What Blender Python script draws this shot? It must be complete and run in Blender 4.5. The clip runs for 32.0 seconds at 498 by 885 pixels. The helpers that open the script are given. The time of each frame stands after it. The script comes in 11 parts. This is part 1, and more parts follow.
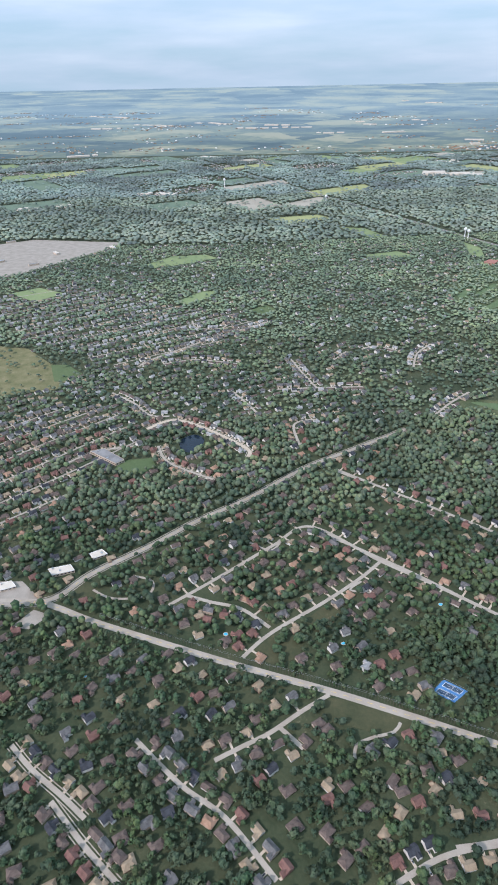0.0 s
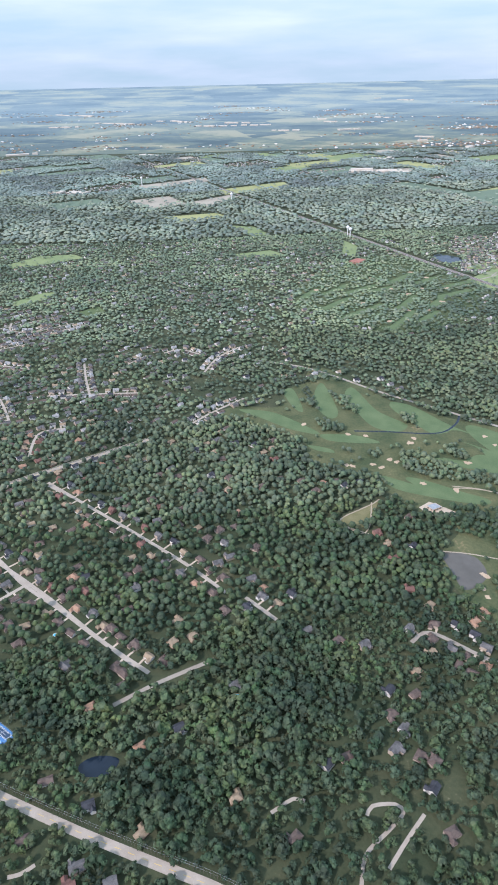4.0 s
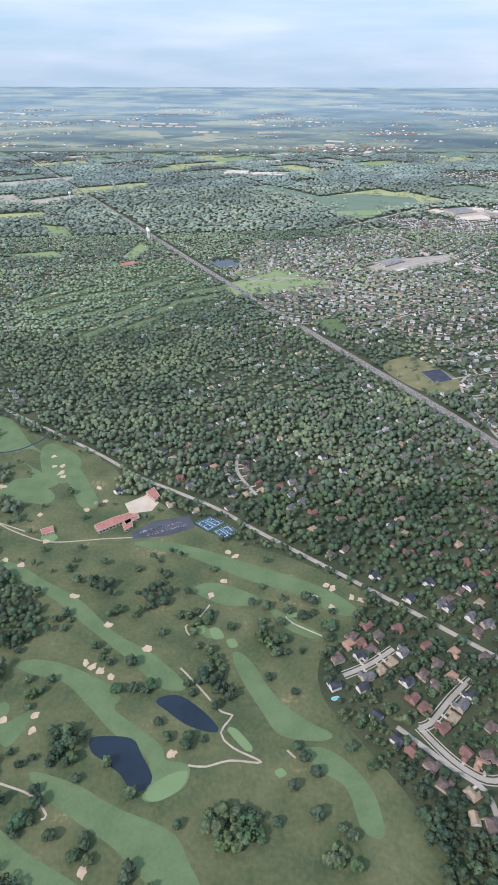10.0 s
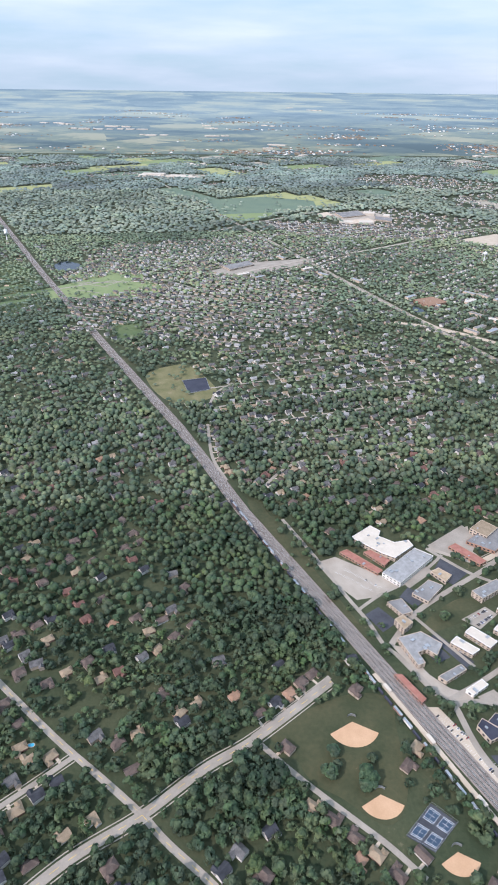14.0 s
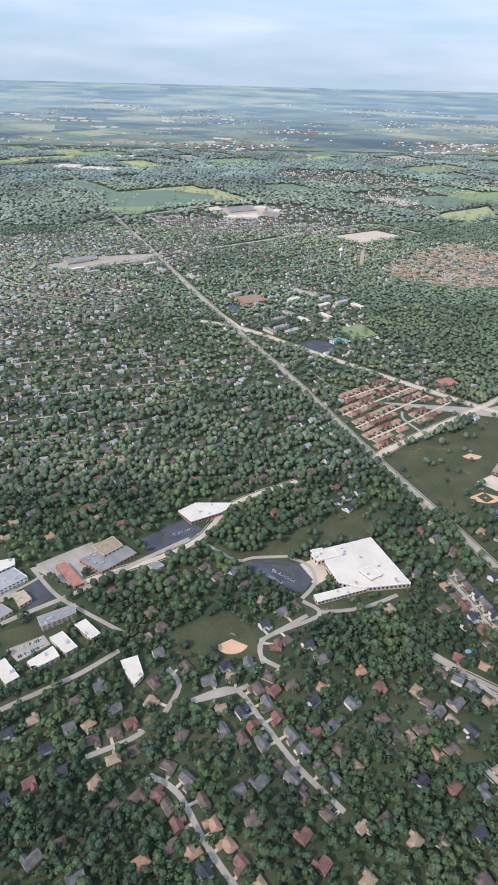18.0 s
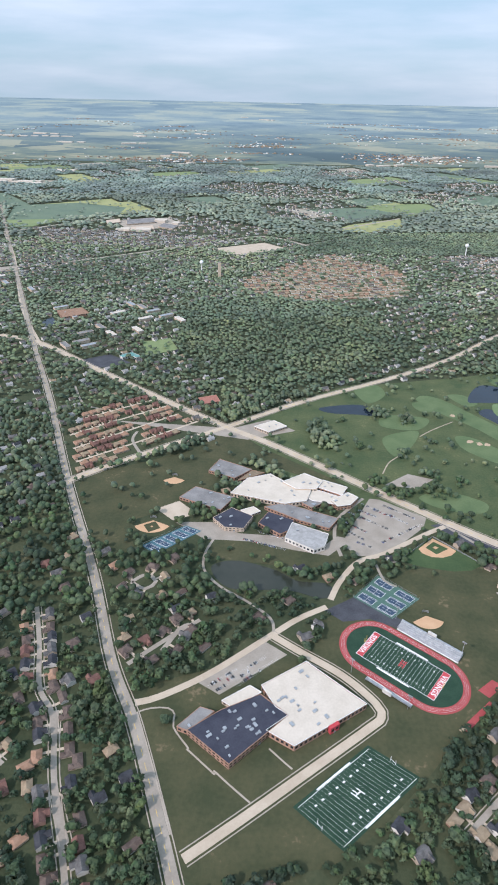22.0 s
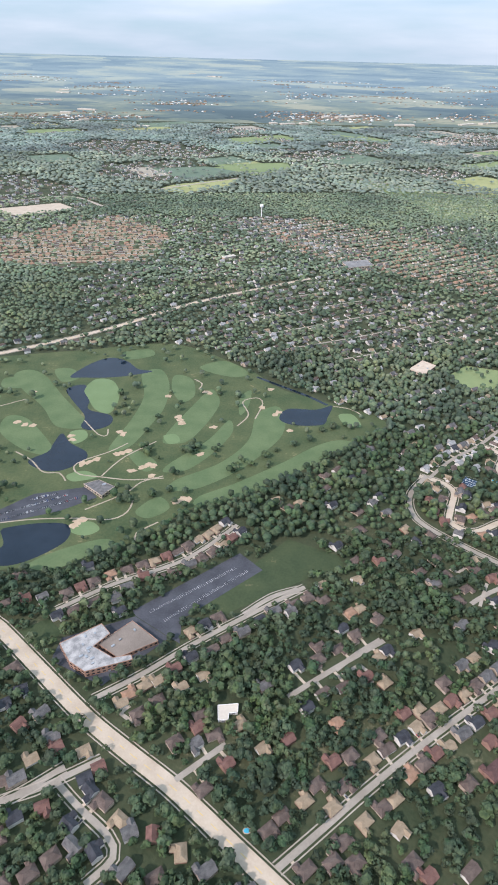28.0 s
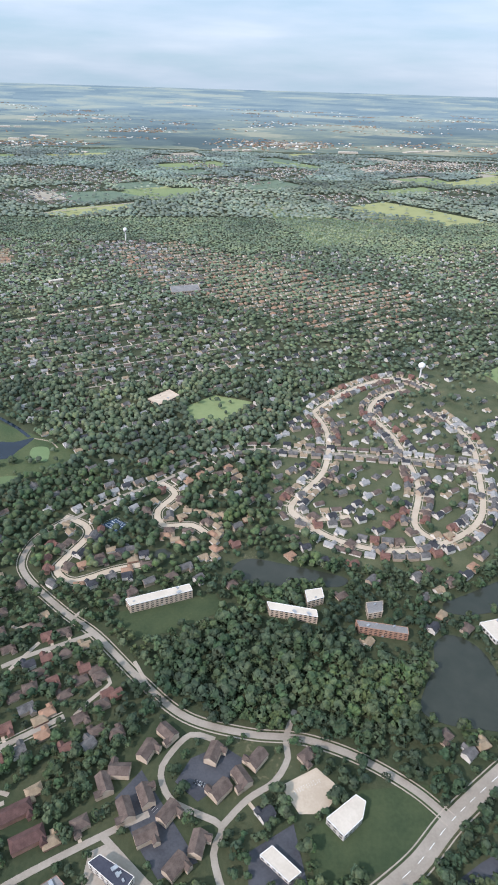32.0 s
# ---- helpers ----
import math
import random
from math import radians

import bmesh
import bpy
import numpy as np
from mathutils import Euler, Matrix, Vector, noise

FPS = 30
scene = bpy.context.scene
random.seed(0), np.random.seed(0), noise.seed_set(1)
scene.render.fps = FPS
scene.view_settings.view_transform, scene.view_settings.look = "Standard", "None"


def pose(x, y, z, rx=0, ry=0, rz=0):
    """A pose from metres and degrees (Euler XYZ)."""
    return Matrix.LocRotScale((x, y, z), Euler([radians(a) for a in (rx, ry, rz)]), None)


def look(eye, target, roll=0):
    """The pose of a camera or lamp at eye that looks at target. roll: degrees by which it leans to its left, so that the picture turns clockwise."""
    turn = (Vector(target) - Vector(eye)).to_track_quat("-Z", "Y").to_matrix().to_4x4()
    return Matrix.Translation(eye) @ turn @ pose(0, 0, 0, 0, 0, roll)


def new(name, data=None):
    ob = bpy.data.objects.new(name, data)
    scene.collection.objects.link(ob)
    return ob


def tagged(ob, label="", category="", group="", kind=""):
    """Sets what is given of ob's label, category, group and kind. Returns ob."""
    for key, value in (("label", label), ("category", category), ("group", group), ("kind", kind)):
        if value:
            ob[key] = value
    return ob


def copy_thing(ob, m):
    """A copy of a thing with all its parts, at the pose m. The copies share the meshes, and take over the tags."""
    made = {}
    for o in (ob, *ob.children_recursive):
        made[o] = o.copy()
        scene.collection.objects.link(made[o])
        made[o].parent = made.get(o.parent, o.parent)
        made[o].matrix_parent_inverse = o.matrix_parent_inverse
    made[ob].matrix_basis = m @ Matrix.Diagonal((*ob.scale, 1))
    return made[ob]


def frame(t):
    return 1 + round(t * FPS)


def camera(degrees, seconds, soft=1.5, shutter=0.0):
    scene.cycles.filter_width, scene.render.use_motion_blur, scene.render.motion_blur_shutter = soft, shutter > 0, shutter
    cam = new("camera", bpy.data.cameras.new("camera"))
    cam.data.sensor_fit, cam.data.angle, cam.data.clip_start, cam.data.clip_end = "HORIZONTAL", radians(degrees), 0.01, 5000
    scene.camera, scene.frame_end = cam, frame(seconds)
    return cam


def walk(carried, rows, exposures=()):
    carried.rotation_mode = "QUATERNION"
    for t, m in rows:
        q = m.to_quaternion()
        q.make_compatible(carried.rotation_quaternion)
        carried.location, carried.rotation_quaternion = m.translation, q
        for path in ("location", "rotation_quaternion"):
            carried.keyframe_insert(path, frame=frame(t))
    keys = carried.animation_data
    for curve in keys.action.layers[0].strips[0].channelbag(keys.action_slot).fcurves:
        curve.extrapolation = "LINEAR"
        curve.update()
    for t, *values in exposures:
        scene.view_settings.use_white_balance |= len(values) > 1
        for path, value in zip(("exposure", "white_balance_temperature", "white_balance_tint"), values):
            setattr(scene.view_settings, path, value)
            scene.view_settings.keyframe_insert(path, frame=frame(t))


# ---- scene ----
# The flight is fast and high: the whole place stands at quarter size, so that it keeps
# within the camera's reach and pace. Q turns true metres into the scene's.
Q = 0.25
cam = camera(44.77, 32.0, soft=1.85)
ROWS = [
    (0, 0.00, 0.00, 189.71, 58.507, 0.997, 0.112),
    (0.5, 19.14, 2.58, 188.91, 58.510, 1.075, 0.135),
    (1, 38.29, 5.15, 188.10, 58.492, 1.126, 0.162),
    (1.5, 57.47, 7.70, 187.28, 58.448, 1.177, 0.153),
    (2, 76.68, 10.23, 186.41, 58.424, 1.155, 0.209),
    (2.5, 95.91, 12.77, 185.49, 58.414, 1.123, 0.285),
    (3, 115.14, 15.32, 184.48, 58.454, 1.138, 0.256),
    (3.5, 134.37, 17.88, 183.38, 58.454, 1.161, 0.111),
    (4, 153.56, 20.43, 182.25, 58.410, 1.165, -0.050),
    (4.5, 172.68, 22.97, 181.16, 58.356, 1.093, -0.155),
    (6.5, 249.01, 33.07, 176.98, 58.622, 0.793, -0.284),
    (7, 268.06, 35.57, 175.97, 58.527, 0.642, -0.473),
    (7.5, 287.02, 38.00, 175.01, 58.493, 0.523, -0.598),
    (8, 305.95, 40.41, 174.12, 58.536, 0.316, -0.641),
    (8.5, 324.91, 42.80, 173.29, 58.652, 0.168, -0.729),
    (9, 343.92, 45.18, 172.51, 58.715, 0.042, -0.855),
    (9.5, 363.01, 47.54, 171.74, 58.748, -0.080, -1.003),
    (10, 382.20, 49.90, 170.99, 58.721, -0.144, -1.167),
    (10.5, 401.48, 52.24, 170.25, 58.678, -0.083, -1.373),
    (11, 420.80, 54.57, 169.54, 58.651, -0.067, -1.502),
    (11.5, 440.10, 56.85, 168.84, 58.634, -0.056, -1.616),
    (12, 459.35, 59.00, 168.18, 58.612, -0.159, -1.644),
    (12.5, 478.53, 61.07, 167.52, 58.617, -0.295, -1.724),
    (13, 497.66, 63.07, 166.88, 58.672, -0.428, -1.768),
    (13.5, 516.78, 65.00, 166.27, 58.849, -0.527, -1.759),
    (14, 535.93, 66.87, 165.71, 59.088, -0.588, -1.794),
    (14.5, 555.14, 68.78, 165.19, 59.169, -0.597, -1.773),
    (16.5, 632.04, 76.57, 163.22, 58.390, -1.207, -2.038),
    (17, 651.30, 78.53, 162.75, 58.469, -1.204, -2.097),
    (17.5, 670.63, 80.48, 162.37, 58.623, -1.275, -2.011),
    (18, 690.00, 82.37, 162.04, 58.739, -1.321, -1.952),
    (18.5, 709.42, 84.21, 161.74, 58.801, -1.197, -1.999),
    (19, 728.81, 86.03, 161.45, 58.807, -1.253, -1.994),
    (19.5, 748.11, 87.83, 161.12, 58.913, -1.307, -1.853),
    (20, 767.30, 89.66, 160.78, 59.172, -1.332, -1.637),
    (20.5, 786.40, 91.57, 160.45, 59.536, -1.355, -1.336),
    (21, 805.43, 93.50, 160.11, 59.833, -1.255, -1.171),
    (21.5, 824.41, 95.43, 159.72, 59.987, -1.147, -1.108),
    (22, 843.37, 97.42, 159.28, 59.893, -1.003, -1.096),
    (22.5, 862.33, 99.46, 158.79, 59.693, -0.850, -1.104),
    (23, 881.27, 101.55, 158.23, 59.433, -0.663, -1.115),
    (23.5, 900.16, 103.66, 157.59, 59.172, -0.475, -1.167),
    (24, 919.01, 105.77, 156.91, 58.883, -0.393, -1.244),
    (24.5, 937.80, 107.90, 156.24, 58.574, -0.464, -1.291),
    (25, 956.54, 110.04, 155.59, 58.383, -0.482, -1.367),
    (25.5, 975.22, 112.14, 154.98, 58.148, -0.691, -1.413),
    (27.5, 1049.88, 120.40, 152.60, 57.019, -1.225, -1.982),
    (28, 1068.50, 122.39, 152.06, 56.970, -1.267, -1.956),
    (28.5, 1086.99, 124.24, 151.69, 57.137, -1.304, -1.883),
    (29, 1105.39, 126.07, 151.43, 57.508, -1.350, -1.802),
    (29.5, 1123.73, 127.97, 151.20, 57.928, -1.383, -1.842),
    (30, 1142.05, 129.91, 150.94, 58.301, -1.424, -1.943),
    (30.5, 1160.34, 131.87, 150.65, 58.581, -1.537, -1.987),
    (31, 1178.62, 133.81, 150.32, 58.843, -1.588, -1.965),
    (31.5, 1196.88, 135.73, 149.97, 59.032, -1.623, -1.863),
    (32, 1215.16, 137.60, 149.60, 59.126, -1.518, -1.748),
]
walk(cam, [(t, pose(x, y, z, rx, ry, rz)) for t, x, y, z, rx, ry, rz in ROWS], [(0, 0.46, 5470, 24), (4, 0.64, 5480, 27), (7, 0.61, 5490, 25), (9.5, 0.53, 5510, 26), (12, 0.61, 5590, 27), (17, 0.52, 5600, 26), (22, 0.42, 5630, 24), (25, 0.46, 5650, 24), (29, 0.61, 5760, 26), (32, 0.50, 5670, 24)])

# ---- light ----
SUN_EL, SUN_AZ = 42.0, 232.0          # degrees; azimuth clockwise from +y, where the sun stands
world = bpy.data.worlds.new("sky")
scene.world = world
world.use_nodes = True
wn, wl = world.node_tree.nodes, world.node_tree.links
wn.clear()
sky = wn.new("ShaderNodeTexSky")
sky.sky_type, sky.sun_disc = "NISHITA", False
sky.sun_elevation, sky.sun_rotation = radians(SUN_EL), radians(SUN_AZ)
sky.altitude, sky.air_density, sky.dust_density, sky.ozone_density = 600, 1.0, 2.2, 2.0
wtc = wn.new("ShaderNodeTexCoord")
wmap = wn.new("ShaderNodeMapping")
wmap.inputs["Scale"].default_value = (2.2, 2.2, 15.0)
wno = wn.new("ShaderNodeTexNoise")
wno.inputs["Scale"].default_value, wno.inputs["Detail"].default_value = 1.6, 7.0
wramp = wn.new("ShaderNodeValToRGB")
we = wramp.color_ramp.elements
we[0].position, we[1].position = 0.40, 0.74
we[0].color, we[1].color = (3.5, 4.72, 4.65, 1), (5.65, 6.28, 5.9, 1)     # thin grey-blue veil to brighter cloud
k = we.new(0.55)
k.color = (4.35, 5.27, 5.17, 1)
wmix = wn.new("ShaderNodeMix")
wmix.data_type = "RGBA"
wmix.inputs["Factor"].default_value = 0.82
wbg = wn.new("ShaderNodeBackground")
# a thin overcast grows brighter towards the zenith
wsep, wup = wn.new("ShaderNodeSeparateXYZ"), wn.new("ShaderNodeMapRange")
wup.inputs["From Min"].default_value, wup.inputs["From Max"].default_value = 0.0, 1.0
wup.inputs["To Min"].default_value, wup.inputs["To Max"].default_value = 0.105, 0.185
wl.new(wtc.outputs["Generated"], wsep.inputs["Vector"])
wl.new(wsep.outputs["Z"], wup.inputs["Value"])
wl.new(wup.outputs["Result"], wbg.inputs["Strength"])
wout = wn.new("ShaderNodeOutputWorld")
wl.new(wtc.outputs["Generated"], wmap.inputs["Vector"])
wl.new(wmap.outputs["Vector"], wno.inputs["Vector"])
wl.new(wno.outputs["Fac"], wramp.inputs["Fac"])
wl.new(wramp.outputs["Color"], wmix.inputs["B"])
wl.new(sky.outputs["Color"], wmix.inputs["A"])
wl.new(wmix.outputs["Result"], wbg.inputs["Color"])
wl.new(wbg.outputs["Background"], wout.inputs["Surface"])
sun = new("sun", bpy.data.lights.new("sun", "SUN"))
sun.data.energy, sun.data.angle, sun.data.color = 2.6, radians(3.0), (1.0, 0.885, 0.71)
az, el = radians(SUN_AZ), radians(SUN_EL)
sun.matrix_world = look((math.sin(az) * math.cos(el) * 500, math.cos(az) * math.cos(el) * 500, math.sin(el) * 500), (0, 0, 0))

# ---- materials ----
def surface(name, a, b, size=1.0, rough=0.85, fine=12.0, bump=0.3, c=None, metal=0.0, spec=0.3, per_object=0.0, cells=0.0, stands=0.0):
    """Two colours mixed by stains of that size in metres and by grain; c: a third, rarer one; cells: colour by cell of that width."""
    m = bpy.data.materials.new(name)
    m.use_nodes = True
    n, l = m.node_tree.nodes, m.node_tree.links
    p = n["Principled BSDF"]
    p.inputs["Roughness"].default_value, p.inputs["Metallic"].default_value = rough, metal
    p.inputs["Specular IOR Level"].default_value = spec
    geo = n.new("ShaderNodeNewGeometry")
    big, small = n.new("ShaderNodeTexNoise"), n.new("ShaderNodeTexNoise")
    big.inputs["Scale"].default_value, big.inputs["Detail"].default_value = 1.0 / size, 5.0
    small.inputs["Scale"].default_value, small.inputs["Detail"].default_value = fine / size, 3.0
    for k in (big, small):
        l.new(geo.outputs["Position"], k.inputs["Vector"])
    add = n.new("ShaderNodeMath")
    add.operation = "MULTIPLY_ADD"
    add.inputs[1].default_value = 0.45
    l.new(small.outputs["Fac"], add.inputs[0])
    l.new(big.outputs["Fac"], add.inputs[2])
    ramp = n.new("ShaderNodeValToRGB")
    e = ramp.color_ramp.elements
    e[0].position, e[1].position = 0.55, 0.9
    e[0].color, e[1].color = (*a, 1), (*b, 1)
    if c:
        k = e.new(0.985)
        k.color = (*c, 1)
    l.new(add.outputs[0], ramp.inputs["Fac"])
    out = ramp.outputs["Color"]
    if cells:
        vor = n.new("ShaderNodeTexVoronoi")
        vor.inputs["Scale"].default_value = 1.0 / cells
        l.new(geo.outputs["Position"], vor.inputs["Vector"])
        sep = n.new("ShaderNodeSeparateColor")
        l.new(vor.outputs["Color"], sep.inputs["Color"])
        hsv = n.new("ShaderNodeHueSaturation")
        for ch, key, lo, hi in (("Red", "Hue", 0.475, 0.525), ("Green", "Value", 0.72, 1.32), ("Blue", "Saturation", 0.8, 1.1)):
            r = n.new("ShaderNodeMapRange")
            r.inputs["To Min"].default_value, r.inputs["To Max"].default_value = lo, hi
            l.new(sep.outputs[ch], r.inputs["Value"])
            l.new(r.outputs["Result"], hsv.inputs[key])
        l.new(out, hsv.inputs["Color"])
        out = hsv.outputs["Color"]
    if stands:
        # whole stands differ: olive here, deeper green there; value spread also paints sunlit patches
        far_noise = n.new("ShaderNodeTexNoise")
        far_noise.inputs["Scale"].default_value, far_noise.inputs["Detail"].default_value = 1.0 / stands, 3.0
        l.new(geo.outputs["Position"], far_noise.inputs["Vector"])
        hsv3 = n.new("ShaderNodeHueSaturation")
        for key, lo, hi in (("Hue", 0.53, 0.455), ("Value", 0.7, 1.6), ("Saturation", 0.85, 1.12)):
            r = n.new("ShaderNodeMapRange")
            r.inputs["From Min"].default_value, r.inputs["From Max"].default_value = 0.3, 0.7
            r.inputs["To Min"].default_value, r.inputs["To Max"].default_value = lo, hi
            l.new(far_noise.outputs["Fac"], r.inputs["Value"])
            l.new(r.outputs["Result"], hsv3.inputs[key])
        l.new(out, hsv3.inputs["Color"])
        out = hsv3.outputs["Color"]
    if per_object:
        info = n.new("ShaderNodeObjectInfo")
        r = n.new("ShaderNodeMapRange")
        r.inputs["To Min"].default_value, r.inputs["To Max"].default_value = 1 - per_object, 1 + per_object
        hsv2 = n.new("ShaderNodeHueSaturation")
        l.new(info.outputs["Random"], r.inputs["Value"])
        l.new(r.outputs["Result"], hsv2.inputs["Value"])
        l.new(out, hsv2.inputs["Color"])
        out = hsv2.outputs["Color"]
    l.new(out, p.inputs["Base Color"])
    if bump:
        bm = n.new("ShaderNodeBump")
        bm.inputs["Strength"].default_value, bm.inputs["Distance"].default_value = bump, 0.1 * size / fine * 4
        l.new(small.outputs["Fac"], bm.inputs["Height"])
        l.new(bm.outputs["Normal"], p.inputs["Normal"])
    return m


LAWN = surface("lawn", (0.055, 0.070, 0.034), (0.10, 0.105, 0.055), 9, 0.95, 14, 0.4, (0.15, 0.135, 0.07))
ROUGH_GRASS = surface("rough_grass", (0.050, 0.070, 0.030), (0.114, 0.116, 0.053), 17, 0.95, 12, 0.5, (0.20, 0.165, 0.085))
ROUGH_GREEN = surface("green_rough_grass", (0.049, 0.074, 0.031), (0.090, 0.106, 0.046), 14, 0.95, 12, 0.5, (0.18, 0.165, 0.08))
FAIRWAY = surface("fairway_grass", (0.084, 0.125, 0.054), (0.116, 0.156, 0.070), 9, 0.9, 9, 0.3)
GREEN = surface("putting_green", (0.13, 0.185, 0.08), (0.15, 0.21, 0.095), 8, 0.85, 10, 0.1)
SPORT_GRASS = surface("sports_field_grass", (0.042, 0.050, 0.023), (0.074, 0.072, 0.035), 12, 0.95, 9, 0.35, (0.15, 0.12, 0.068))
SPORT_GREEN = surface("ball_field_grass", (0.04, 0.07, 0.028), (0.062, 0.095, 0.038), 9, 0.95, 9, 0.35)
DRY_GRASS = surface("dry_grass", (0.12, 0.12, 0.05), (0.19, 0.17, 0.085), 7, 0.95, 10, 0.4, (0.26, 0.21, 0.13))
LAWN_GREEN = surface("green_lawn", (0.034, 0.052, 0.023), (0.058, 0.075, 0.033), 10, 0.95, 10, 0.35, (0.14, 0.13, 0.065))
SAND = surface("bunker_sand", (0.37, 0.275, 0.18), (0.47, 0.355, 0.245), 2, 0.95)
CLAY = surface("infield_clay", (0.46, 0.285, 0.16), (0.54, 0.345, 0.205), 5, 0.95)
ASPHALT = surface("asphalt", (0.045, 0.047, 0.055), (0.075, 0.078, 0.088), 6, 0.9, 10, 0.2)
OLD_ASPHALT = surface("worn_asphalt", (0.255, 0.222, 0.18), (0.335, 0.295, 0.245), 7, 0.9, 12, 0.2)
CONCRETE = surface("concrete", (0.41, 0.335, 0.25), (0.49, 0.41, 0.315), 6, 0.9, 10, 0.2)
PALE_ASPHALT = surface("pale_asphalt", (0.305, 0.262, 0.21), (0.385, 0.335, 0.275), 6, 0.9, 12, 0.2)
PATH = surface("gravel_path", (0.30, 0.245, 0.175), (0.40, 0.335, 0.25), 3, 0.95)
BALLAST = surface("rail_ballast", (0.19, 0.155, 0.135), (0.29, 0.24, 0.205), 2, 0.95, 10, 0.5)
STEEL = surface("rail_steel", (0.42, 0.40, 0.38), (0.55, 0.53, 0.5), 3, 0.4, 8, 0.0, metal=0.8)
WATER = surface("pond_water", (0.009, 0.016, 0.026), (0.014, 0.023, 0.036), 12, 0.1, 3, 0.06, spec=0.3)
MURKY = surface("murky_pond_water", (0.028, 0.034, 0.026), (0.042, 0.046, 0.036), 14, 0.16, 3, 0.06, spec=0.3)
SILTY = surface("silty_pond_water", (0.092, 0.084, 0.070), (0.118, 0.108, 0.092), 10, 0.2, 3, 0.05, spec=0.3)
WHITE_ROOF = surface("white_membrane_roof", (0.49, 0.43, 0.35), (0.57, 0.505, 0.42), 5, 0.7, 8, 0.05)
GREY_ROOF = surface("grey_gravel_roof", (0.16, 0.155, 0.15), (0.25, 0.24, 0.23), 5, 0.95, 12, 0.3)
PATCHED_ROOF = surface("patched_membrane_roof", (0.20, 0.195, 0.19), (0.43, 0.41, 0.385), 2.2, 0.7, 6, 0.1)
BROWN_GRAVEL = surface("brown_gravel_roof", (0.17, 0.14, 0.115), (0.24, 0.20, 0.165), 5, 0.95, 12, 0.3)
DARK_ROOF = surface("dark_membrane_roof", (0.028, 0.03, 0.045), (0.05, 0.052, 0.07), 5, 0.7, 10, 0.1)
BRICK = surface("orange_brick", (0.30, 0.17, 0.115), (0.40, 0.25, 0.175), 1.5, 0.9, 10, 0.2)
BUFF = surface("buff_brick", (0.45, 0.36, 0.27), (0.56, 0.46, 0.36), 2, 0.9, 10, 0.2)
WHITE_WALL = surface("pale_siding", (0.56, 0.53, 0.48), (0.70, 0.67, 0.61), 2, 0.8, 10, 0.1, per_object=0.25)
TAN_WALL = surface("tan_siding", (0.36, 0.29, 0.22), (0.46, 0.38, 0.3), 2, 0.85, 10, 0.1, per_object=0.25)
RED_WALL = surface("red_brick_wall", (0.24, 0.14, 0.105), (0.33, 0.2, 0.155), 2, 0.9, 10, 0.2, per_object=0.25)
TILE_ROOF = surface("red_tile_roof", (0.27, 0.115, 0.085), (0.36, 0.165, 0.125), 1.5, 0.85, 8, 0.3)
ROOF_BROWN = surface("brown_shingles", (0.085, 0.062, 0.052), (0.152, 0.115, 0.095), 1.5, 0.9, 8, 0.4, per_object=0.3)
ROOF_GREY = surface("grey_shingles", (0.075, 0.072, 0.07), (0.16, 0.152, 0.145), 1.5, 0.9, 8, 0.4, per_object=0.35)
ROOF_TAN = surface("tan_shingles", (0.235, 0.178, 0.115), (0.33, 0.255, 0.172), 1.5, 0.9, 8, 0.4, per_object=0.3)
ROOF_RED = surface("reddish_shingles", (0.12, 0.062, 0.05), (0.20, 0.108, 0.086), 1.5, 0.9, 8, 0.4, per_object=0.3)
ROOF_DARK = surface("charcoal_shingles", (0.028, 0.029, 0.034), (0.06, 0.062, 0.07), 1.5, 0.9, 8, 0.4, per_object=0.3)
ROOF_ORANGE = surface("orange_tan_shingles", (0.26, 0.158, 0.1), (0.355, 0.22, 0.148), 1.5, 0.9, 8, 0.4, per_object=0.25)
ROOF_PALE = surface("light_grey_shingles", (0.24, 0.235, 0.225), (0.34, 0.335, 0.325), 1.5, 0.9, 8, 0.4, per_object=0.3)
TEAL_ROOF = surface("turquoise_metal_roof", (0.10, 0.23, 0.21), (0.14, 0.29, 0.265), 3, 0.6, 8, 0.05)
ROOF_MAROON = surface("maroon_shingles", (0.075, 0.042, 0.036), (0.125, 0.07, 0.062), 1.5, 0.9, 8, 0.4, per_object=0.15)
GLASS = surface("window_glass", (0.02, 0.025, 0.03), (0.04, 0.045, 0.055), 1, 0.1, 4, 0.0, spec=0.6)
TRIM = surface("white_trim", (0.7, 0.69, 0.67), (0.8, 0.79, 0.77), 1, 0.6, 5, 0.0)
METAL = surface("grey_metal", (0.32, 0.33, 0.34), (0.45, 0.46, 0.47), 1, 0.45, 6, 0.0, metal=0.6)
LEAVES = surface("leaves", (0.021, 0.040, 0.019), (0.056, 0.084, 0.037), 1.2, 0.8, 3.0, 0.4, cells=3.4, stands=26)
# paler and bluer band by band: aerial haze painted into the leaf colours
LEAVES_MID_HAZED = surface("mid_leaves_hazed", (0.044, 0.070, 0.043), (0.101, 0.129, 0.066), 2.5, 0.85, 3.0, 0.3, cells=4.0, stands=45)
LEAVES_FAR_HAZED = surface("far_leaves_hazed", (0.080, 0.116, 0.078), (0.142, 0.180, 0.098), 6.0, 0.9, 4, 0.25, cells=6.0, stands=150)
LEAVES_HORIZON_HAZED = surface("horizon_leaves_hazed", (0.102, 0.136, 0.112), (0.166, 0.196, 0.132), 12.0, 0.95, 4, 0.2, cells=14.0, stands=220)
LEAVES_PLAIN_HAZED = surface("plain_leaves_hazed", (0.105, 0.142, 0.130), (0.155, 0.190, 0.155), 16.0, 0.95, 4, 0.1, cells=22.0, stands=190)
BARK = surface("bark", (0.07, 0.055, 0.04), (0.12, 0.10, 0.08), 0.4, 0.95)
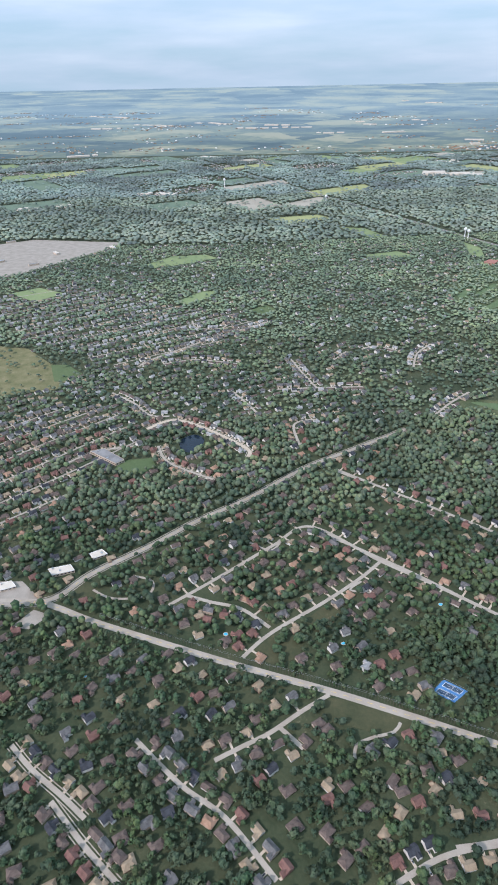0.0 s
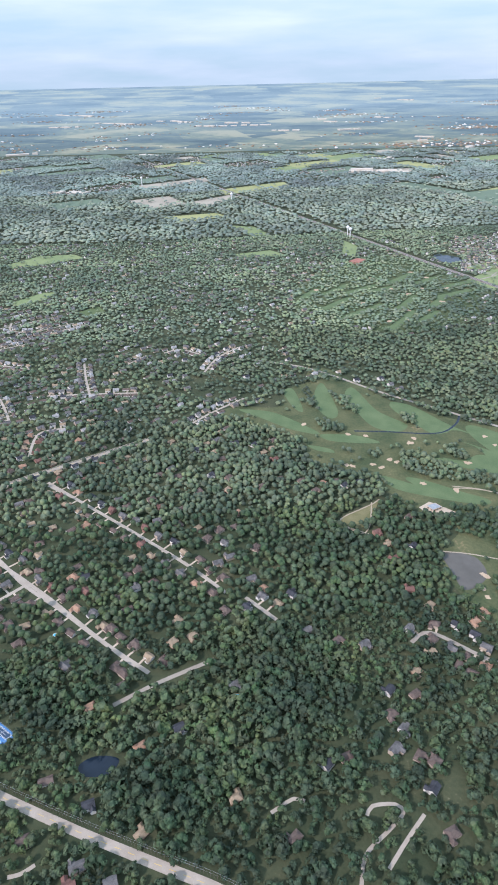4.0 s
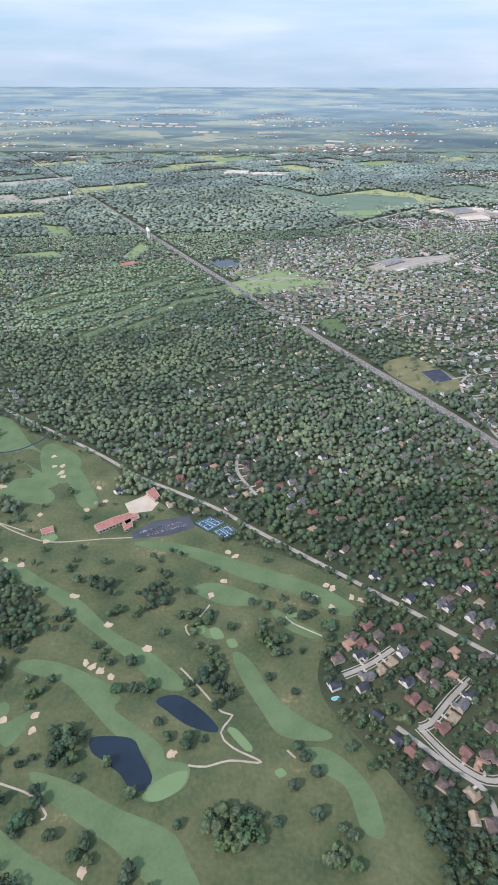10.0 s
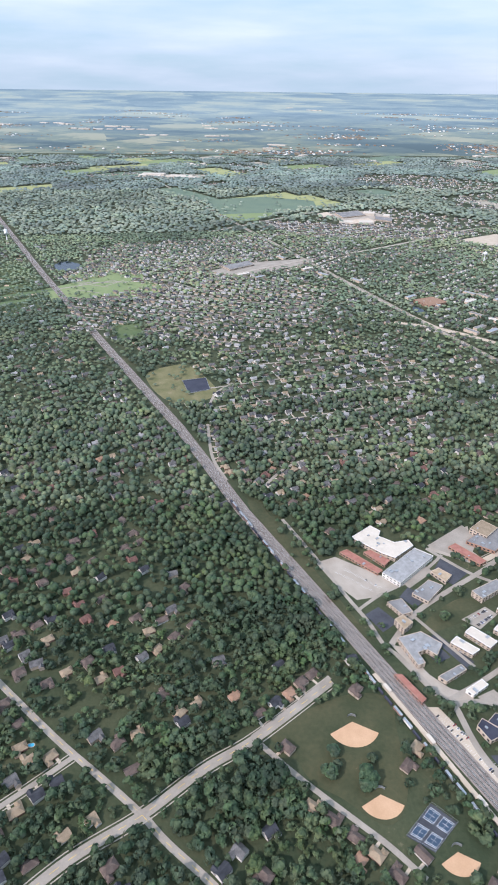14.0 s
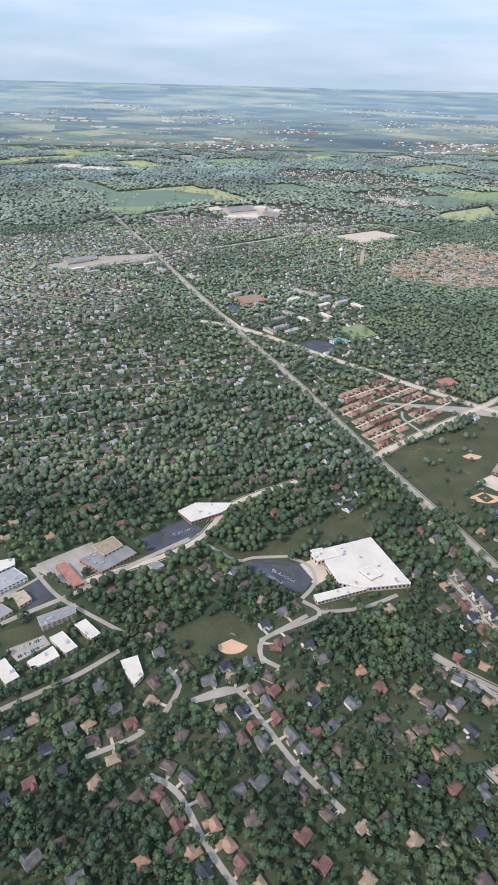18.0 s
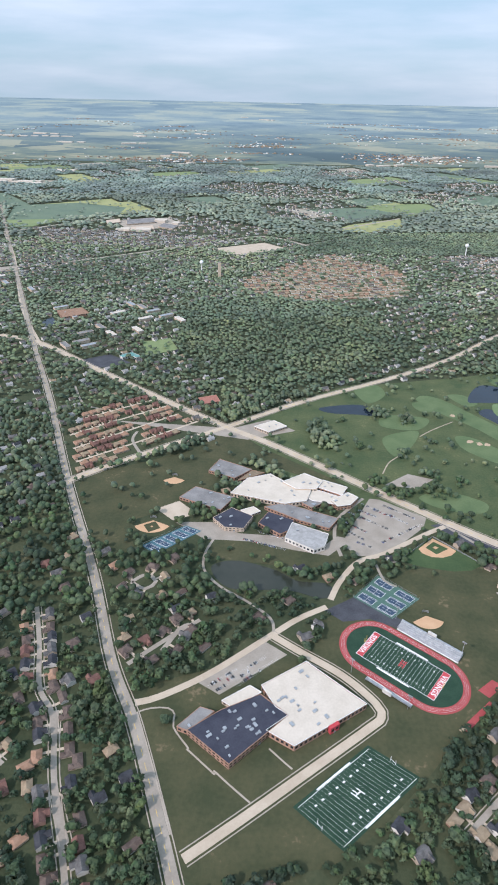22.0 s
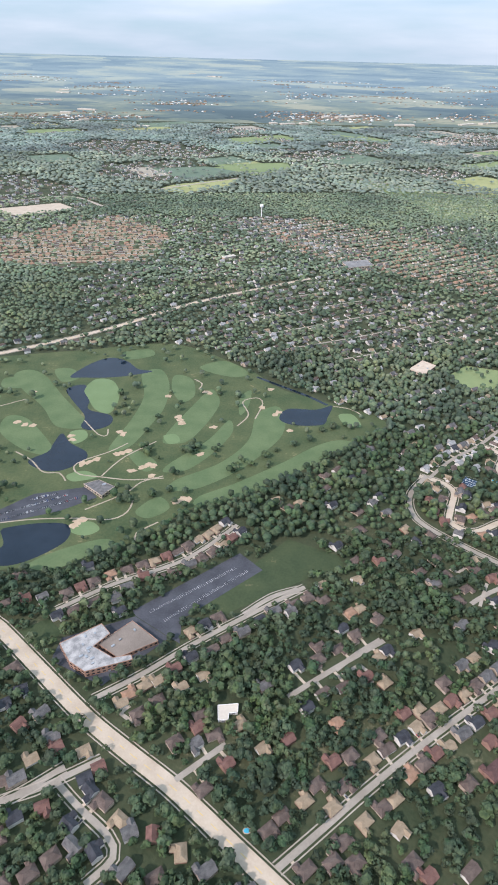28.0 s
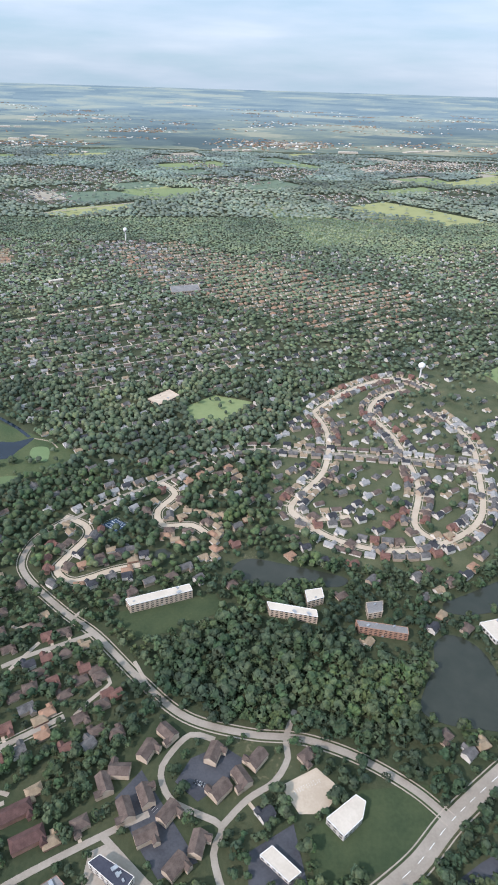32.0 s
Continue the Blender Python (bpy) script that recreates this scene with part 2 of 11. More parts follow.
TRACK_RED = surface("red_running_track", (0.30, 0.058, 0.058), (0.36, 0.078, 0.074), 5, 0.85, 8, 0.1)
TURF = surface("artificial_turf", (0.016, 0.043, 0.025), (0.026, 0.058, 0.034), 4, 0.9, 8, 0.2)
TURF_RED = surface("red_turf", (0.42, 0.05, 0.06), (0.48, 0.07, 0.075), 3, 0.9, 6, 0.1)
COURT_GREEN = surface("green_court", (0.06, 0.12, 0.095), (0.08, 0.145, 0.115), 3, 0.8, 6, 0.05)
COURT_BLUE = surface("blue_court", (0.032, 0.058, 0.095), (0.042, 0.074, 0.118), 3, 0.8, 6, 0.05)
LINE_WHITE = surface("white_line_paint", (0.66, 0.66, 0.64), (0.78, 0.78, 0.76), 2, 0.8, 5, 0.0)
LINE_YELLOW = surface("yellow_line_paint", (0.55, 0.38, 0.08), (0.65, 0.46, 0.12), 2, 0.8, 5, 0.0)
BLUE_COURT = surface("bright_blue_court", (0.06, 0.17, 0.36), (0.08, 0.21, 0.42), 3, 0.8, 6, 0.05)
COURT_TEAL = surface("teal_court", (0.055, 0.125, 0.15), (0.07, 0.15, 0.18), 3, 0.8, 6, 0.05)
POOL = surface("pool_water", (0.06, 0.36, 0.55), (0.09, 0.44, 0.62), 2, 0.08, 5, 0.02, spec=0.5)

# ---- meshes ----
def mesh_from(name, verts, faces, mats, index=None, smooth=False):
    """A mesh from arrays: verts n x 3; faces a list of arrays, n x 3 or n x 4."""
    me = bpy.data.meshes.new(name)
    verts = np.asarray(verts, dtype=np.float32)
    loops = np.concatenate([np.asarray(f, dtype=np.int32).ravel() for f in faces])
    sizes = np.concatenate([np.full(len(f), np.asarray(f).shape[1], dtype=np.int32) for f in faces])
    starts = np.concatenate([[0], np.cumsum(sizes)[:-1]]).astype(np.int32)
    me.vertices.add(len(verts))
    me.vertices.foreach_set("co", verts.ravel())
    me.loops.add(len(loops))
    me.loops.foreach_set("vertex_index", loops)
    me.polygons.add(len(sizes))
    me.polygons.foreach_set("loop_start", starts)
    me.polygons.foreach_set("loop_total", sizes)
    for m in mats:
        me.materials.append(m)
    if index is not None:
        me.polygons.foreach_set("material_index", np.asarray(index, dtype=np.int32))
    me.polygons.foreach_set("use_smooth", np.full(len(sizes), smooth))
    me.update(calc_edges=True)
    return me


def bm_mesh(name, bm, m):
    me = bpy.data.meshes.new(name)
    bmesh.ops.recalc_face_normals(bm, faces=bm.faces)
    bm.to_mesh(me)
    bm.free()
    me.materials.append(m)
    return me


def part(name, bm, m, parent, label=""):
    ob = new(name, bm_mesh(name, bm, m))
    ob.parent = parent
    return tagged(ob, label)


def box(bm, x0, y0, z0, x1, y1, z1, rot=0.0, at=(0, 0)):
    c, s = math.cos(rot), math.sin(rot)
    vs = [bm.verts.new((at[0] + c * x - s * y, at[1] + s * x + c * y, z)) for z in (z0, z1) for x, y in ((x0, y0), (x1, y0), (x1, y1), (x0, y1))]
    for f in ((3, 2, 1, 0), (4, 5, 6, 7), (0, 1, 5, 4), (1, 2, 6, 5), (2, 3, 7, 6), (3, 0, 4, 7)):
        bm.faces.new([vs[i] for i in f])
    return bm


def prism(bm, pts, z0, z1):
    """An upright slab over an outline."""
    lo = [bm.verts.new((x, y, z0)) for x, y in pts]
    hi = [bm.verts.new((x, y, z1)) for x, y in pts]
    top = bm.faces.new(hi)
    top.normal_update()
    n = len(pts)
    for i in range(n):
        bm.faces.new((lo[i], lo[(i + 1) % n], hi[(i + 1) % n], hi[i]))
    bmesh.ops.triangulate(bm, faces=[top])
    return bm


def spline(pts, closed=False, step=1.5):
    """A smooth line through the points."""
    p = [Vector((*q, 0)) for q in pts]
    n = len(p)
    out = []
    for i in range(n if closed else n - 1):
        a, b, c, d = (p[(i + k) % n] if closed else p[min(max(i + k, 0), n - 1)] for k in (-1, 0, 1, 2))
        m = max(2, int((c - b).length / step))
        for j in range(m):
            t = j / m
            q = 0.5 * (2 * b + (c - a) * t + (2 * a - 5 * b + 4 * c - d) * t * t + (3 * b - a - 3 * c + d) * t ** 3)
            out.append((q.x, q.y))
    if not closed:
        out.append((p[-1].x, p[-1].y))
    return out


# ---- what grows and stands where: 0 gardens under trees, 1 kept clear, 2 open grass, 3 woods, 4 dense housing, 5 beyond, 6 parkland ----
GX, GY, NX, NY = -900.0, 40.0, 3200, 1700
LAND = np.zeros((NY, NX), dtype=np.uint8)


def mark_area(pts, code, grow=0.0):
    p = np.array(pts)
    lo, hi = np.floor(p.min(0) - (GX, GY)).astype(int) - 1, np.ceil(p.max(0) - (GX, GY)).astype(int) + 2
    lo, hi = np.clip(lo, 0, (NX, NY)), np.clip(hi, 0, (NX, NY))
    if (hi <= lo).any():
        return
    X, Y = np.meshgrid(np.arange(lo[0], hi[0]) + GX + 0.5, np.arange(lo[1], hi[1]) + GY + 0.5)
    ins = np.zeros(X.shape, bool)
    for (x0, y0), (x1, y1) in zip(pts, pts[1:] + pts[:1]):
        if y0 != y1:
            ins ^= ((y0 > Y) != (y1 > Y)) & (X < (x1 - x0) * (Y - y0) / (y1 - y0) + x0)
    LAND[lo[1]:hi[1], lo[0]:hi[0]][ins] = code
    if grow:
        mark_line(pts + pts[:1], grow, code)


def mark_line(pts, half, code):
    for (x0, y0), (x1, y1) in zip(pts, pts[1:]):
        lo = np.clip(np.floor((min(x0, x1) - half - GX, min(y0, y1) - half - GY)).astype(int), 0, (NX, NY))
        hi = np.clip(np.ceil((max(x0, x1) + half - GX, max(y0, y1) + half - GY)).astype(int) + 1, 0, (NX, NY))
        if (hi <= lo).any():
            continue
        X, Y = np.meshgrid(np.arange(lo[0], hi[0]) + GX + 0.5, np.arange(lo[1], hi[1]) + GY + 0.5)
        d = np.array((x1 - x0, y1 - y0))
        L = max(d @ d, 1e-9)
        t = np.clip(((X - x0) * d[0] + (Y - y0) * d[1]) / L, 0, 1)
        near = np.hypot(X - x0 - t * d[0], Y - y0 - t * d[1]) < half
        LAND[lo[1]:hi[1], lo[0]:hi[0]][near] = code


def land(x, y):
    i, j = np.floor(np.asarray(y) - GY).astype(int), np.floor(np.asarray(x) - GX).astype(int)
    ok = (i >= 0) & (i < NY) & (j >= 0) & (j < NX)
    return np.where(ok, LAND[np.clip(i, 0, NY - 1), np.clip(j, 0, NX - 1)], 5)


def zone(pts, code):
    mark_area(pts, code)


LEVEL = [0.0]


def area(name, pts, m, label, z=0.03, code=1, smooth=True, category="ground", grow=0.0, parent=None, kind="structure"):
    """A slab of ground of its own kind, a little proud of the sheet below; each a hair higher than the last."""
    LEVEL[0] = (LEVEL[0] + 0.0013) % 0.009
    out = spline(pts, True, 1.2) if smooth else pts
    if code is not None:
        mark_area(out, code, grow)
    ob = new(name, bm_mesh(name, prism(bmesh.new(), out, -0.05, z + LEVEL[0]), m))
    if parent:
        ob.parent = parent
        return tagged(ob, label)
    return tagged(ob, label, category, kind=kind)


def ribbon(pts, half, z0, z1):
    bm = bmesh.new()
    prev = None
    n = len(pts)
    for i, (x, y) in enumerate(pts):
        a, b = pts[max(i - 1, 0)], pts[min(i + 1, n - 1)]
        dx, dy = b[0] - a[0], b[1] - a[1]
        L = math.hypot(dx, dy) or 1
        nx, ny = -dy / L * half, dx / L * half
        row = [bm.verts.new(v) for v in ((x + nx, y + ny, z0), (x + nx, y + ny, z1), (x - nx, y - ny, z1), (x - nx, y - ny, z0))]
        if prev:
            for k in range(3):
                bm.faces.new((prev[k], prev[k + 1], row[k + 1], row[k]))
        prev = row
    return bm


def offset_line(pts, d):
    out = []
    n = len(pts)
    for i, (x, y) in enumerate(pts):
        a, b = pts[max(i - 1, 0)], pts[min(i + 1, n - 1)]
        dx, dy = b[0] - a[0], b[1] - a[1]
        L = math.hypot(dx, dy) or 1
        out.append((x - dy / L * d, y + dx / L * d))
    return out


STREETS = []


def road(pts, width, m, label, name="road", z=0.05, lots=None, walks=False, line=None, clear=0.8, smooth=True):
    """A carriageway of that true width; lots: homes along it; walks: a pavement on both sides; line: a painted centre line."""
    LEVEL[0] = (LEVEL[0] + 0.0013) % 0.009
    z += LEVEL[0]
    out = spline(pts, False, 2.0) if smooth else pts
    half = width * Q / 2
    mark_line(out, half + clear, 1)
    ob = tagged(new(name, bm_mesh(name, ribbon(out, half, -0.05, z), m)), label, "road", kind="structure")
    if walks:
        for side in (-1, 1):
            part("sidewalk", ribbon(offset_line(out, side * (half + 0.7)), 0.15, -0.05, z + 0.012), PALE_ASPHALT, ob, "pale concrete sidewalk")
    if line:
        bm = bmesh.new()
        for i in range(0, len(out) - 1, 2):
            (x0, y0), (x1, y1) = out[i], out[i + 1]
            a = math.atan2(y1 - y0, x1 - x0)
            box(bm, 0, -0.06, z - 0.01, math.hypot(x1 - x0, y1 - y0), 0.06, z + 0.008, a, (x0, y0))
        part("lane_marking", bm, line, ob, "painted centre line")
    if lots:
        STREETS.append((out, half, lots))
    return ob

# ---- ground and distance ----
def plain(name, x0, x1, y0, y1, nx, ny, height, m, label, category):
    X, Y = np.meshgrid(np.linspace(x0, x1, nx), np.linspace(y0, y1, ny))
    v = np.stack([X.ravel(), Y.ravel(), height(X, Y).ravel()], 1)
    i = (np.arange(ny - 1)[:, None] * nx + np.arange(nx - 1)).ravel()
    ob = new(name, mesh_from(name, v, [np.stack([i, i + 1, i + nx + 1, i + nx], 1)], [m], smooth=True))
    return tagged(ob, label, category, kind="structure")


GROUND = surface("garden_ground", (0.032, 0.045, 0.021), (0.064, 0.070, 0.035), 22, 0.95, 18, 0.4, (0.14, 0.13, 0.075))


def swell(X, Y):
    t = np.clip((Y - 2300) / 3250, 0, 1)
    return 90 * t ** 1.6 - 0.04


plain("ground", -2600, 3600, -700, 1800, 3, 3, swell, GROUND, "flat suburban ground of grass and garden soil", "ground")

# fields and woods of the far plain
FARM = bpy.data.materials.new("far_plain")
FARM.use_nodes = True
fn, fl = FARM.node_tree.nodes, FARM.node_tree.links
fp = fn["Principled BSDF"]
fp.inputs["Roughness"].default_value, fp.inputs["Specular IOR Level"].default_value = 1.0, 0.0
fgeo, fmap = fn.new("ShaderNodeNewGeometry"), fn.new("ShaderNodeMapping")
fmap.inputs["Scale"].default_value, fmap.inputs["Rotation"].default_value = (1 / 210, 1 / 170, 0.0), (0, 0, 0.6)
fl.new(fgeo.outputs["Position"], fmap.inputs["Vector"])
fvor, fno, fgrain = fn.new("ShaderNodeTexVoronoi"), fn.new("ShaderNodeTexNoise"), fn.new("ShaderNodeTexNoise")
fvor.distance, fvor.inputs["Scale"].default_value = "CHEBYCHEV", 1.0
fno.inputs["Scale"].default_value, fno.inputs["Detail"].default_value = 0.55, 6.0
fgrain.inputs["Scale"].default_value, fgrain.inputs["Detail"].default_value = 7.0, 5.0
fsep = fn.new("ShaderNodeSeparateColor")
fadd, fadd2 = fn.new("ShaderNodeMath"), fn.new("ShaderNodeMath")
fadd.operation = fadd2.operation = "MULTIPLY_ADD"
fadd.inputs[1].default_value, fadd2.inputs[1].default_value = 0.30, 0.34
framp, framp_haze = fn.new("ShaderNodeValToRGB"), fn.new("ShaderNodeValToRGB")
for r, cols in ((framp, ((0.080, 0.110, 0.116), (0.112, 0.146, 0.142), (0.160, 0.19, 0.15), (0.28, 0.275, 0.20))), (framp_haze, ((0.165, 0.225, 0.255), (0.205, 0.265, 0.285), (0.245, 0.30, 0.295), (0.31, 0.345, 0.305)))):
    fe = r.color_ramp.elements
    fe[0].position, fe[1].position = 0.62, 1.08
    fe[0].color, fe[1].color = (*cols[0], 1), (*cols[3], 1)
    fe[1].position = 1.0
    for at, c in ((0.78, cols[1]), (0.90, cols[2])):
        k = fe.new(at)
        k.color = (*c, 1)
# the second ramp takes over with distance: haze mixed into the plain's colour
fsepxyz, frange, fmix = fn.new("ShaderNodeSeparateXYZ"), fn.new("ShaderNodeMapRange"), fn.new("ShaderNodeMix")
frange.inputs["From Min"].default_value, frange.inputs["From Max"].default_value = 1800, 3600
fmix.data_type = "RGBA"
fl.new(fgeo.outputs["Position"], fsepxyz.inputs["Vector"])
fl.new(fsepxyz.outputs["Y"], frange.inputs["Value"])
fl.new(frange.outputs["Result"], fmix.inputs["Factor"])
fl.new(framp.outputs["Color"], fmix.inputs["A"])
fl.new(framp_haze.outputs["Color"], fmix.inputs["B"])
for k in (fvor, fno, fgrain):
    fl.new(fmap.outputs["Vector"], k.inputs["Vector"])
fl.new(fvor.outputs["Color"], fsep.inputs["Color"])
fl.new(fsep.outputs["Red"], fadd.inputs[0])
fl.new(fno.outputs["Fac"], fadd.inputs[2])
fl.new(fgrain.outputs["Fac"], fadd2.inputs[0])
fl.new(fadd.outputs[0], fadd2.inputs[2])
for r in (framp, framp_haze):
    fl.new(fadd2.outputs[0], r.inputs["Fac"])
fl.new(fmix.outputs["Result"], fp.inputs["Base Color"])
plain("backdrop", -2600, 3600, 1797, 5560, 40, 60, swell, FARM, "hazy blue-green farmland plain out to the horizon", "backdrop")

# ---- zones ----
# the country past the suburb, a patchwork of woods, fields and estates
rz = random.Random(21)
FIELDS = [surface("field_" + n, a, b, 40, 0.95, 12, 0.2) for n, a, b in (
    ("meadow", (0.165, 0.215, 0.095), (0.21, 0.25, 0.11)), ("hay", (0.26, 0.275, 0.115), (0.31, 0.315, 0.14)), ("crop", (0.115, 0.16, 0.112), (0.14, 0.185, 0.12)), ("bare", (0.30, 0.265, 0.205), (0.36, 0.325, 0.255)), ("park", (0.078, 0.112, 0.046), (0.108, 0.138, 0.058)))]
mark_area([(-900, 800), (2300, 800), (2300, 1740), (-900, 1740)], 3)
mark_area([(400, 640), (560, 870), (700, 1010), (920, 900), (900, 640)], 0)
for k in range(150):
    x, y = rz.uniform(-880, 2280), rz.uniform(1080, 1735)
    w, h, a = rz.uniform(40, 170), rz.uniform(25, 90), rz.choice((0.62, -0.95)) + rz.uniform(-0.1, 0.1)
    c, s = math.cos(a), math.sin(a)
    kind = rz.choice((2, 2, 2, 4, 0))
    q = [(x + c * u - s * v, y + s * u + c * v) for u, v in ((-w / 2, -h / 2), (w / 2 * rz.uniform(0.7, 1), -h / 2), (w / 2, h / 2 * rz.uniform(0.6, 1)), (-w / 2 * rz.uniform(0.7, 1), h / 2))]
    mark_area(q, kind)
    if kind == 2:
        tagged(new("field", bm_mesh("field", prism(bmesh.new(), q, -0.05, 0.02 + k * 0.0007), rz.choice((FIELDS[0], FIELDS[1], FIELDS[2], FIELDS[2], FIELDS[3])))), "distant open field", "field", kind="structure")
# fields, building land and housing estates of the country that stand out
for f, kind in (
    ([(-125.3, 710.3), (-98.0, 746.0), (-57.5, 750.9), (-42.2, 734.2), (-85.5, 707.5), (-112.7, 695.3)], 0),
    ([(22.5, 959.3), (100.4, 981.2), (119.9, 954.0), (55.8, 920.3)], 1),
    ([(122.9, 891.7), (157.4, 881.4), (180.2, 825.3), (151.2, 831.0)], 0),
    ([(132.9, 736.8), (175.7, 752.2), (194.8, 727.0), (137.9, 723.6)], 0),
    ([(268.2, 793.3), (281.1, 763.3), (271.2, 716.3), (257.8, 727.5)], 0),
    ([(49.4, 1070.4), (119.7, 1137.2), (132.7, 1113.5), (85.5, 1037.2)], 3),
    ([(345.6, 1364.3), (390.8, 1407.5), (499.0, 1408.5), (471.8, 1338.2)], 3),
    ([(500.0, 1105.0), (592.8, 1139.1), (674.2, 1100.0), (672.0, 1040.0), (575.5, 983.0), (527.0, 983.0)], 2),
    ([(526.6, 983.6), (610.7, 999.7), (575.0, 940.0), (548.0, 935.0)], 0),
    ([(960.5, 1104.5), (1041.4, 1134.0), (1099.2, 1082.4), (1012.8, 1013.7)], 2),
    ([(1004.3, 983.1), (1088.7, 1038.4), (1078.8, 981.0), (1020.4, 929.5), (977.1, 941.2)], 1),
    ([(1050.0, 1150.0), (1169.8, 1185.5), (1171.9, 1123.4), (1110.0, 1060.0), (1085.0, 1105.0)], 0),
    ([(1242.2, 1053.2), (1293.5, 1037.1), (1359.9, 951.4), (1434.3, 896.6), (1366.6, 832.7), (1310.0, 788.1), (1296.2, 895.7)], 0),
    ([(1381.2, 1034.8), (1449.9, 1090.1), (1501.4, 1032.1), (1558.5, 947.3), (1489.0, 915.5), (1399.7, 930.4)], 1),
    ([(1601.3, 1305.7), (1756.6, 1431.8), (1700.2, 1287.4), (1607.1, 1259.4)], 1),
    ([(776.5, 518.0), (795.9, 525.8), (803.7, 502.8), (782.1, 491.3)], 0),
    ([(424.9, 626.3), (454.1, 648.2), (475.6, 629.0), (475.2, 612.9), (446.8, 591.5), (418.7, 597.0)], 0),
    ([(378.5, 661.4), (413.4, 685.6), (451.2, 668.2), (454.1, 650.4), (399.7, 643.6)], 0),
    ([(445.5, 525.8), (463.8, 532.0), (472.0, 500.2), (454.8, 488.8)], 4),
    ([(-76.6, 572.9), (-53.2, 604.9), (-37.3, 605.8), (-45.0, 583.1), (-63.5, 565.6)], 0),
    ([(-4.0, 544.9), (11.1, 561.5), (21.0, 546.6), (9.6, 532.0)], 4),
    ([(-156.6, 428.1), (-143.5, 427.5), (-126.9, 408.9), (-139.8, 398.1), (-146.0, 398.3)], 4),
    ([(-79.4, 281.8), (-78.9, 291.4), (-60.2, 293.8), (-56.7, 285.7), (-62.8, 278.6)], 4),
):
    area("field", f, FIELDS[kind], ("open light-green meadow among woods", "yellow-green hay meadow among woods", "large dark-green crop field", "bare tan building land", "mown green park field among houses")[kind], z=0.14, code=2, category="field", smooth=False)
for f in (
    [(-211.1, 1175.7), (-162.6, 1231.1), (-93.5, 1296.2), (-53.5, 1284.0), (-84.4, 1196.6), (-162.1, 1158.5)],
    [(887.8, 1102.4), (913.3, 1120.9), (982.6, 1101.5), (1014.1, 1018.2), (970.1, 976.1), (892.2, 1043.6)],
    [(774.5, 1327.7), (823.2, 1414.8), (915.7, 1419.5), (1084.7, 1273.4), (1025.2, 1201.7), (897.6, 1205.8)],
    [(1134.8, 1232.9), (1239.9, 1336.0), (1293.9, 1252.9), (1218.6, 1193.1)],
    [(1280.2, 1418.3), (1409.2, 1468.6), (1369.6, 1341.5), (1282.9, 1337.8)],
    [(1300.4, 1405.2), (1376.9, 1317.6), (1312.3, 1278.2), (1245.4, 1386.5)],
    [(1467.5, 1481.7), (1633.2, 1671.3), (1836.8, 1637.4), (1770.9, 1468.5), (1543.7, 1409.4)],
    [(670.0, 1000.0), (790.0, 1030.0), (900.0, 930.0), (860.0, 880.0), (720.0, 850.0)],
):
    zone(f, 4)
for f in ([(515.8, 868.9), (570.5, 919.0), (623.2, 970.8), (670.4, 1010.4)], [(510.8, 642.0), (564.0, 686.1), (623.2, 726.9), (658.2, 746.7), (736.6, 798.1), (853.4, 884.5), (890.6, 891.2), (931.2, 845.2)],
          [(1238.5, 1066.8), (1334.1, 979.1), (1435.2, 900.0)], [(1420.2, 1211.4), (1477.6, 1134.6), (1569.3, 1040.4)], [(977.1, 941.2), (1088.7, 1038.4)]):
    road(f, 16, PALE_ASPHALT, "pale straight road through open country", z=0.3, clear=2.5)
zone([(189.0, 397.3), (205.4, 415.7), (244.6, 360.3), (278.3, 337.5), (308.2, 320.4), (322.3, 286.4), (344.3, 279.1), (367.0, 257.5), (385.9, 247.5), (408.0, 236.3), (430.7, 218.0), (421.3, 198.1), (410.2, 188.1), (409.0, 173.2), (419.7, 156.0), (431.3, 135.6), (431.9, 115.3), (341.9, 116.7), (305.6, 130.2), (293.7, 142.4), (276.0, 152.8), (252.6, 174.5), (231.2, 198.5), (234.8, 221.0), (246.8, 238.9), (225.0, 259.7), (196.1, 322.2)], 2)
zone([(257.8, 233.6), (280.0, 238.4), (298.9, 223.2), (310.5, 210.9), (309.4, 194.7), (287.7, 192.0), (259.1, 194.2), (258.9, 214.6)], 3)
zone([(261.1, 188.0), (282.2, 190.1), (302.4, 187.4), (303.4, 175.9), (289.4, 167.7), (274.6, 175.3)], 3)
zone([(229.3, 248.1), (252.1, 253.4), (281.0, 245.5), (278.1, 236.7), (249.6, 230.4)], 3)
zone([(228.5, 305.3), (268.6, 280.3), (281.1, 271.3), (263.1, 269.4), (238.8, 280.8)], 3)
zone([(194.8, 597.1), (256.9, 693.3), (316.2, 710.5), (377.6, 594.0), (345.8, 519.6), (285.0, 483.4), (210.1, 508.9)], 6)
zone([(159.4, 485.5), (208.5, 496.6), (290.4, 471.9), (345.6, 494.3), (382.7, 459.5), (341.4, 386.8), (307.7, 326.1), (276.0, 351.7), (203.3, 423.0)], 3)
zone([(128.1, 361.7), (232.2, 427.4), (273.5, 341.5), (224.9, 272.4), (182.8, 254.8), (143.7, 290.4)], 0)
zone([(195.1, 383.0), (211.1, 390.9), (246.3, 342.5), (289.9, 308.5), (273.5, 261.4), (224.9, 272.4), (187.7, 305.9), (182.4, 318.2), (146.2, 353.5), (172.1, 375.7)], 2)
zone([(796.8, 613.5), (903.4, 644.9), (960.7, 582.6), (965.5, 506.0), (909.9, 445.4), (857.0, 427.4), (831.5, 470.5), (800.6, 511.3)], 3)
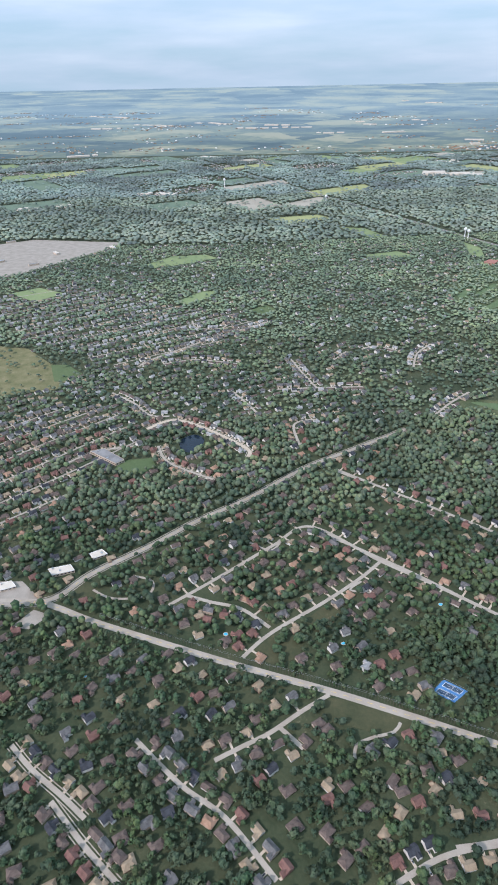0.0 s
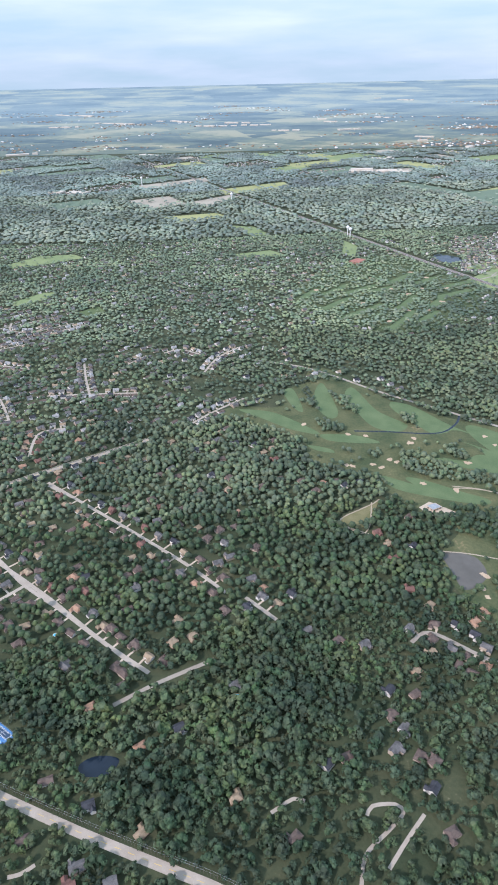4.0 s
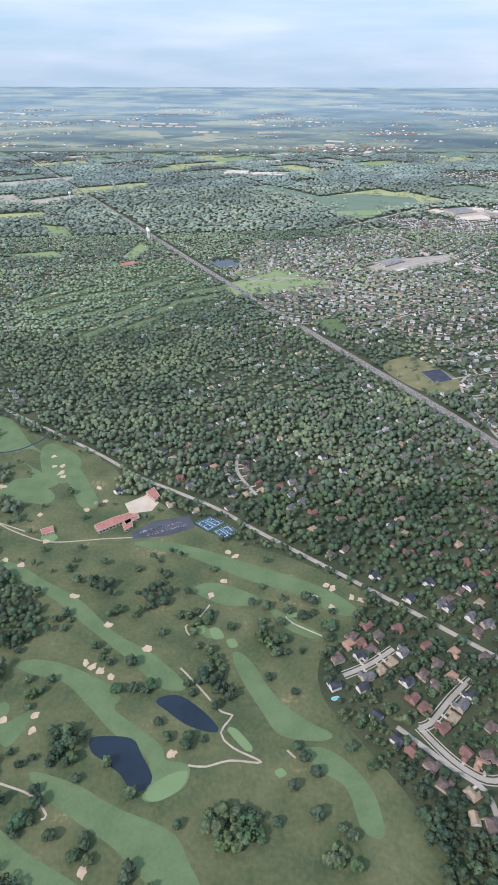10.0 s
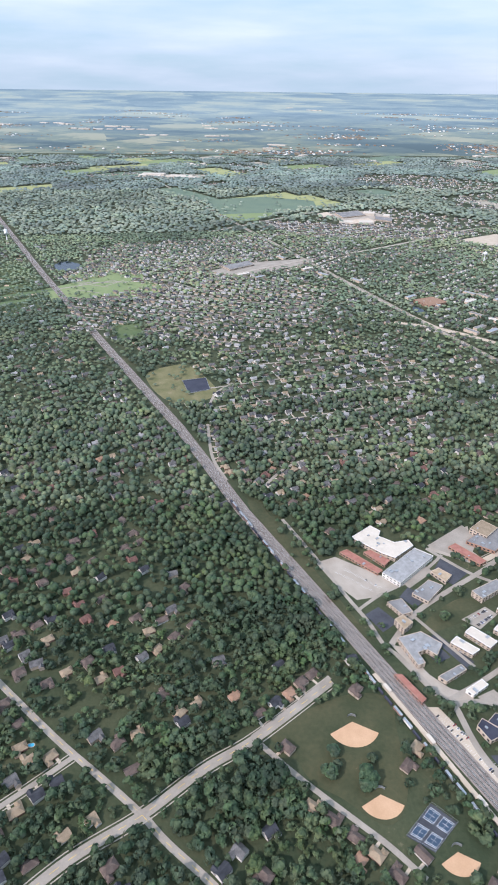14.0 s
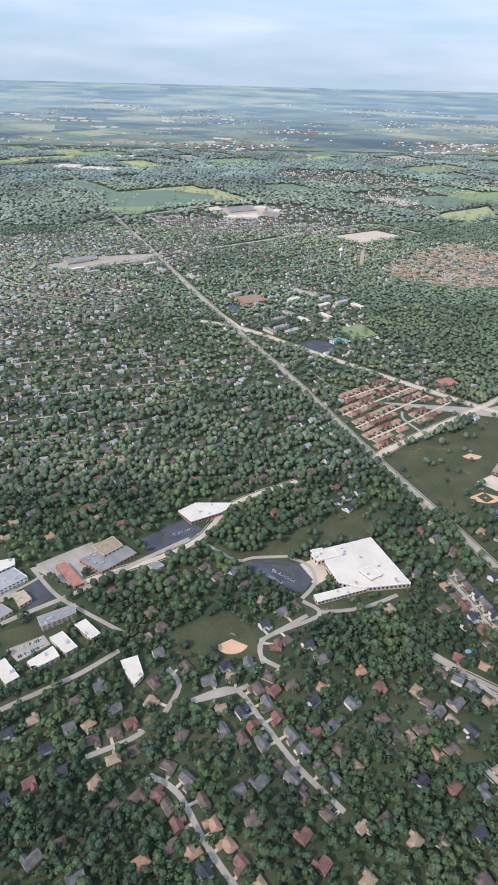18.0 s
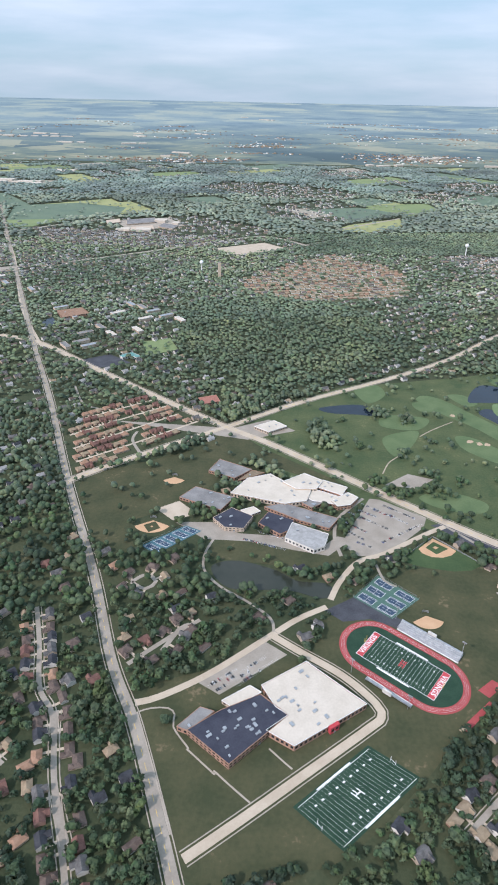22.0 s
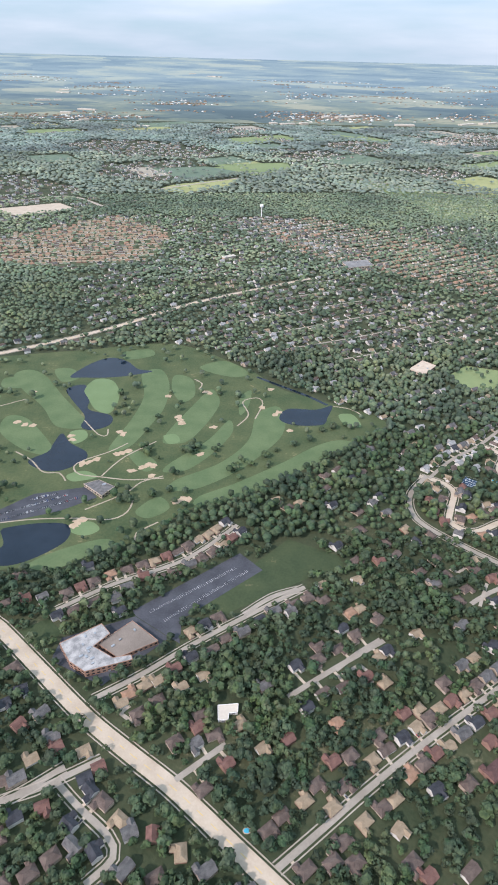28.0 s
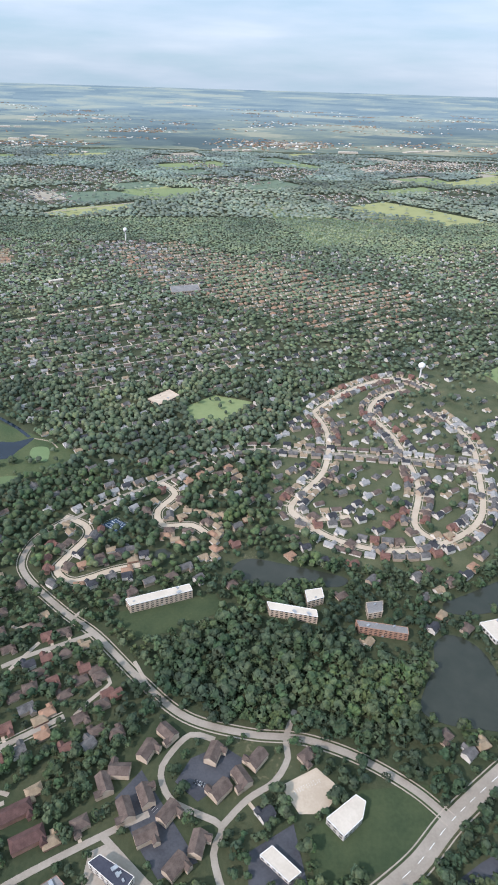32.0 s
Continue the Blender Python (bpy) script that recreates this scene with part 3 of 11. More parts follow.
zone([(866.8, 414.3), (937.9, 451.7), (1008.5, 459.9), (1058.5, 459.6), (1105.0, 409.1), (1071.7, 321.1), (1019.0, 288.5), (986.4, 273.4), (974.4, 279.5), (936.3, 314.8), (877.6, 365.7)], 2)
zone([(1038.4, 466.2), (1082.1, 431.7), (1099.5, 408.1), (1147.2, 376.0), (1123.7, 353.2), (1053.6, 307.0), (990.5, 278.3), (968.0, 309.3), (940.7, 441.1)], 2)
zone([(1087.7, 1053.1), (1230.4, 1119.9), (1493.6, 934.1), (1424.4, 757.2), (1284.8, 771.2), (1199.8, 742.3), (1162.2, 813.0)], 3)
zone([(1190.8, 258.2), (1215.9, 277.9), (1244.5, 270.6), (1272.5, 253.4), (1271.2, 237.1), (1251.4, 230.9), (1231.2, 237.6), (1208.3, 239.6)], 3)
zone([(1221.9, 302.0), (1231.9, 299.0), (1247.1, 290.6), (1228.6, 275.4), (1219.6, 285.4)], 3)
zone([(778.3, 291.3), (783.6, 302.1), (827.0, 294.6), (873.4, 274.3), (877.9, 259.7), (855.1, 246.8), (847.8, 244.4), (817.5, 260.2)], 0)

zone([(909.7, 189.9), (930.6, 210.2), (957.1, 229.9), (983.7, 250.6), (990.6, 246.4), (967.5, 231.4), (938.5, 208.4), (914.6, 186.9)], 3)
zone([(1036.1, 288.8), (1053.7, 304.6), (1088.1, 326.4), (1123.6, 352.3), (1150.4, 377.6), (1152.3, 368.1), (1130.3, 346.3), (1092.3, 318.7), (1058.5, 294.7), (1041.3, 282.0)], 3)
zone([(1075.3, 227.1), (1088.2, 228.7), (1093.3, 217.3), (1089.3, 209.6), (1076.4, 214.5)], 3)
zone([(1071.7, 207.0), (1086.4, 209.6), (1091.9, 206.5), (1082.5, 197.1), (1073.0, 200.0)], 3)
zone([(1114.0, 261.1), (1131.0, 268.5), (1147.3, 258.2), (1139.2, 244.6), (1122.5, 249.3)], 3)
zone([(1058.8, 239.7), (1074.2, 245.7), (1085.7, 237.3), (1079.9, 224.3), (1065.7, 226.4)], 3)
zone([(679.6, 275.2), (691.6, 287.8), (706.1, 283.9), (713.5, 276.7), (696.4, 266.7)], 3)
zone([(712.4, 226.1), (733.4, 233.2), (752.7, 230.3), (766.4, 218.3), (750.3, 205.7), (729.4, 208.2)], 3)
zone([(495.2, 280.6), (537.0, 288.2), (562.9, 242.3), (574.6, 207.6), (551.4, 193.9), (528.3, 219.2)], 3)
zone([(508.4, 165.7), (512.1, 170.9), (530.7, 181.8), (537.0, 177.7), (517.5, 158.8)], 3)
zone([(520.1, 154.1), (534.3, 163.3), (549.5, 171.7), (561.8, 157.7), (540.0, 146.2), (528.3, 148.0)], 3)
zone([(49.3, 156.8), (76.6, 177.9), (98.2, 169.2), (111.4, 142.1), (94.8, 131.7), (68.2, 147.1)], 3)
zone([(96.6, 151.4), (155.6, 188.8), (170.4, 176.6), (150.7, 119.7), (125.4, 104.6), (107.1, 114.7)], 3)
zone([(121.3, 163.9), (175.5, 178.4), (189.4, 158.0), (171.0, 131.4), (142.9, 122.9), (117.7, 132.1)], 3)
zone([(144.1, 265.0), (199.3, 254.3), (213.0, 214.5), (193.5, 183.5), (159.4, 212.3)], 3)

# ---- far-off warehouses and plants ----
far_roofs = bmesh.new()
for (x0, y0), (x1, y1), d in (
    *((a, b, 9) for a, b in zip([(-794.4, 3389.7), (-640.1, 2750.8), (-491.3, 2894.6), (-230.7, 2944.9), (-54.8, 2653.8), (58.1, 2777.7), (231.3, 2412.2), (436.7, 2852.1), (462.9, 2363.4), (440.8, 1596.3), (363.1, 1388.3), (434.0, 1346.7), (-498.0, 1798.8), (-128.3, 1765.9), (-215.8, 1193.6), (-331.1, 1078.7), (-387.1, 1074.0)][0:17], [(-588.8, 3251.6), (-532.9, 2728.9), (-325.7, 2808.7), (-81.5, 2833.4), (230.6, 2641.4), (153.6, 2757.1), (321.3, 2393.4), (482.1, 2841.9), (547.2, 2389.2), (476.9, 1580.1), (454.7, 1376.4), (467.3, 1342.5), (-427.3, 1826.2), (-74.5, 1732.8), (-150.1, 1168.9), (-312.8, 1082.0), (-356.1, 1066.2)][0:17])),
    *((a, b, 7) for a, b in zip([(635.8, 1959.8), (441.9, 1560.2), (824.9, 1687.6), (692.2, 1744.7), (358.7, 1373.4), (688.5, 931.3), (732.2, 984.6), (875.7, 4014.9)], [(667.9, 1961.5), (480.0, 1572.1), (889.8, 1666.3), (739.0, 1773.1), (459.6, 1368.1), (727.8, 931.6), (763.2, 976.4), (908.4, 4018.2)])),
    *((a, b, 7) for a, b in zip([(449.3, 2726.6), (979.3, 3873.5), (1495.0, 1801.4), (1678.5, 1847.6), (1335.3, 1969.7), (1184.7, 1776.6), (671.8, 2877.4), (662.8, 2090.8)], [(494.2, 2714.7), (1042.8, 3812.0), (1552.2, 1802.1), (1811.2, 1940.4), (1468.7, 2042.9), (1283.1, 1816.5), (723.6, 2835.8), (716.2, 2068.4)])),
):
    L, a = math.hypot(x1 - x0, y1 - y0), math.atan2(y1 - y0, x1 - x0)
    z = float(swell(0, (y0 + y1) / 2))
    k = 0
    while k < L:
        w = min(rz.uniform(12, 60), L - k + 6)
        e = rz.uniform(-14, 14)
        box(far_roofs, k, e - d, z - 3, k + w, e + d, z + rz.uniform(2.0, 4.0), a, (x0, y0))
        k += w + rz.uniform(2, 16)
tagged(new("distant_warehouses", bm_mesh("distant_warehouses", far_roofs, WHITE_ROOF)), "far-off white warehouse roofs on the plain", "warehouses", kind="stuff")
TOWNS = [(bmesh.new(), m, n) for m, n in ((WHITE_WALL, "pale"), (ROOF_TAN, "tan"), (ROOF_ORANGE, "reddish"), (ROOF_PALE, "grey"))]


def town(x, y, n, sx, sy):
    for i in range(n):
        u, v = x + rz.gauss(0, sx), y + rz.gauss(0, sy)
        if v < 1790:
            continue
        z, a = float(swell(0, v)), rz.choice((0.6, 2.17)) + rz.uniform(-0.2, 0.2)
        box(rz.choice((TOWNS[0], TOWNS[1], TOWNS[1], TOWNS[2], TOWNS[3]))[0], -rz.uniform(2, 5), -1.6, z - 1, rz.uniform(2, 5), 1.6, z + rz.uniform(1.2, 2.2), a, (u, v))


town(1370, 2000, 420, 95, 70)
town(700, 1850, 150, 80, 30)
for k in range(105):
    town(rz.uniform(-1500, 2600), rz.uniform(1800, 3700), rz.randrange(10, 46), rz.uniform(20, 90), rz.uniform(14, 40))
for bm_, m_, n_ in TOWNS:
    tagged(new("distant_town", bm_mesh("distant_town", bm_, m_)), "far-off " + n_ + " roofs of scattered towns", "houses", kind="stuff")

# ---- main roads ----
HIGHWAY = "wide pale concrete arterial road"
road([(-128.3, 182.5), (-109.4, 183.5), (-94.6, 183.0), (-83.3, 179.3), (-64.8, 170.9), (-18.6, 153.5), (4.3, 145.5), (25.8, 138.2), (46.1, 130.5), (65.1, 123.0), (82.9, 115.7), (102.7, 108.0), (124.3, 100.2), (141.8, 94.0), (157.2, 87.0)], 11.5, PALE_ASPHALT, HIGHWAY, walks=False, line=LINE_YELLOW)
road([(-122.0, 179.0), (-108.6, 181.3), (-87.9, 184.2), (-73.4, 199.9), (-49.4, 218.4), (-30.6, 234.9), (-2.6, 255.3), (26.8, 281.1), (58.1, 301.1), (93.4, 323.2)], 11, OLD_ASPHALT, "two-lane asphalt road through the trees", walks=True, line=LINE_YELLOW)
road([(153.7, 433.1), (194.0, 415.9), (237.3, 377.0), (276.8, 346.4), (309.7, 320.3), (333.0, 299.5), (354.0, 285.4), (373.4, 272.0), (392.0, 255.1), (436.7, 217.4), (466.1, 191.7), (485.2, 175.2), (500.2, 163.4), (512.3, 153.5), (519.2, 146.8), (529.5, 138.4), (538.8, 130.1)], 8, OLD_ASPHALT, "two-lane asphalt road beside the golf course", walks=False, line=LINE_YELLOW)
road([(568.2, 193.5), (543.3, 174.6), (528.1, 165.5), (512.3, 153.5), (495.4, 143.3), (481.9, 131.7)], 11, OLD_ASPHALT, "asphalt cross street between gardens", walks=True, line=LINE_YELLOW)
road([(394.0, 1334.4), (541.5, 934.6), (633.6, 687.2), (696.7, 518.9), (733.7, 424.3), (765.7, 335.4), (789.9, 273.9), (804.1, 232.4), (814.8, 209.2), (825.2, 181.1), (831.4, 163.2), (835.7, 151.1)], 13, OLD_ASPHALT, "long straight grey asphalt arterial road", walks=True, line=LINE_YELLOW)
road([(765.7, 335.4), (796.7, 359.4), (839.9, 389.4), (883.5, 420.3), (951.7, 460.2), (997.1, 492.5), (1052.1, 542.0), (1137.0, 595.9)], 14, CONCRETE, HIGHWAY, walks=True, line=LINE_YELLOW)
road([(669.1, 529.8), (704.0, 513.4), (752.3, 468.0), (801.7, 422.1), (841.3, 387.4), (867.7, 366.3), (929.6, 309.1), (963.8, 280.3), (995.5, 253.4), (998.9, 250.8), (1012.8, 237.6), (1030.7, 220.6), (1044.3, 209.8), (1055.0, 201.7), (1063.5, 194.2), (1070.7, 187.5), (1079.8, 179.3), (1087.5, 172.3)], 17, CONCRETE, HIGHWAY, walks=True, line=LINE_YELLOW)
road([(1247.3, 196.8), (1259.1, 204.2), (1269.6, 213.1), (1285.0, 223.7), (1310.2, 240.0)], 17, OLD_ASPHALT, "wide grey asphalt road with marked lanes", walks=True, line=LINE_WHITE)
road([(1269.6, 213.1), (1262.8, 220.5), (1251.0, 228.6), (1236.9, 234.3), (1222.0, 236.1), (1205.1, 241.3), (1191.4, 253.2), (1175.4, 270.0), (1163.6, 279.4), (1147.5, 295.0), (1142.7, 305.1), (1145.4, 317.6), (1155.5, 329.7)], 8, OLD_ASPHALT, "winding grey residential street", walks=True)

road([(385.5, 838.0), (453.6, 753.1), (524.7, 661.7), (582.8, 618.4), (620.9, 564.9)], 8, OLD_ASPHALT, "grey asphalt road between estates")
road([(525.8, 655.9), (558.5, 689.3), (621.9, 713.8)], 8, OLD_ASPHALT, "grey asphalt road past shops")

# power line on the verge of the first main road
def power_line(line, side):
    """Wooden poles with cross-arms, and the wires between them."""
    pts = spline(offset_line(spline(line, False, 2.0), side), False, 9.0)
    first = None
    for k, (x, y) in enumerate(pts[1:-1]):
        x1, y1 = pts[k + 2]
        a = math.degrees(math.atan2(y1 - y, x1 - x))
        if first:
            copy_thing(first, pose(x, y, 0, 0, 0, a))
        else:
            first = tagged(new("utility_pole"), "tall wooden utility pole on a road verge", "utility pole", "poles along the road")
            part("post", box(bmesh.new(), -0.04, -0.04, 0, 0.04, 0.04, 3.0), BARK, first)
            part("crossarm", box(bmesh.new(), -0.03, -0.3, 2.7, 0.03, 0.3, 2.76), BARK, first)
            first.matrix_basis = pose(x, y, 0, 0, 0, a)
    for o in (-0.28, 0.28):
        bm = bmesh.new()
        for (x0, y0), (x1, y1) in zip(offset_line(pts, o), offset_line(pts, o)[1:]):
            box(bm, 0, -0.012, 2.76, math.hypot(x1 - x0, y1 - y0), 0.012, 2.785, math.atan2(y1 - y0, x1 - x0), (x0, y0))
        tagged(new("power_wire", bm_mesh("power_wire", bm, METAL)), "thin overhead power wire between wooden poles", "wire")


power_line([(-65.1, 171.4), (-18.6, 153.5), (4.3, 145.5), (25.8, 138.2), (46.1, 130.5), (65.1, 123.0), (82.9, 115.7), (102.7, 108.0), (124.3, 100.2), (141.8, 94.0), (157.2, 87.0)], 2.0)

# ---- railway ----
LINE13 = [(-139.3, 1708.1), (264.2, 857.7), (355.1, 666.0), (450.0, 474.6), (507.8, 361.0), (541.6, 283.8), (562.9, 242.3), (582.6, 203.8), (596.0, 177.8), (608.3, 154.6), (620.1, 133.1)]
mark_line(LINE13, 5.0, 1)
railway = tagged(new("railway", bm_mesh("railway", ribbon(LINE13, 3.0, -0.05, 0.10), BALLAST)), "four-track railway on brown gravel ballast", "railway", kind="structure")
for o in (-2.1, -0.75, 0.6, 1.95):
    part("sleepers", ribbon(offset_line(LINE13, o), 0.36, 0.05, 0.112), BARK, railway, "dark oil-stained sleepers")
    for g in (-0.18, 0.18):
        part("rail", ribbon(offset_line(LINE13, o + g), 0.05, 0.08, 0.16), STEEL, railway, "worn steel rail")

platform_line = spline([(582.4, 195.9), (590.6, 179.8), (599.7, 161.0), (608.2, 143.3)], False, 2.0)
platform = tagged(new("railway_platform", bm_mesh("railway_platform", ribbon(platform_line, 0.7, -0.05, 0.3), CONCRETE)), "long pale concrete railway platform beside the tracks", "platform", kind="structure")
for k in range(4, len(platform_line) - 3, 9):
    (x0, y0), (x1, y1) = platform_line[k], platform_line[k + 2]
    a = math.atan2(y1 - y0, x1 - x0)
    part("canopy", box(bmesh.new(), -1.6, -0.6, 0.95, 1.6, 0.6, 1.05, a, (x0, y0)), WHITE_ROOF, platform, "white platform canopy")
    for u in (-1.3, 1.3):
        part("post", box(bmesh.new(), u - 0.05, -0.05, 0.3, u + 0.05, 0.05, 0.96, a, (x0, y0)), METAL, platform)
mark_line(platform_line, 1.6, 1)

# ---- freight train ----
def wagon(kind):
    """One freight wagon: an underframe on bogies with a box, a tank or a flat load on it."""
    paint, label = ((WHITE_WALL, "pale boxcar standing on the railway"), (RED_WALL, "rust-brown boxcar standing on the railway"), (DARK_ROOF, "black tank wagon standing on the railway"), (METAL, "grey hopper wagon standing on the railway"))[kind]
    top = tagged(new("freight_wagon"), label, "wagon", "wagons of a freight train")
    part("underframe", box(bmesh.new(), -1.85, -0.3, 0.2, 1.85, 0.3, 0.3), DARK_ROOF, top)
    for x in (-1.3, 1.3):
        part("bogie", box(bmesh.new(), x - 0.35, -0.26, 0.0, x + 0.35, 0.26, 0.2), DARK_ROOF, top)
    bm = bmesh.new()
    if kind == 2:
        rows = [[bm.verts.new((x, r * math.cos(i * 0.6283), 0.68 + r * math.sin(i * 0.6283))) for i in range(10)] for x, r in ((-1.75, 0.2), (-1.6, 0.38), (1.6, 0.38), (1.75, 0.2))]
        for p, q in zip(rows, rows[1:]):
            for i in range(10):
                bm.faces.new((p[i], p[(i + 1) % 10], q[(i + 1) % 10], q[i]))
        bm.faces.new(rows[0][::-1])
        bm.faces.new(rows[-1])
        part("tank", bm, paint, top)
    else:
        part("body", box(bm, -1.8, -0.38, 0.3, 1.8, 0.38, 1.2 if kind < 2 else 0.95), paint, top)
        part("roof", box(bmesh.new(), -1.82, -0.4, 1.2 if kind < 2 else 0.95, 1.82, 0.4, 1.25 if kind < 2 else 1.0), METAL, top)
    return top


train_line = spline([(536.0, 291.7), (574.2, 208.9), (581.1, 193.3), (590.5, 173.8), (598.2, 157.5), (604.4, 143.9)], False, 4.1)
WAGONS = {}
for k in range(1, len(train_line) - 1):
    (x0, y0), (x1, y1) = train_line[k - 1], train_line[k + 1]
    kind = (0, 2, 1, 2, 3, 1, 0, 2, 2, 1)[k % 10]
    m = pose(*train_line[k], 0.12, 0, 0, math.degrees(math.atan2(y1 - y0, x1 - x0)))
    if kind in WAGONS:
        copy_thing(WAGONS[kind], m)
    else:
        WAGONS[kind] = wagon(kind)
        WAGONS[kind].matrix_basis = m

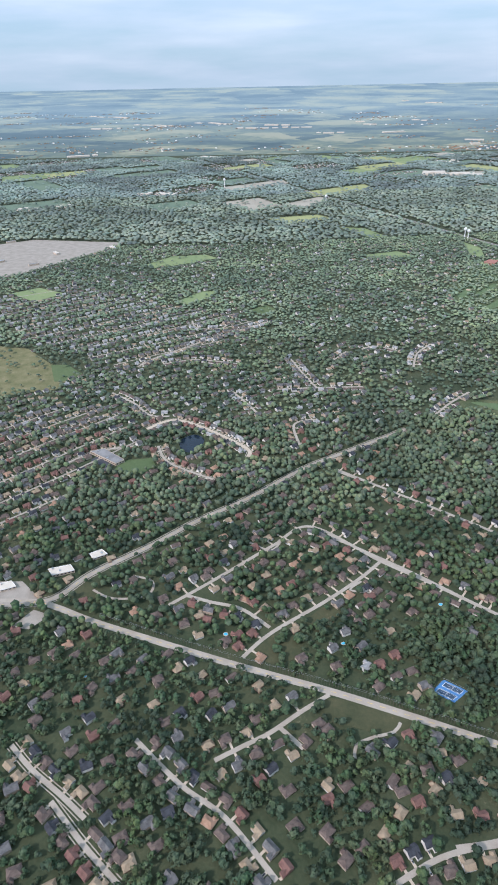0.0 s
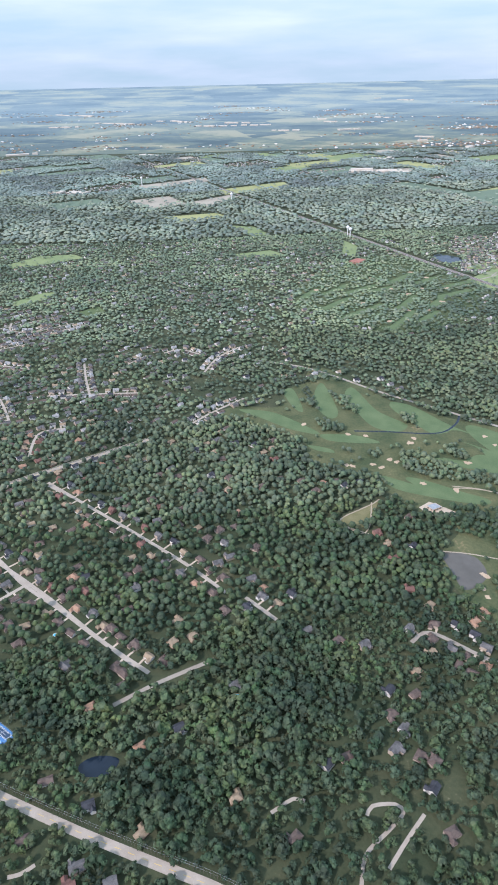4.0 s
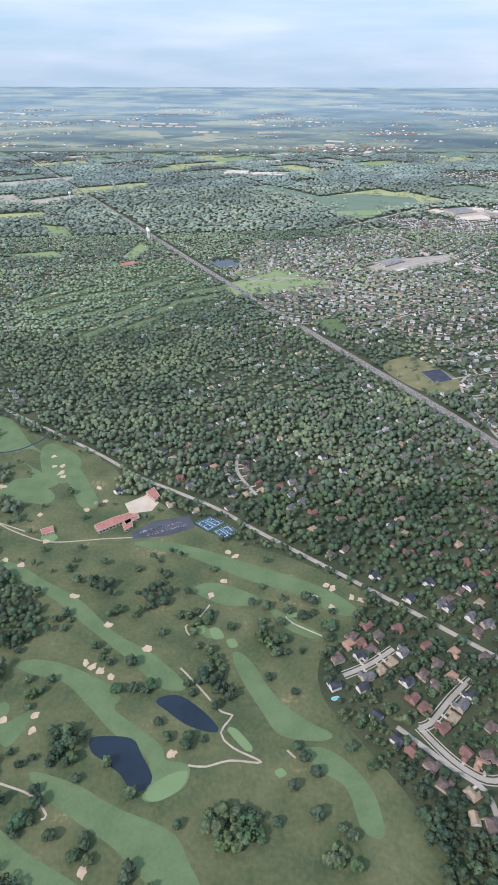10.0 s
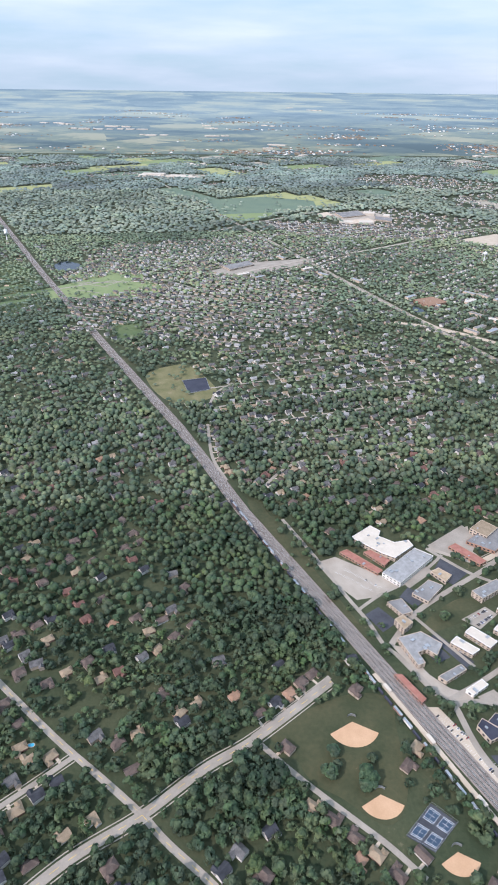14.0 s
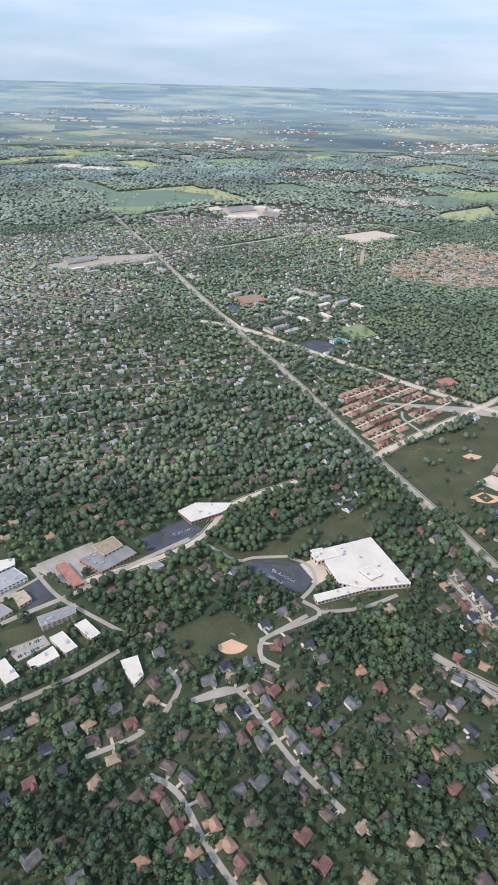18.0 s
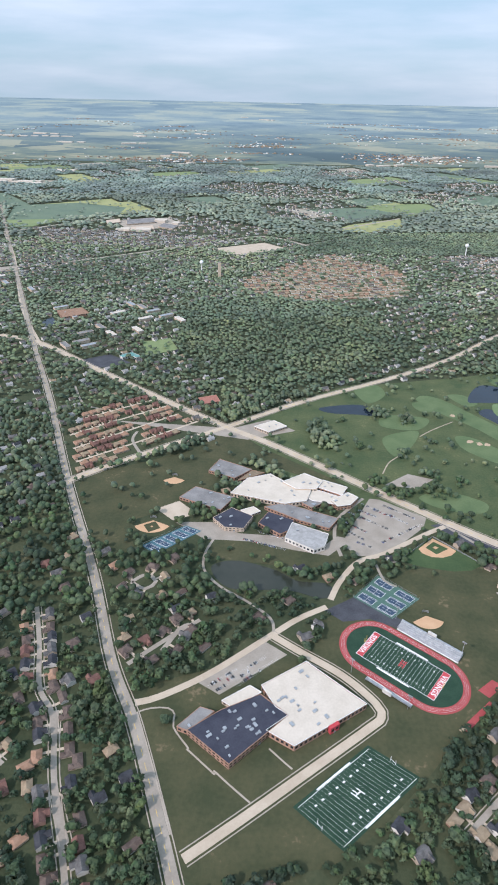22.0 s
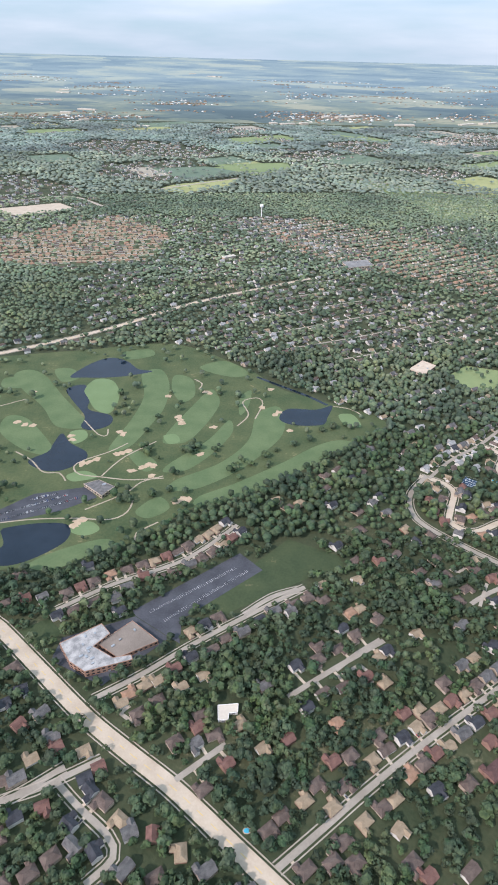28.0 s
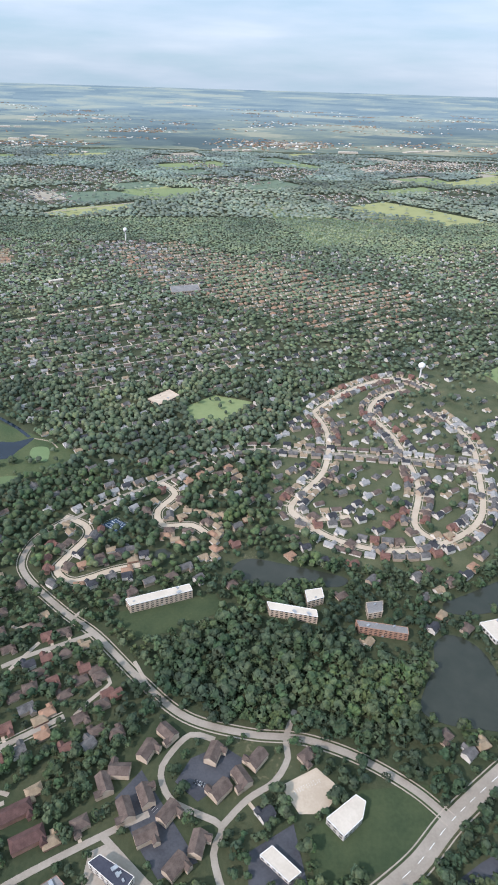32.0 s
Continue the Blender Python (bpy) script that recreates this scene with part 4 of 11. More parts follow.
# ---- local streets ----
LOCAL = "narrow grey residential street"
S0 = dict(width=6.4, m=OLD_ASPHALT, label=LOCAL)
for line, lots in (
    ([(-6.1, 153.3), (5.4, 165.1), (28.7, 181.6), (45.7, 195.3), (55.9, 205.3)], 6),
    ([(-37.3, 180.2), (-22.7, 191.6), (-9.1, 202.9), (7.8, 217.0), (26.5, 230.3), (55.9, 205.3), (74.4, 191.6), (95.4, 174.8), (114.3, 161.1)], 7),
    ([(-30.0, 185.5), (-19.5, 181.7), (-6.8, 177.7), (4.7, 167.7)], 6),
    ([(25.1, 136.9), (14.2, 130.0), (3.4, 122.4), (-5.8, 117.7), (-14.7, 113.0)], 6),
    ([(6.3, 125.0), (14.4, 116.8)], 5),
    ([(55.7, 86.7), (66.4, 88.0), (75.6, 90.1), (83.8, 93.1)], 6),
    ([(-82.7, 118.9), (-73.6, 110.8), (-61.3, 102.1), (-52.7, 95.4)], 4.5),
    ([(-64.3, 100.5), (-50.9, 87.7), (-39.3, 78.0)], 4.5),
    ([(-41.5, 120.5), (-24.9, 105.3), (-10.4, 95.2), (4.2, 78.8)], 5),
    ([(36.4, 77.6), (48.7, 83.5), (59.0, 86.3), (70.7, 87.7)], 5),
    ([(33.7, 224.0), (66.1, 199.5), (89.1, 180.0), (109.0, 164.1)], 7),
    ([(44.4, 280.2), (68.2, 261.1), (97.2, 237.9), (122.8, 216.6), (140.5, 199.5)], 7),
    ([(148.6, 196.8), (160.8, 184.7)], 6),
    ([(137.4, 166.6), (117.1, 156.4), (103.9, 148.3)], 6),
    ([(210.4, 172.9), (218.4, 177.4), (232.6, 167.5), (246.9, 156.7), (258.2, 143.2), (273.1, 129.9), (284.9, 119.3)], 5),
    ([(232.1, 108.3), (240.6, 119.9), (244.3, 128.8)], 5),
    ([(28.2, 432.4), (35.2, 407.2), (43.3, 382.5)], 5),
    ([(-15.4, 377.8), (-6.0, 361.2), (1.1, 347.3)], 5),
    ([(26.5, 304.9), (24.6, 330.8), (39.7, 337.3)], 5),
    ([(115.6, 340.6), (129.9, 356.6), (146.9, 372.0)], 5),
    ([(-88.9, 421.9), (-78.3, 436.9), (-37.9, 474.7), (16.0, 517.8)], 4.5),
    ([(118.4, 413.6), (127.0, 438.8), (142.3, 458.2)], 5),
    ([(-108.1, 290.1), (-94.4, 301.9), (-71.9, 307.6)], 4.5),
    ([(85.4, 449.3), (97.2, 455.6), (112.9, 445.8)], 5),
    ([(45.5, 277.5), (53.3, 271.9), (61.4, 266.5)], 6),
    ([(-55.5, 520.8), (-49.4, 502.5), (-30.0, 500.0), (-21.9, 512.1)], 4.6),
    ([(60.9, 429.6), (72.7, 445.3)], 5),
    ([(15.5, 380.7), (44.9, 382.2), (76.3, 382.8)], 5),
    ([(-69.9, 426.6), (-45.2, 434.0), (-9.6, 424.2)], 5),
    ([(-99.8, 378.8), (-82.2, 363.2), (-68.7, 345.7), (-55.6, 343.8)], 4.6),
    ([(-120.8, 327.3), (-109.5, 336.0), (-103.4, 345.3)], 4.6),
    ([(-68.1, 327.7), (-47.8, 337.9), (-7.6, 305.9), (-4.2, 293.5)], 4),
    ([(-58.3, 307.3), (-49.4, 288.7), (-22.7, 271.2)], 4.5),
    ([(416.8, 181.2), (426.1, 185.3), (435.9, 191.8)], 4.5),
    ([(458.8, 179.1), (450.4, 172.2), (440.6, 163.0), (437.1, 162.2)], 4.5),
    ([(437.1, 162.2), (442.8, 153.4), (448.4, 147.6), (454.3, 145.2), (462.8, 148.1), (476.8, 158.5), (490.6, 169.8)], 4.5),
    ([(430.4, 162.3), (442.4, 150.2), (450.7, 142.3), (451.2, 132.4)], 5),
    ([(382.4, 319.2), (382.1, 302.8), (390.9, 283.0)], 6),
    ([(380.2, 661.4), (399.1, 641.3), (454.0, 650.2), (421.5, 698.6), (390.2, 686.1), (380.2, 661.4)], 5),
    ([(418.1, 590.5), (443.8, 589.8), (478.9, 611.5), (476.7, 634.2)], 5),
    ([(467.8, 506.3), (509.1, 524.4), (549.7, 551.1)], 5),
    ([(524.4, 389.0), (528.6, 404.8), (538.1, 417.2)], 6),
    ([(534.4, 308.0), (527.1, 329.6), (523.7, 363.9)], 5),
    ([(550.7, 300.2), (562.9, 317.7), (574.2, 325.7)], 5),
    ([(805.4, 267.6), (810.4, 271.7), (814.5, 268.0), (811.0, 264.0), (805.4, 267.6)], 4.6),
    ([(820.2, 235.3), (825.2, 244.6), (828.5, 246.7)], 4.6),
    ([(567.8, 195.1), (558.6, 187.2), (542.0, 174.7)], 5),
    ([(542.0, 174.7), (555.0, 162.1), (568.0, 150.9), (575.9, 144.1), (583.0, 136.6)], 5),
    ([(672.3, 210.5), (676.3, 203.8), (672.6, 194.7)], 6),
    ([(651.9, 181.4), (663.5, 186.4), (667.0, 189.1)], 5),
    ([(680.1, 198.5), (693.2, 202.4), (701.5, 191.2), (709.8, 178.4), (721.3, 165.3)], 5),
    ([(702.8, 221.7), (702.2, 214.5), (707.9, 210.2)], 6),
    ([(719.4, 231.9), (702.7, 221.2)], 6),
    ([(670.0, 176.0), (678.0, 171.0), (686.3, 157.7), (697.0, 143.9)], 5),
    ([(718.5, 238.6), (723.6, 232.0), (703.5, 221.6), (702.8, 211.7)], 6),
    ([(723.6, 233.3), (739.3, 235.1), (753.8, 241.3)], 6),
    ([(681.3, 198.4), (693.9, 201.9), (697.8, 203.8)], 6),
    ([(761.3, 177.4), (767.1, 168.5), (774.1, 161.6)], 4.5),
    ([(773.9, 255.0), (779.4, 238.5), (784.2, 221.5), (790.7, 211.4), (797.0, 189.5), (803.7, 171.4), (807.0, 161.6)], 4.5),
    ([(758.3, 213.3), (780.9, 196.9)], 4.5),
    ([(791.3, 213.4), (795.8, 193.4), (803.1, 176.5)], 4.5),
    ([(751.8, 220.8), (765.0, 209.6), (776.2, 195.6)], 5),
    ([(809.7, 230.1), (823.5, 242.2), (832.0, 248.8)], 5),
    ([(1037.3, 208.5), (1028.4, 204.0), (1022.2, 201.1), (1014.9, 198.7), (1006.0, 193.8)], 4.5),
    ([(1027.2, 203.0), (1033.9, 196.9), (1041.6, 190.6), (1043.6, 185.9), (1038.3, 180.8)], 4.5),
    ([(1056.3, 202.8), (1068.9, 211.8)], 6),
    ([(1032.1, 225.6), (1044.5, 233.2), (1057.0, 242.2), (1069.0, 250.1), (1095.7, 266.4)], 4.2),
    ([(1086.3, 225.1), (1102.2, 235.0), (1117.7, 243.9)], 6),
    ([(1080.1, 182.8), (1091.2, 190.6), (1103.5, 199.3), (1122.6, 211.9), (1146.9, 226.6), (1172.0, 241.9)], 4.2),
    ([(1014.6, 257.7), (1031.0, 268.5), (1055.0, 280.4), (1073.4, 298.5)], 4.2),
    ([(994.2, 245.7), (978.9, 232.6), (962.7, 217.4), (949.2, 209.9), (927.6, 194.3), (915.6, 187.4), (902.7, 177.7)], 4.2),
    ([(962.7, 218.3), (968.1, 213.8), (972.6, 210.3), (977.5, 209.0), (978.4, 203.4), (974.5, 198.4), (968.3, 193.5), (959.6, 187.6), (947.6, 179.7), (939.0, 173.8)], 4.2),
    ([(977.5, 209.0), (985.6, 208.4), (992.5, 207.4), (997.6, 202.6), (1007.5, 194.9), (1018.0, 199.9), (1028.4, 206.8)], 4.2),
    ([(992.6, 208.3), (995.6, 211.6), (998.9, 215.9)], 5),
    ([(1007.3, 194.2), (994.6, 183.0), (982.0, 172.9)], 4.2),
    ([(1146.4, 186.7), (1154.9, 192.4), (1163.5, 198.3), (1172.3, 203.6), (1187.2, 211.1), (1197.8, 216.0)], 5),
    ([(1074.7, 254.9), (1084.6, 262.3), (1094.4, 265.6)], 4.2),
    ([(1101.1, 233.7), (1107.9, 238.8), (1116.7, 244.3)], 6),
    ([(1150.0, 258.2), (1157.3, 262.6), (1164.9, 266.0), (1174.7, 270.7)], 5),
    ([(1152.2, 329.7), (1161.0, 324.4), (1163.4, 317.7), (1158.5, 306.6), (1156.2, 299.2), (1163.3, 293.6), (1175.9, 299.1), (1185.5, 302.0)], 4.0),
    ([(1187.7, 353.5), (1194.4, 345.2), (1188.4, 333.5), (1191.5, 324.5), (1202.5, 324.5), (1208.2, 319.4)], 4.0),
    ([(1155.9, 327.9), (1169.2, 341.1), (1187.6, 354.3), (1215.6, 377.8), (1239.7, 382.1)], 5),
    ([(1239.7, 381.1), (1258.2, 378.8), (1281.9, 376.0), (1305.1, 372.9), (1334.7, 366.0)], 4.2),
    ([(1261.9, 419.6), (1266.0, 395.9), (1260.4, 365.2), (1249.4, 347.6), (1242.3, 335.7), (1247.3, 328.2), (1265.8, 330.1)], 4.0),
    ([(1242.1, 333.8), (1254.9, 317.8), (1275.0, 309.6), (1297.4, 312.9), (1318.4, 328.5), (1328.7, 356.8), (1335.6, 391.3), (1327.4, 420.9)], 4.0),
    ([(1319.2, 448.3), (1304.4, 440.7), (1292.2, 420.2), (1298.8, 390.8), (1299.5, 352.2), (1290.9, 324.8), (1297.9, 314.5)], 4.0),
    ([(1261.9, 419.6), (1286.4, 447.5), (1316.3, 463.6), (1332.4, 448.6)], 4.0),
    ([(1213.0, 234.5), (1206.5, 236.0), (1201.0, 229.8), (1199.7, 225.2), (1202.6, 219.2), (1208.0, 216.3), (1215.0, 212.8), (1213.2, 207.0), (1216.1, 197.6), (1219.0, 192.0)], 6),
    ([(1215.0, 212.8), (1221.2, 218.9), (1228.1, 223.2), (1232.0, 229.3), (1231.8, 234.3), (1235.1, 243.1)], 7),
    ([(1187.5, 211.4), (1199.0, 201.1)], 7),
):
    road(line, lots=lots * 1.5, walks=lots < 4.6, **(dict(S0, m=PALE_ASPHALT) if line[0][0] < 130 and lots != 4.0 else dict(S0, width=10, m=CONCRETE, label="pale concrete estate street") if lots == 4.0 else S0))


def estate(pts, turn, gap, step, width=7, code=4):
    """Parallel streets across an outline, with homes on both sides."""
    cx, cy = sum(p[0] for p in pts) / len(pts), sum(p[1] for p in pts) / len(pts)
    R = max(math.hypot(x - cx, y - cy) for x, y in pts)
    mark_area(list(pts), code)
    c, s = math.cos(turn), math.sin(turn)

    def within(x, y):
        r = False
        for (x0, y0), (x1, y1) in zip(pts, pts[1:] + pts[:1]):
            if (y0 > y) != (y1 > y) and x < (x1 - x0) * (y - y0) / (y1 - y0) + x0:
                r = not r
        return r

    for j in range(-int(R / gap), int(R / gap) + 1):
        run = []
        for i in range(-int(R / 4), int(R / 4) + 2):
            u, v = i * 4, j * gap + 1.6 * math.sin(i * 0.11 + j)
            x, y = cx + c * u - s * v, cy + s * u + c * v
            if within(x, y) and land(x, y) != 1:
                run.append((x, y))
            elif run:
                if len(run) > 4:
                    road(run, width if code == 4 else 5, CONCRETE if code == 4 else OLD_ASPHALT, "pale street of a housing estate", lots=step, clear=0.5)
                run = []


area("estate_ground", [(845.6, 682.6), (891.5, 742.2), (956.2, 800.1), (997.8, 762.3), (1017.7, 716.7), (1002.7, 643.4), (959.9, 623.2), (902.0, 622.9), (857.3, 647.8)], LAWN, "short lawns of a housing estate", z=0.003, code=4, category="lawn")
area("estate_ground", [(1236.9, 379.5), (1265.9, 439.8), (1318.3, 471.8), (1376.1, 457.3), (1320.4, 314.5), (1289.1, 298.9), (1256.7, 301.9), (1235.7, 324.6)], LAWN, "short lawns of a housing estate", z=0.003, code=4, category="lawn")
estate([(845.6, 682.6), (891.5, 742.2), (956.2, 800.1), (997.8, 762.3), (1017.7, 716.7), (1002.7, 643.4), (959.9, 623.2), (902.0, 622.9), (857.3, 647.8)], 0.2, 15, 6.05)
estate([(444.4, 593.3), (534.9, 686.2), (627.9, 626.5), (613.9, 532.8), (535.7, 473.6), (486.5, 485.1)], -0.35, 19, 8.6, code=0)
estate([(389.0, 627.8), (435.1, 708.5), (546.8, 783.6), (692.5, 783.8), (629.9, 665.0), (535.9, 703.8), (457.5, 627.4)], 0.9, 20, 8.4, code=0)
estate([(751.6, 382.5), (757.1, 399.1), (794.8, 425.9), (833.4, 387.3), (796.7, 359.4), (767.5, 337.9)], 0.62, 12.5, 5.2, width=5)
estate([(1103.6, 758.5), (1156.0, 812.5), (1300.1, 686.9), (1378.0, 638.5), (1340.1, 541.5), (1267.1, 550.7), (1189.4, 614.2), (1133.6, 659.7)], 0.5, 19, 8.05, code=0)
estate([(1065.0, 780.5), (1126.3, 807.9), (1183.6, 745.2), (1200.8, 662.3), (1157.6, 662.0), (1096.4, 721.7)], 0.3, 18, 7.4, code=0)
estate([(570.4, 937.4), (722.0, 914.2), (879.6, 859.6), (796.6, 822.2), (622.1, 838.1)], 0.4, 20, 7)
estate([(380.3, 781.0), (601.1, 861.7), (534.4, 578.1), (414.4, 496.1), (399.2, 552.1)], -0.35, 20, 8.2, code=0)
estate([(-276.3, 575.5), (-200.1, 645.9), (-81.1, 565.8), (5.4, 530.1), (-31.8, 452.8), (-107.9, 422.8), (-196.7, 483.8)], 0.55, 24, 8, code=0)
estate([(-172.4, 303.9), (-149.1, 360.2), (-95.4, 358.6), (-66.0, 314.0), (-96.1, 267.5), (-110.5, 234.2), (-133.9, 222.0)], 0.75, 18, 6.8, code=0)
estate([(528.2, 484.6), (597.5, 495.3), (681.6, 441.2), (636.9, 325.6), (596.3, 310.5), (544.9, 350.8), (519.5, 400.2)], 0.25, 25, 11.5, code=0)
estate([(1063.5, 543.7), (1152.3, 598.0), (1225.3, 549.3), (1223.3, 453.3), (1149.5, 437.0), (1085.6, 466.5)], 0.4, 26, 11.5, code=0)


# ---- golf courses ----
GOLF = "mown golf rough with dry patches"
area("golf_rough", [(189.0, 397.3), (205.4, 415.7), (244.6, 360.3), (278.3, 337.5), (308.2, 320.4), (322.3, 286.4), (336.1, 284.8), (344.3, 279.1), (367.0, 257.5), (385.9, 247.5), (408.0, 236.3), (430.7, 218.0), (421.3, 198.1), (410.2, 188.1), (409.0, 173.2), (419.7, 156.0), (431.3, 135.6), (431.9, 115.3), (341.9, 112.8), (305.6, 130.2), (293.7, 142.4), (276.0, 152.8), (252.6, 174.5), (235.3, 198.4), (234.8, 221.0), (246.8, 238.9), (225.0, 259.7), (196.1, 322.2)], ROUGH_GRASS, GOLF, z=0.005, code=None, category="grass")
area("golf_rough", [(194.8, 597.1), (256.9, 693.3), (316.2, 710.5), (377.6, 594.0), (345.8, 519.6), (285.0, 483.4), (210.1, 508.9)], ROUGH_GREEN, GOLF, z=0.005, code=None, category="grass")
area("golf_rough", [(133.3, 351.9), (142.6, 360.7), (168.6, 360.0), (176.0, 384.0), (194.6, 393.2), (217.0, 390.8), (240.6, 365.2), (278.0, 336.5), (321.9, 303.8), (315.7, 262.5), (293.8, 256.6), (283.4, 256.9), (257.2, 256.2), (238.4, 262.1), (217.4, 279.4), (184.6, 295.0), (181.6, 315.9), (162.2, 331.4)], ROUGH_GRASS, GOLF, z=0.004, code=2, category="grass")
area("golf_rough", [(1038.4, 466.2), (1082.1, 431.7), (1099.5, 408.1), (1147.2, 376.0), (1123.7, 353.2), (1088.2, 327.2), (1053.6, 307.0), (1036.0, 289.4), (991.3, 275.6), (967.3, 278.6), (910.1, 309.8), (840.1, 367.6), (860.0, 400.3), (909.3, 440.7), (938.9, 447.1), (985.4, 457.1)], ROUGH_GREEN, GOLF, z=0.005, code=2, category="grass")


def fairway(pts, m=FAIRWAY, label="smooth light-green mown fairway", name="fairway", z=0.016):
    return area(name, pts, m, label, z=z, category="fairway")


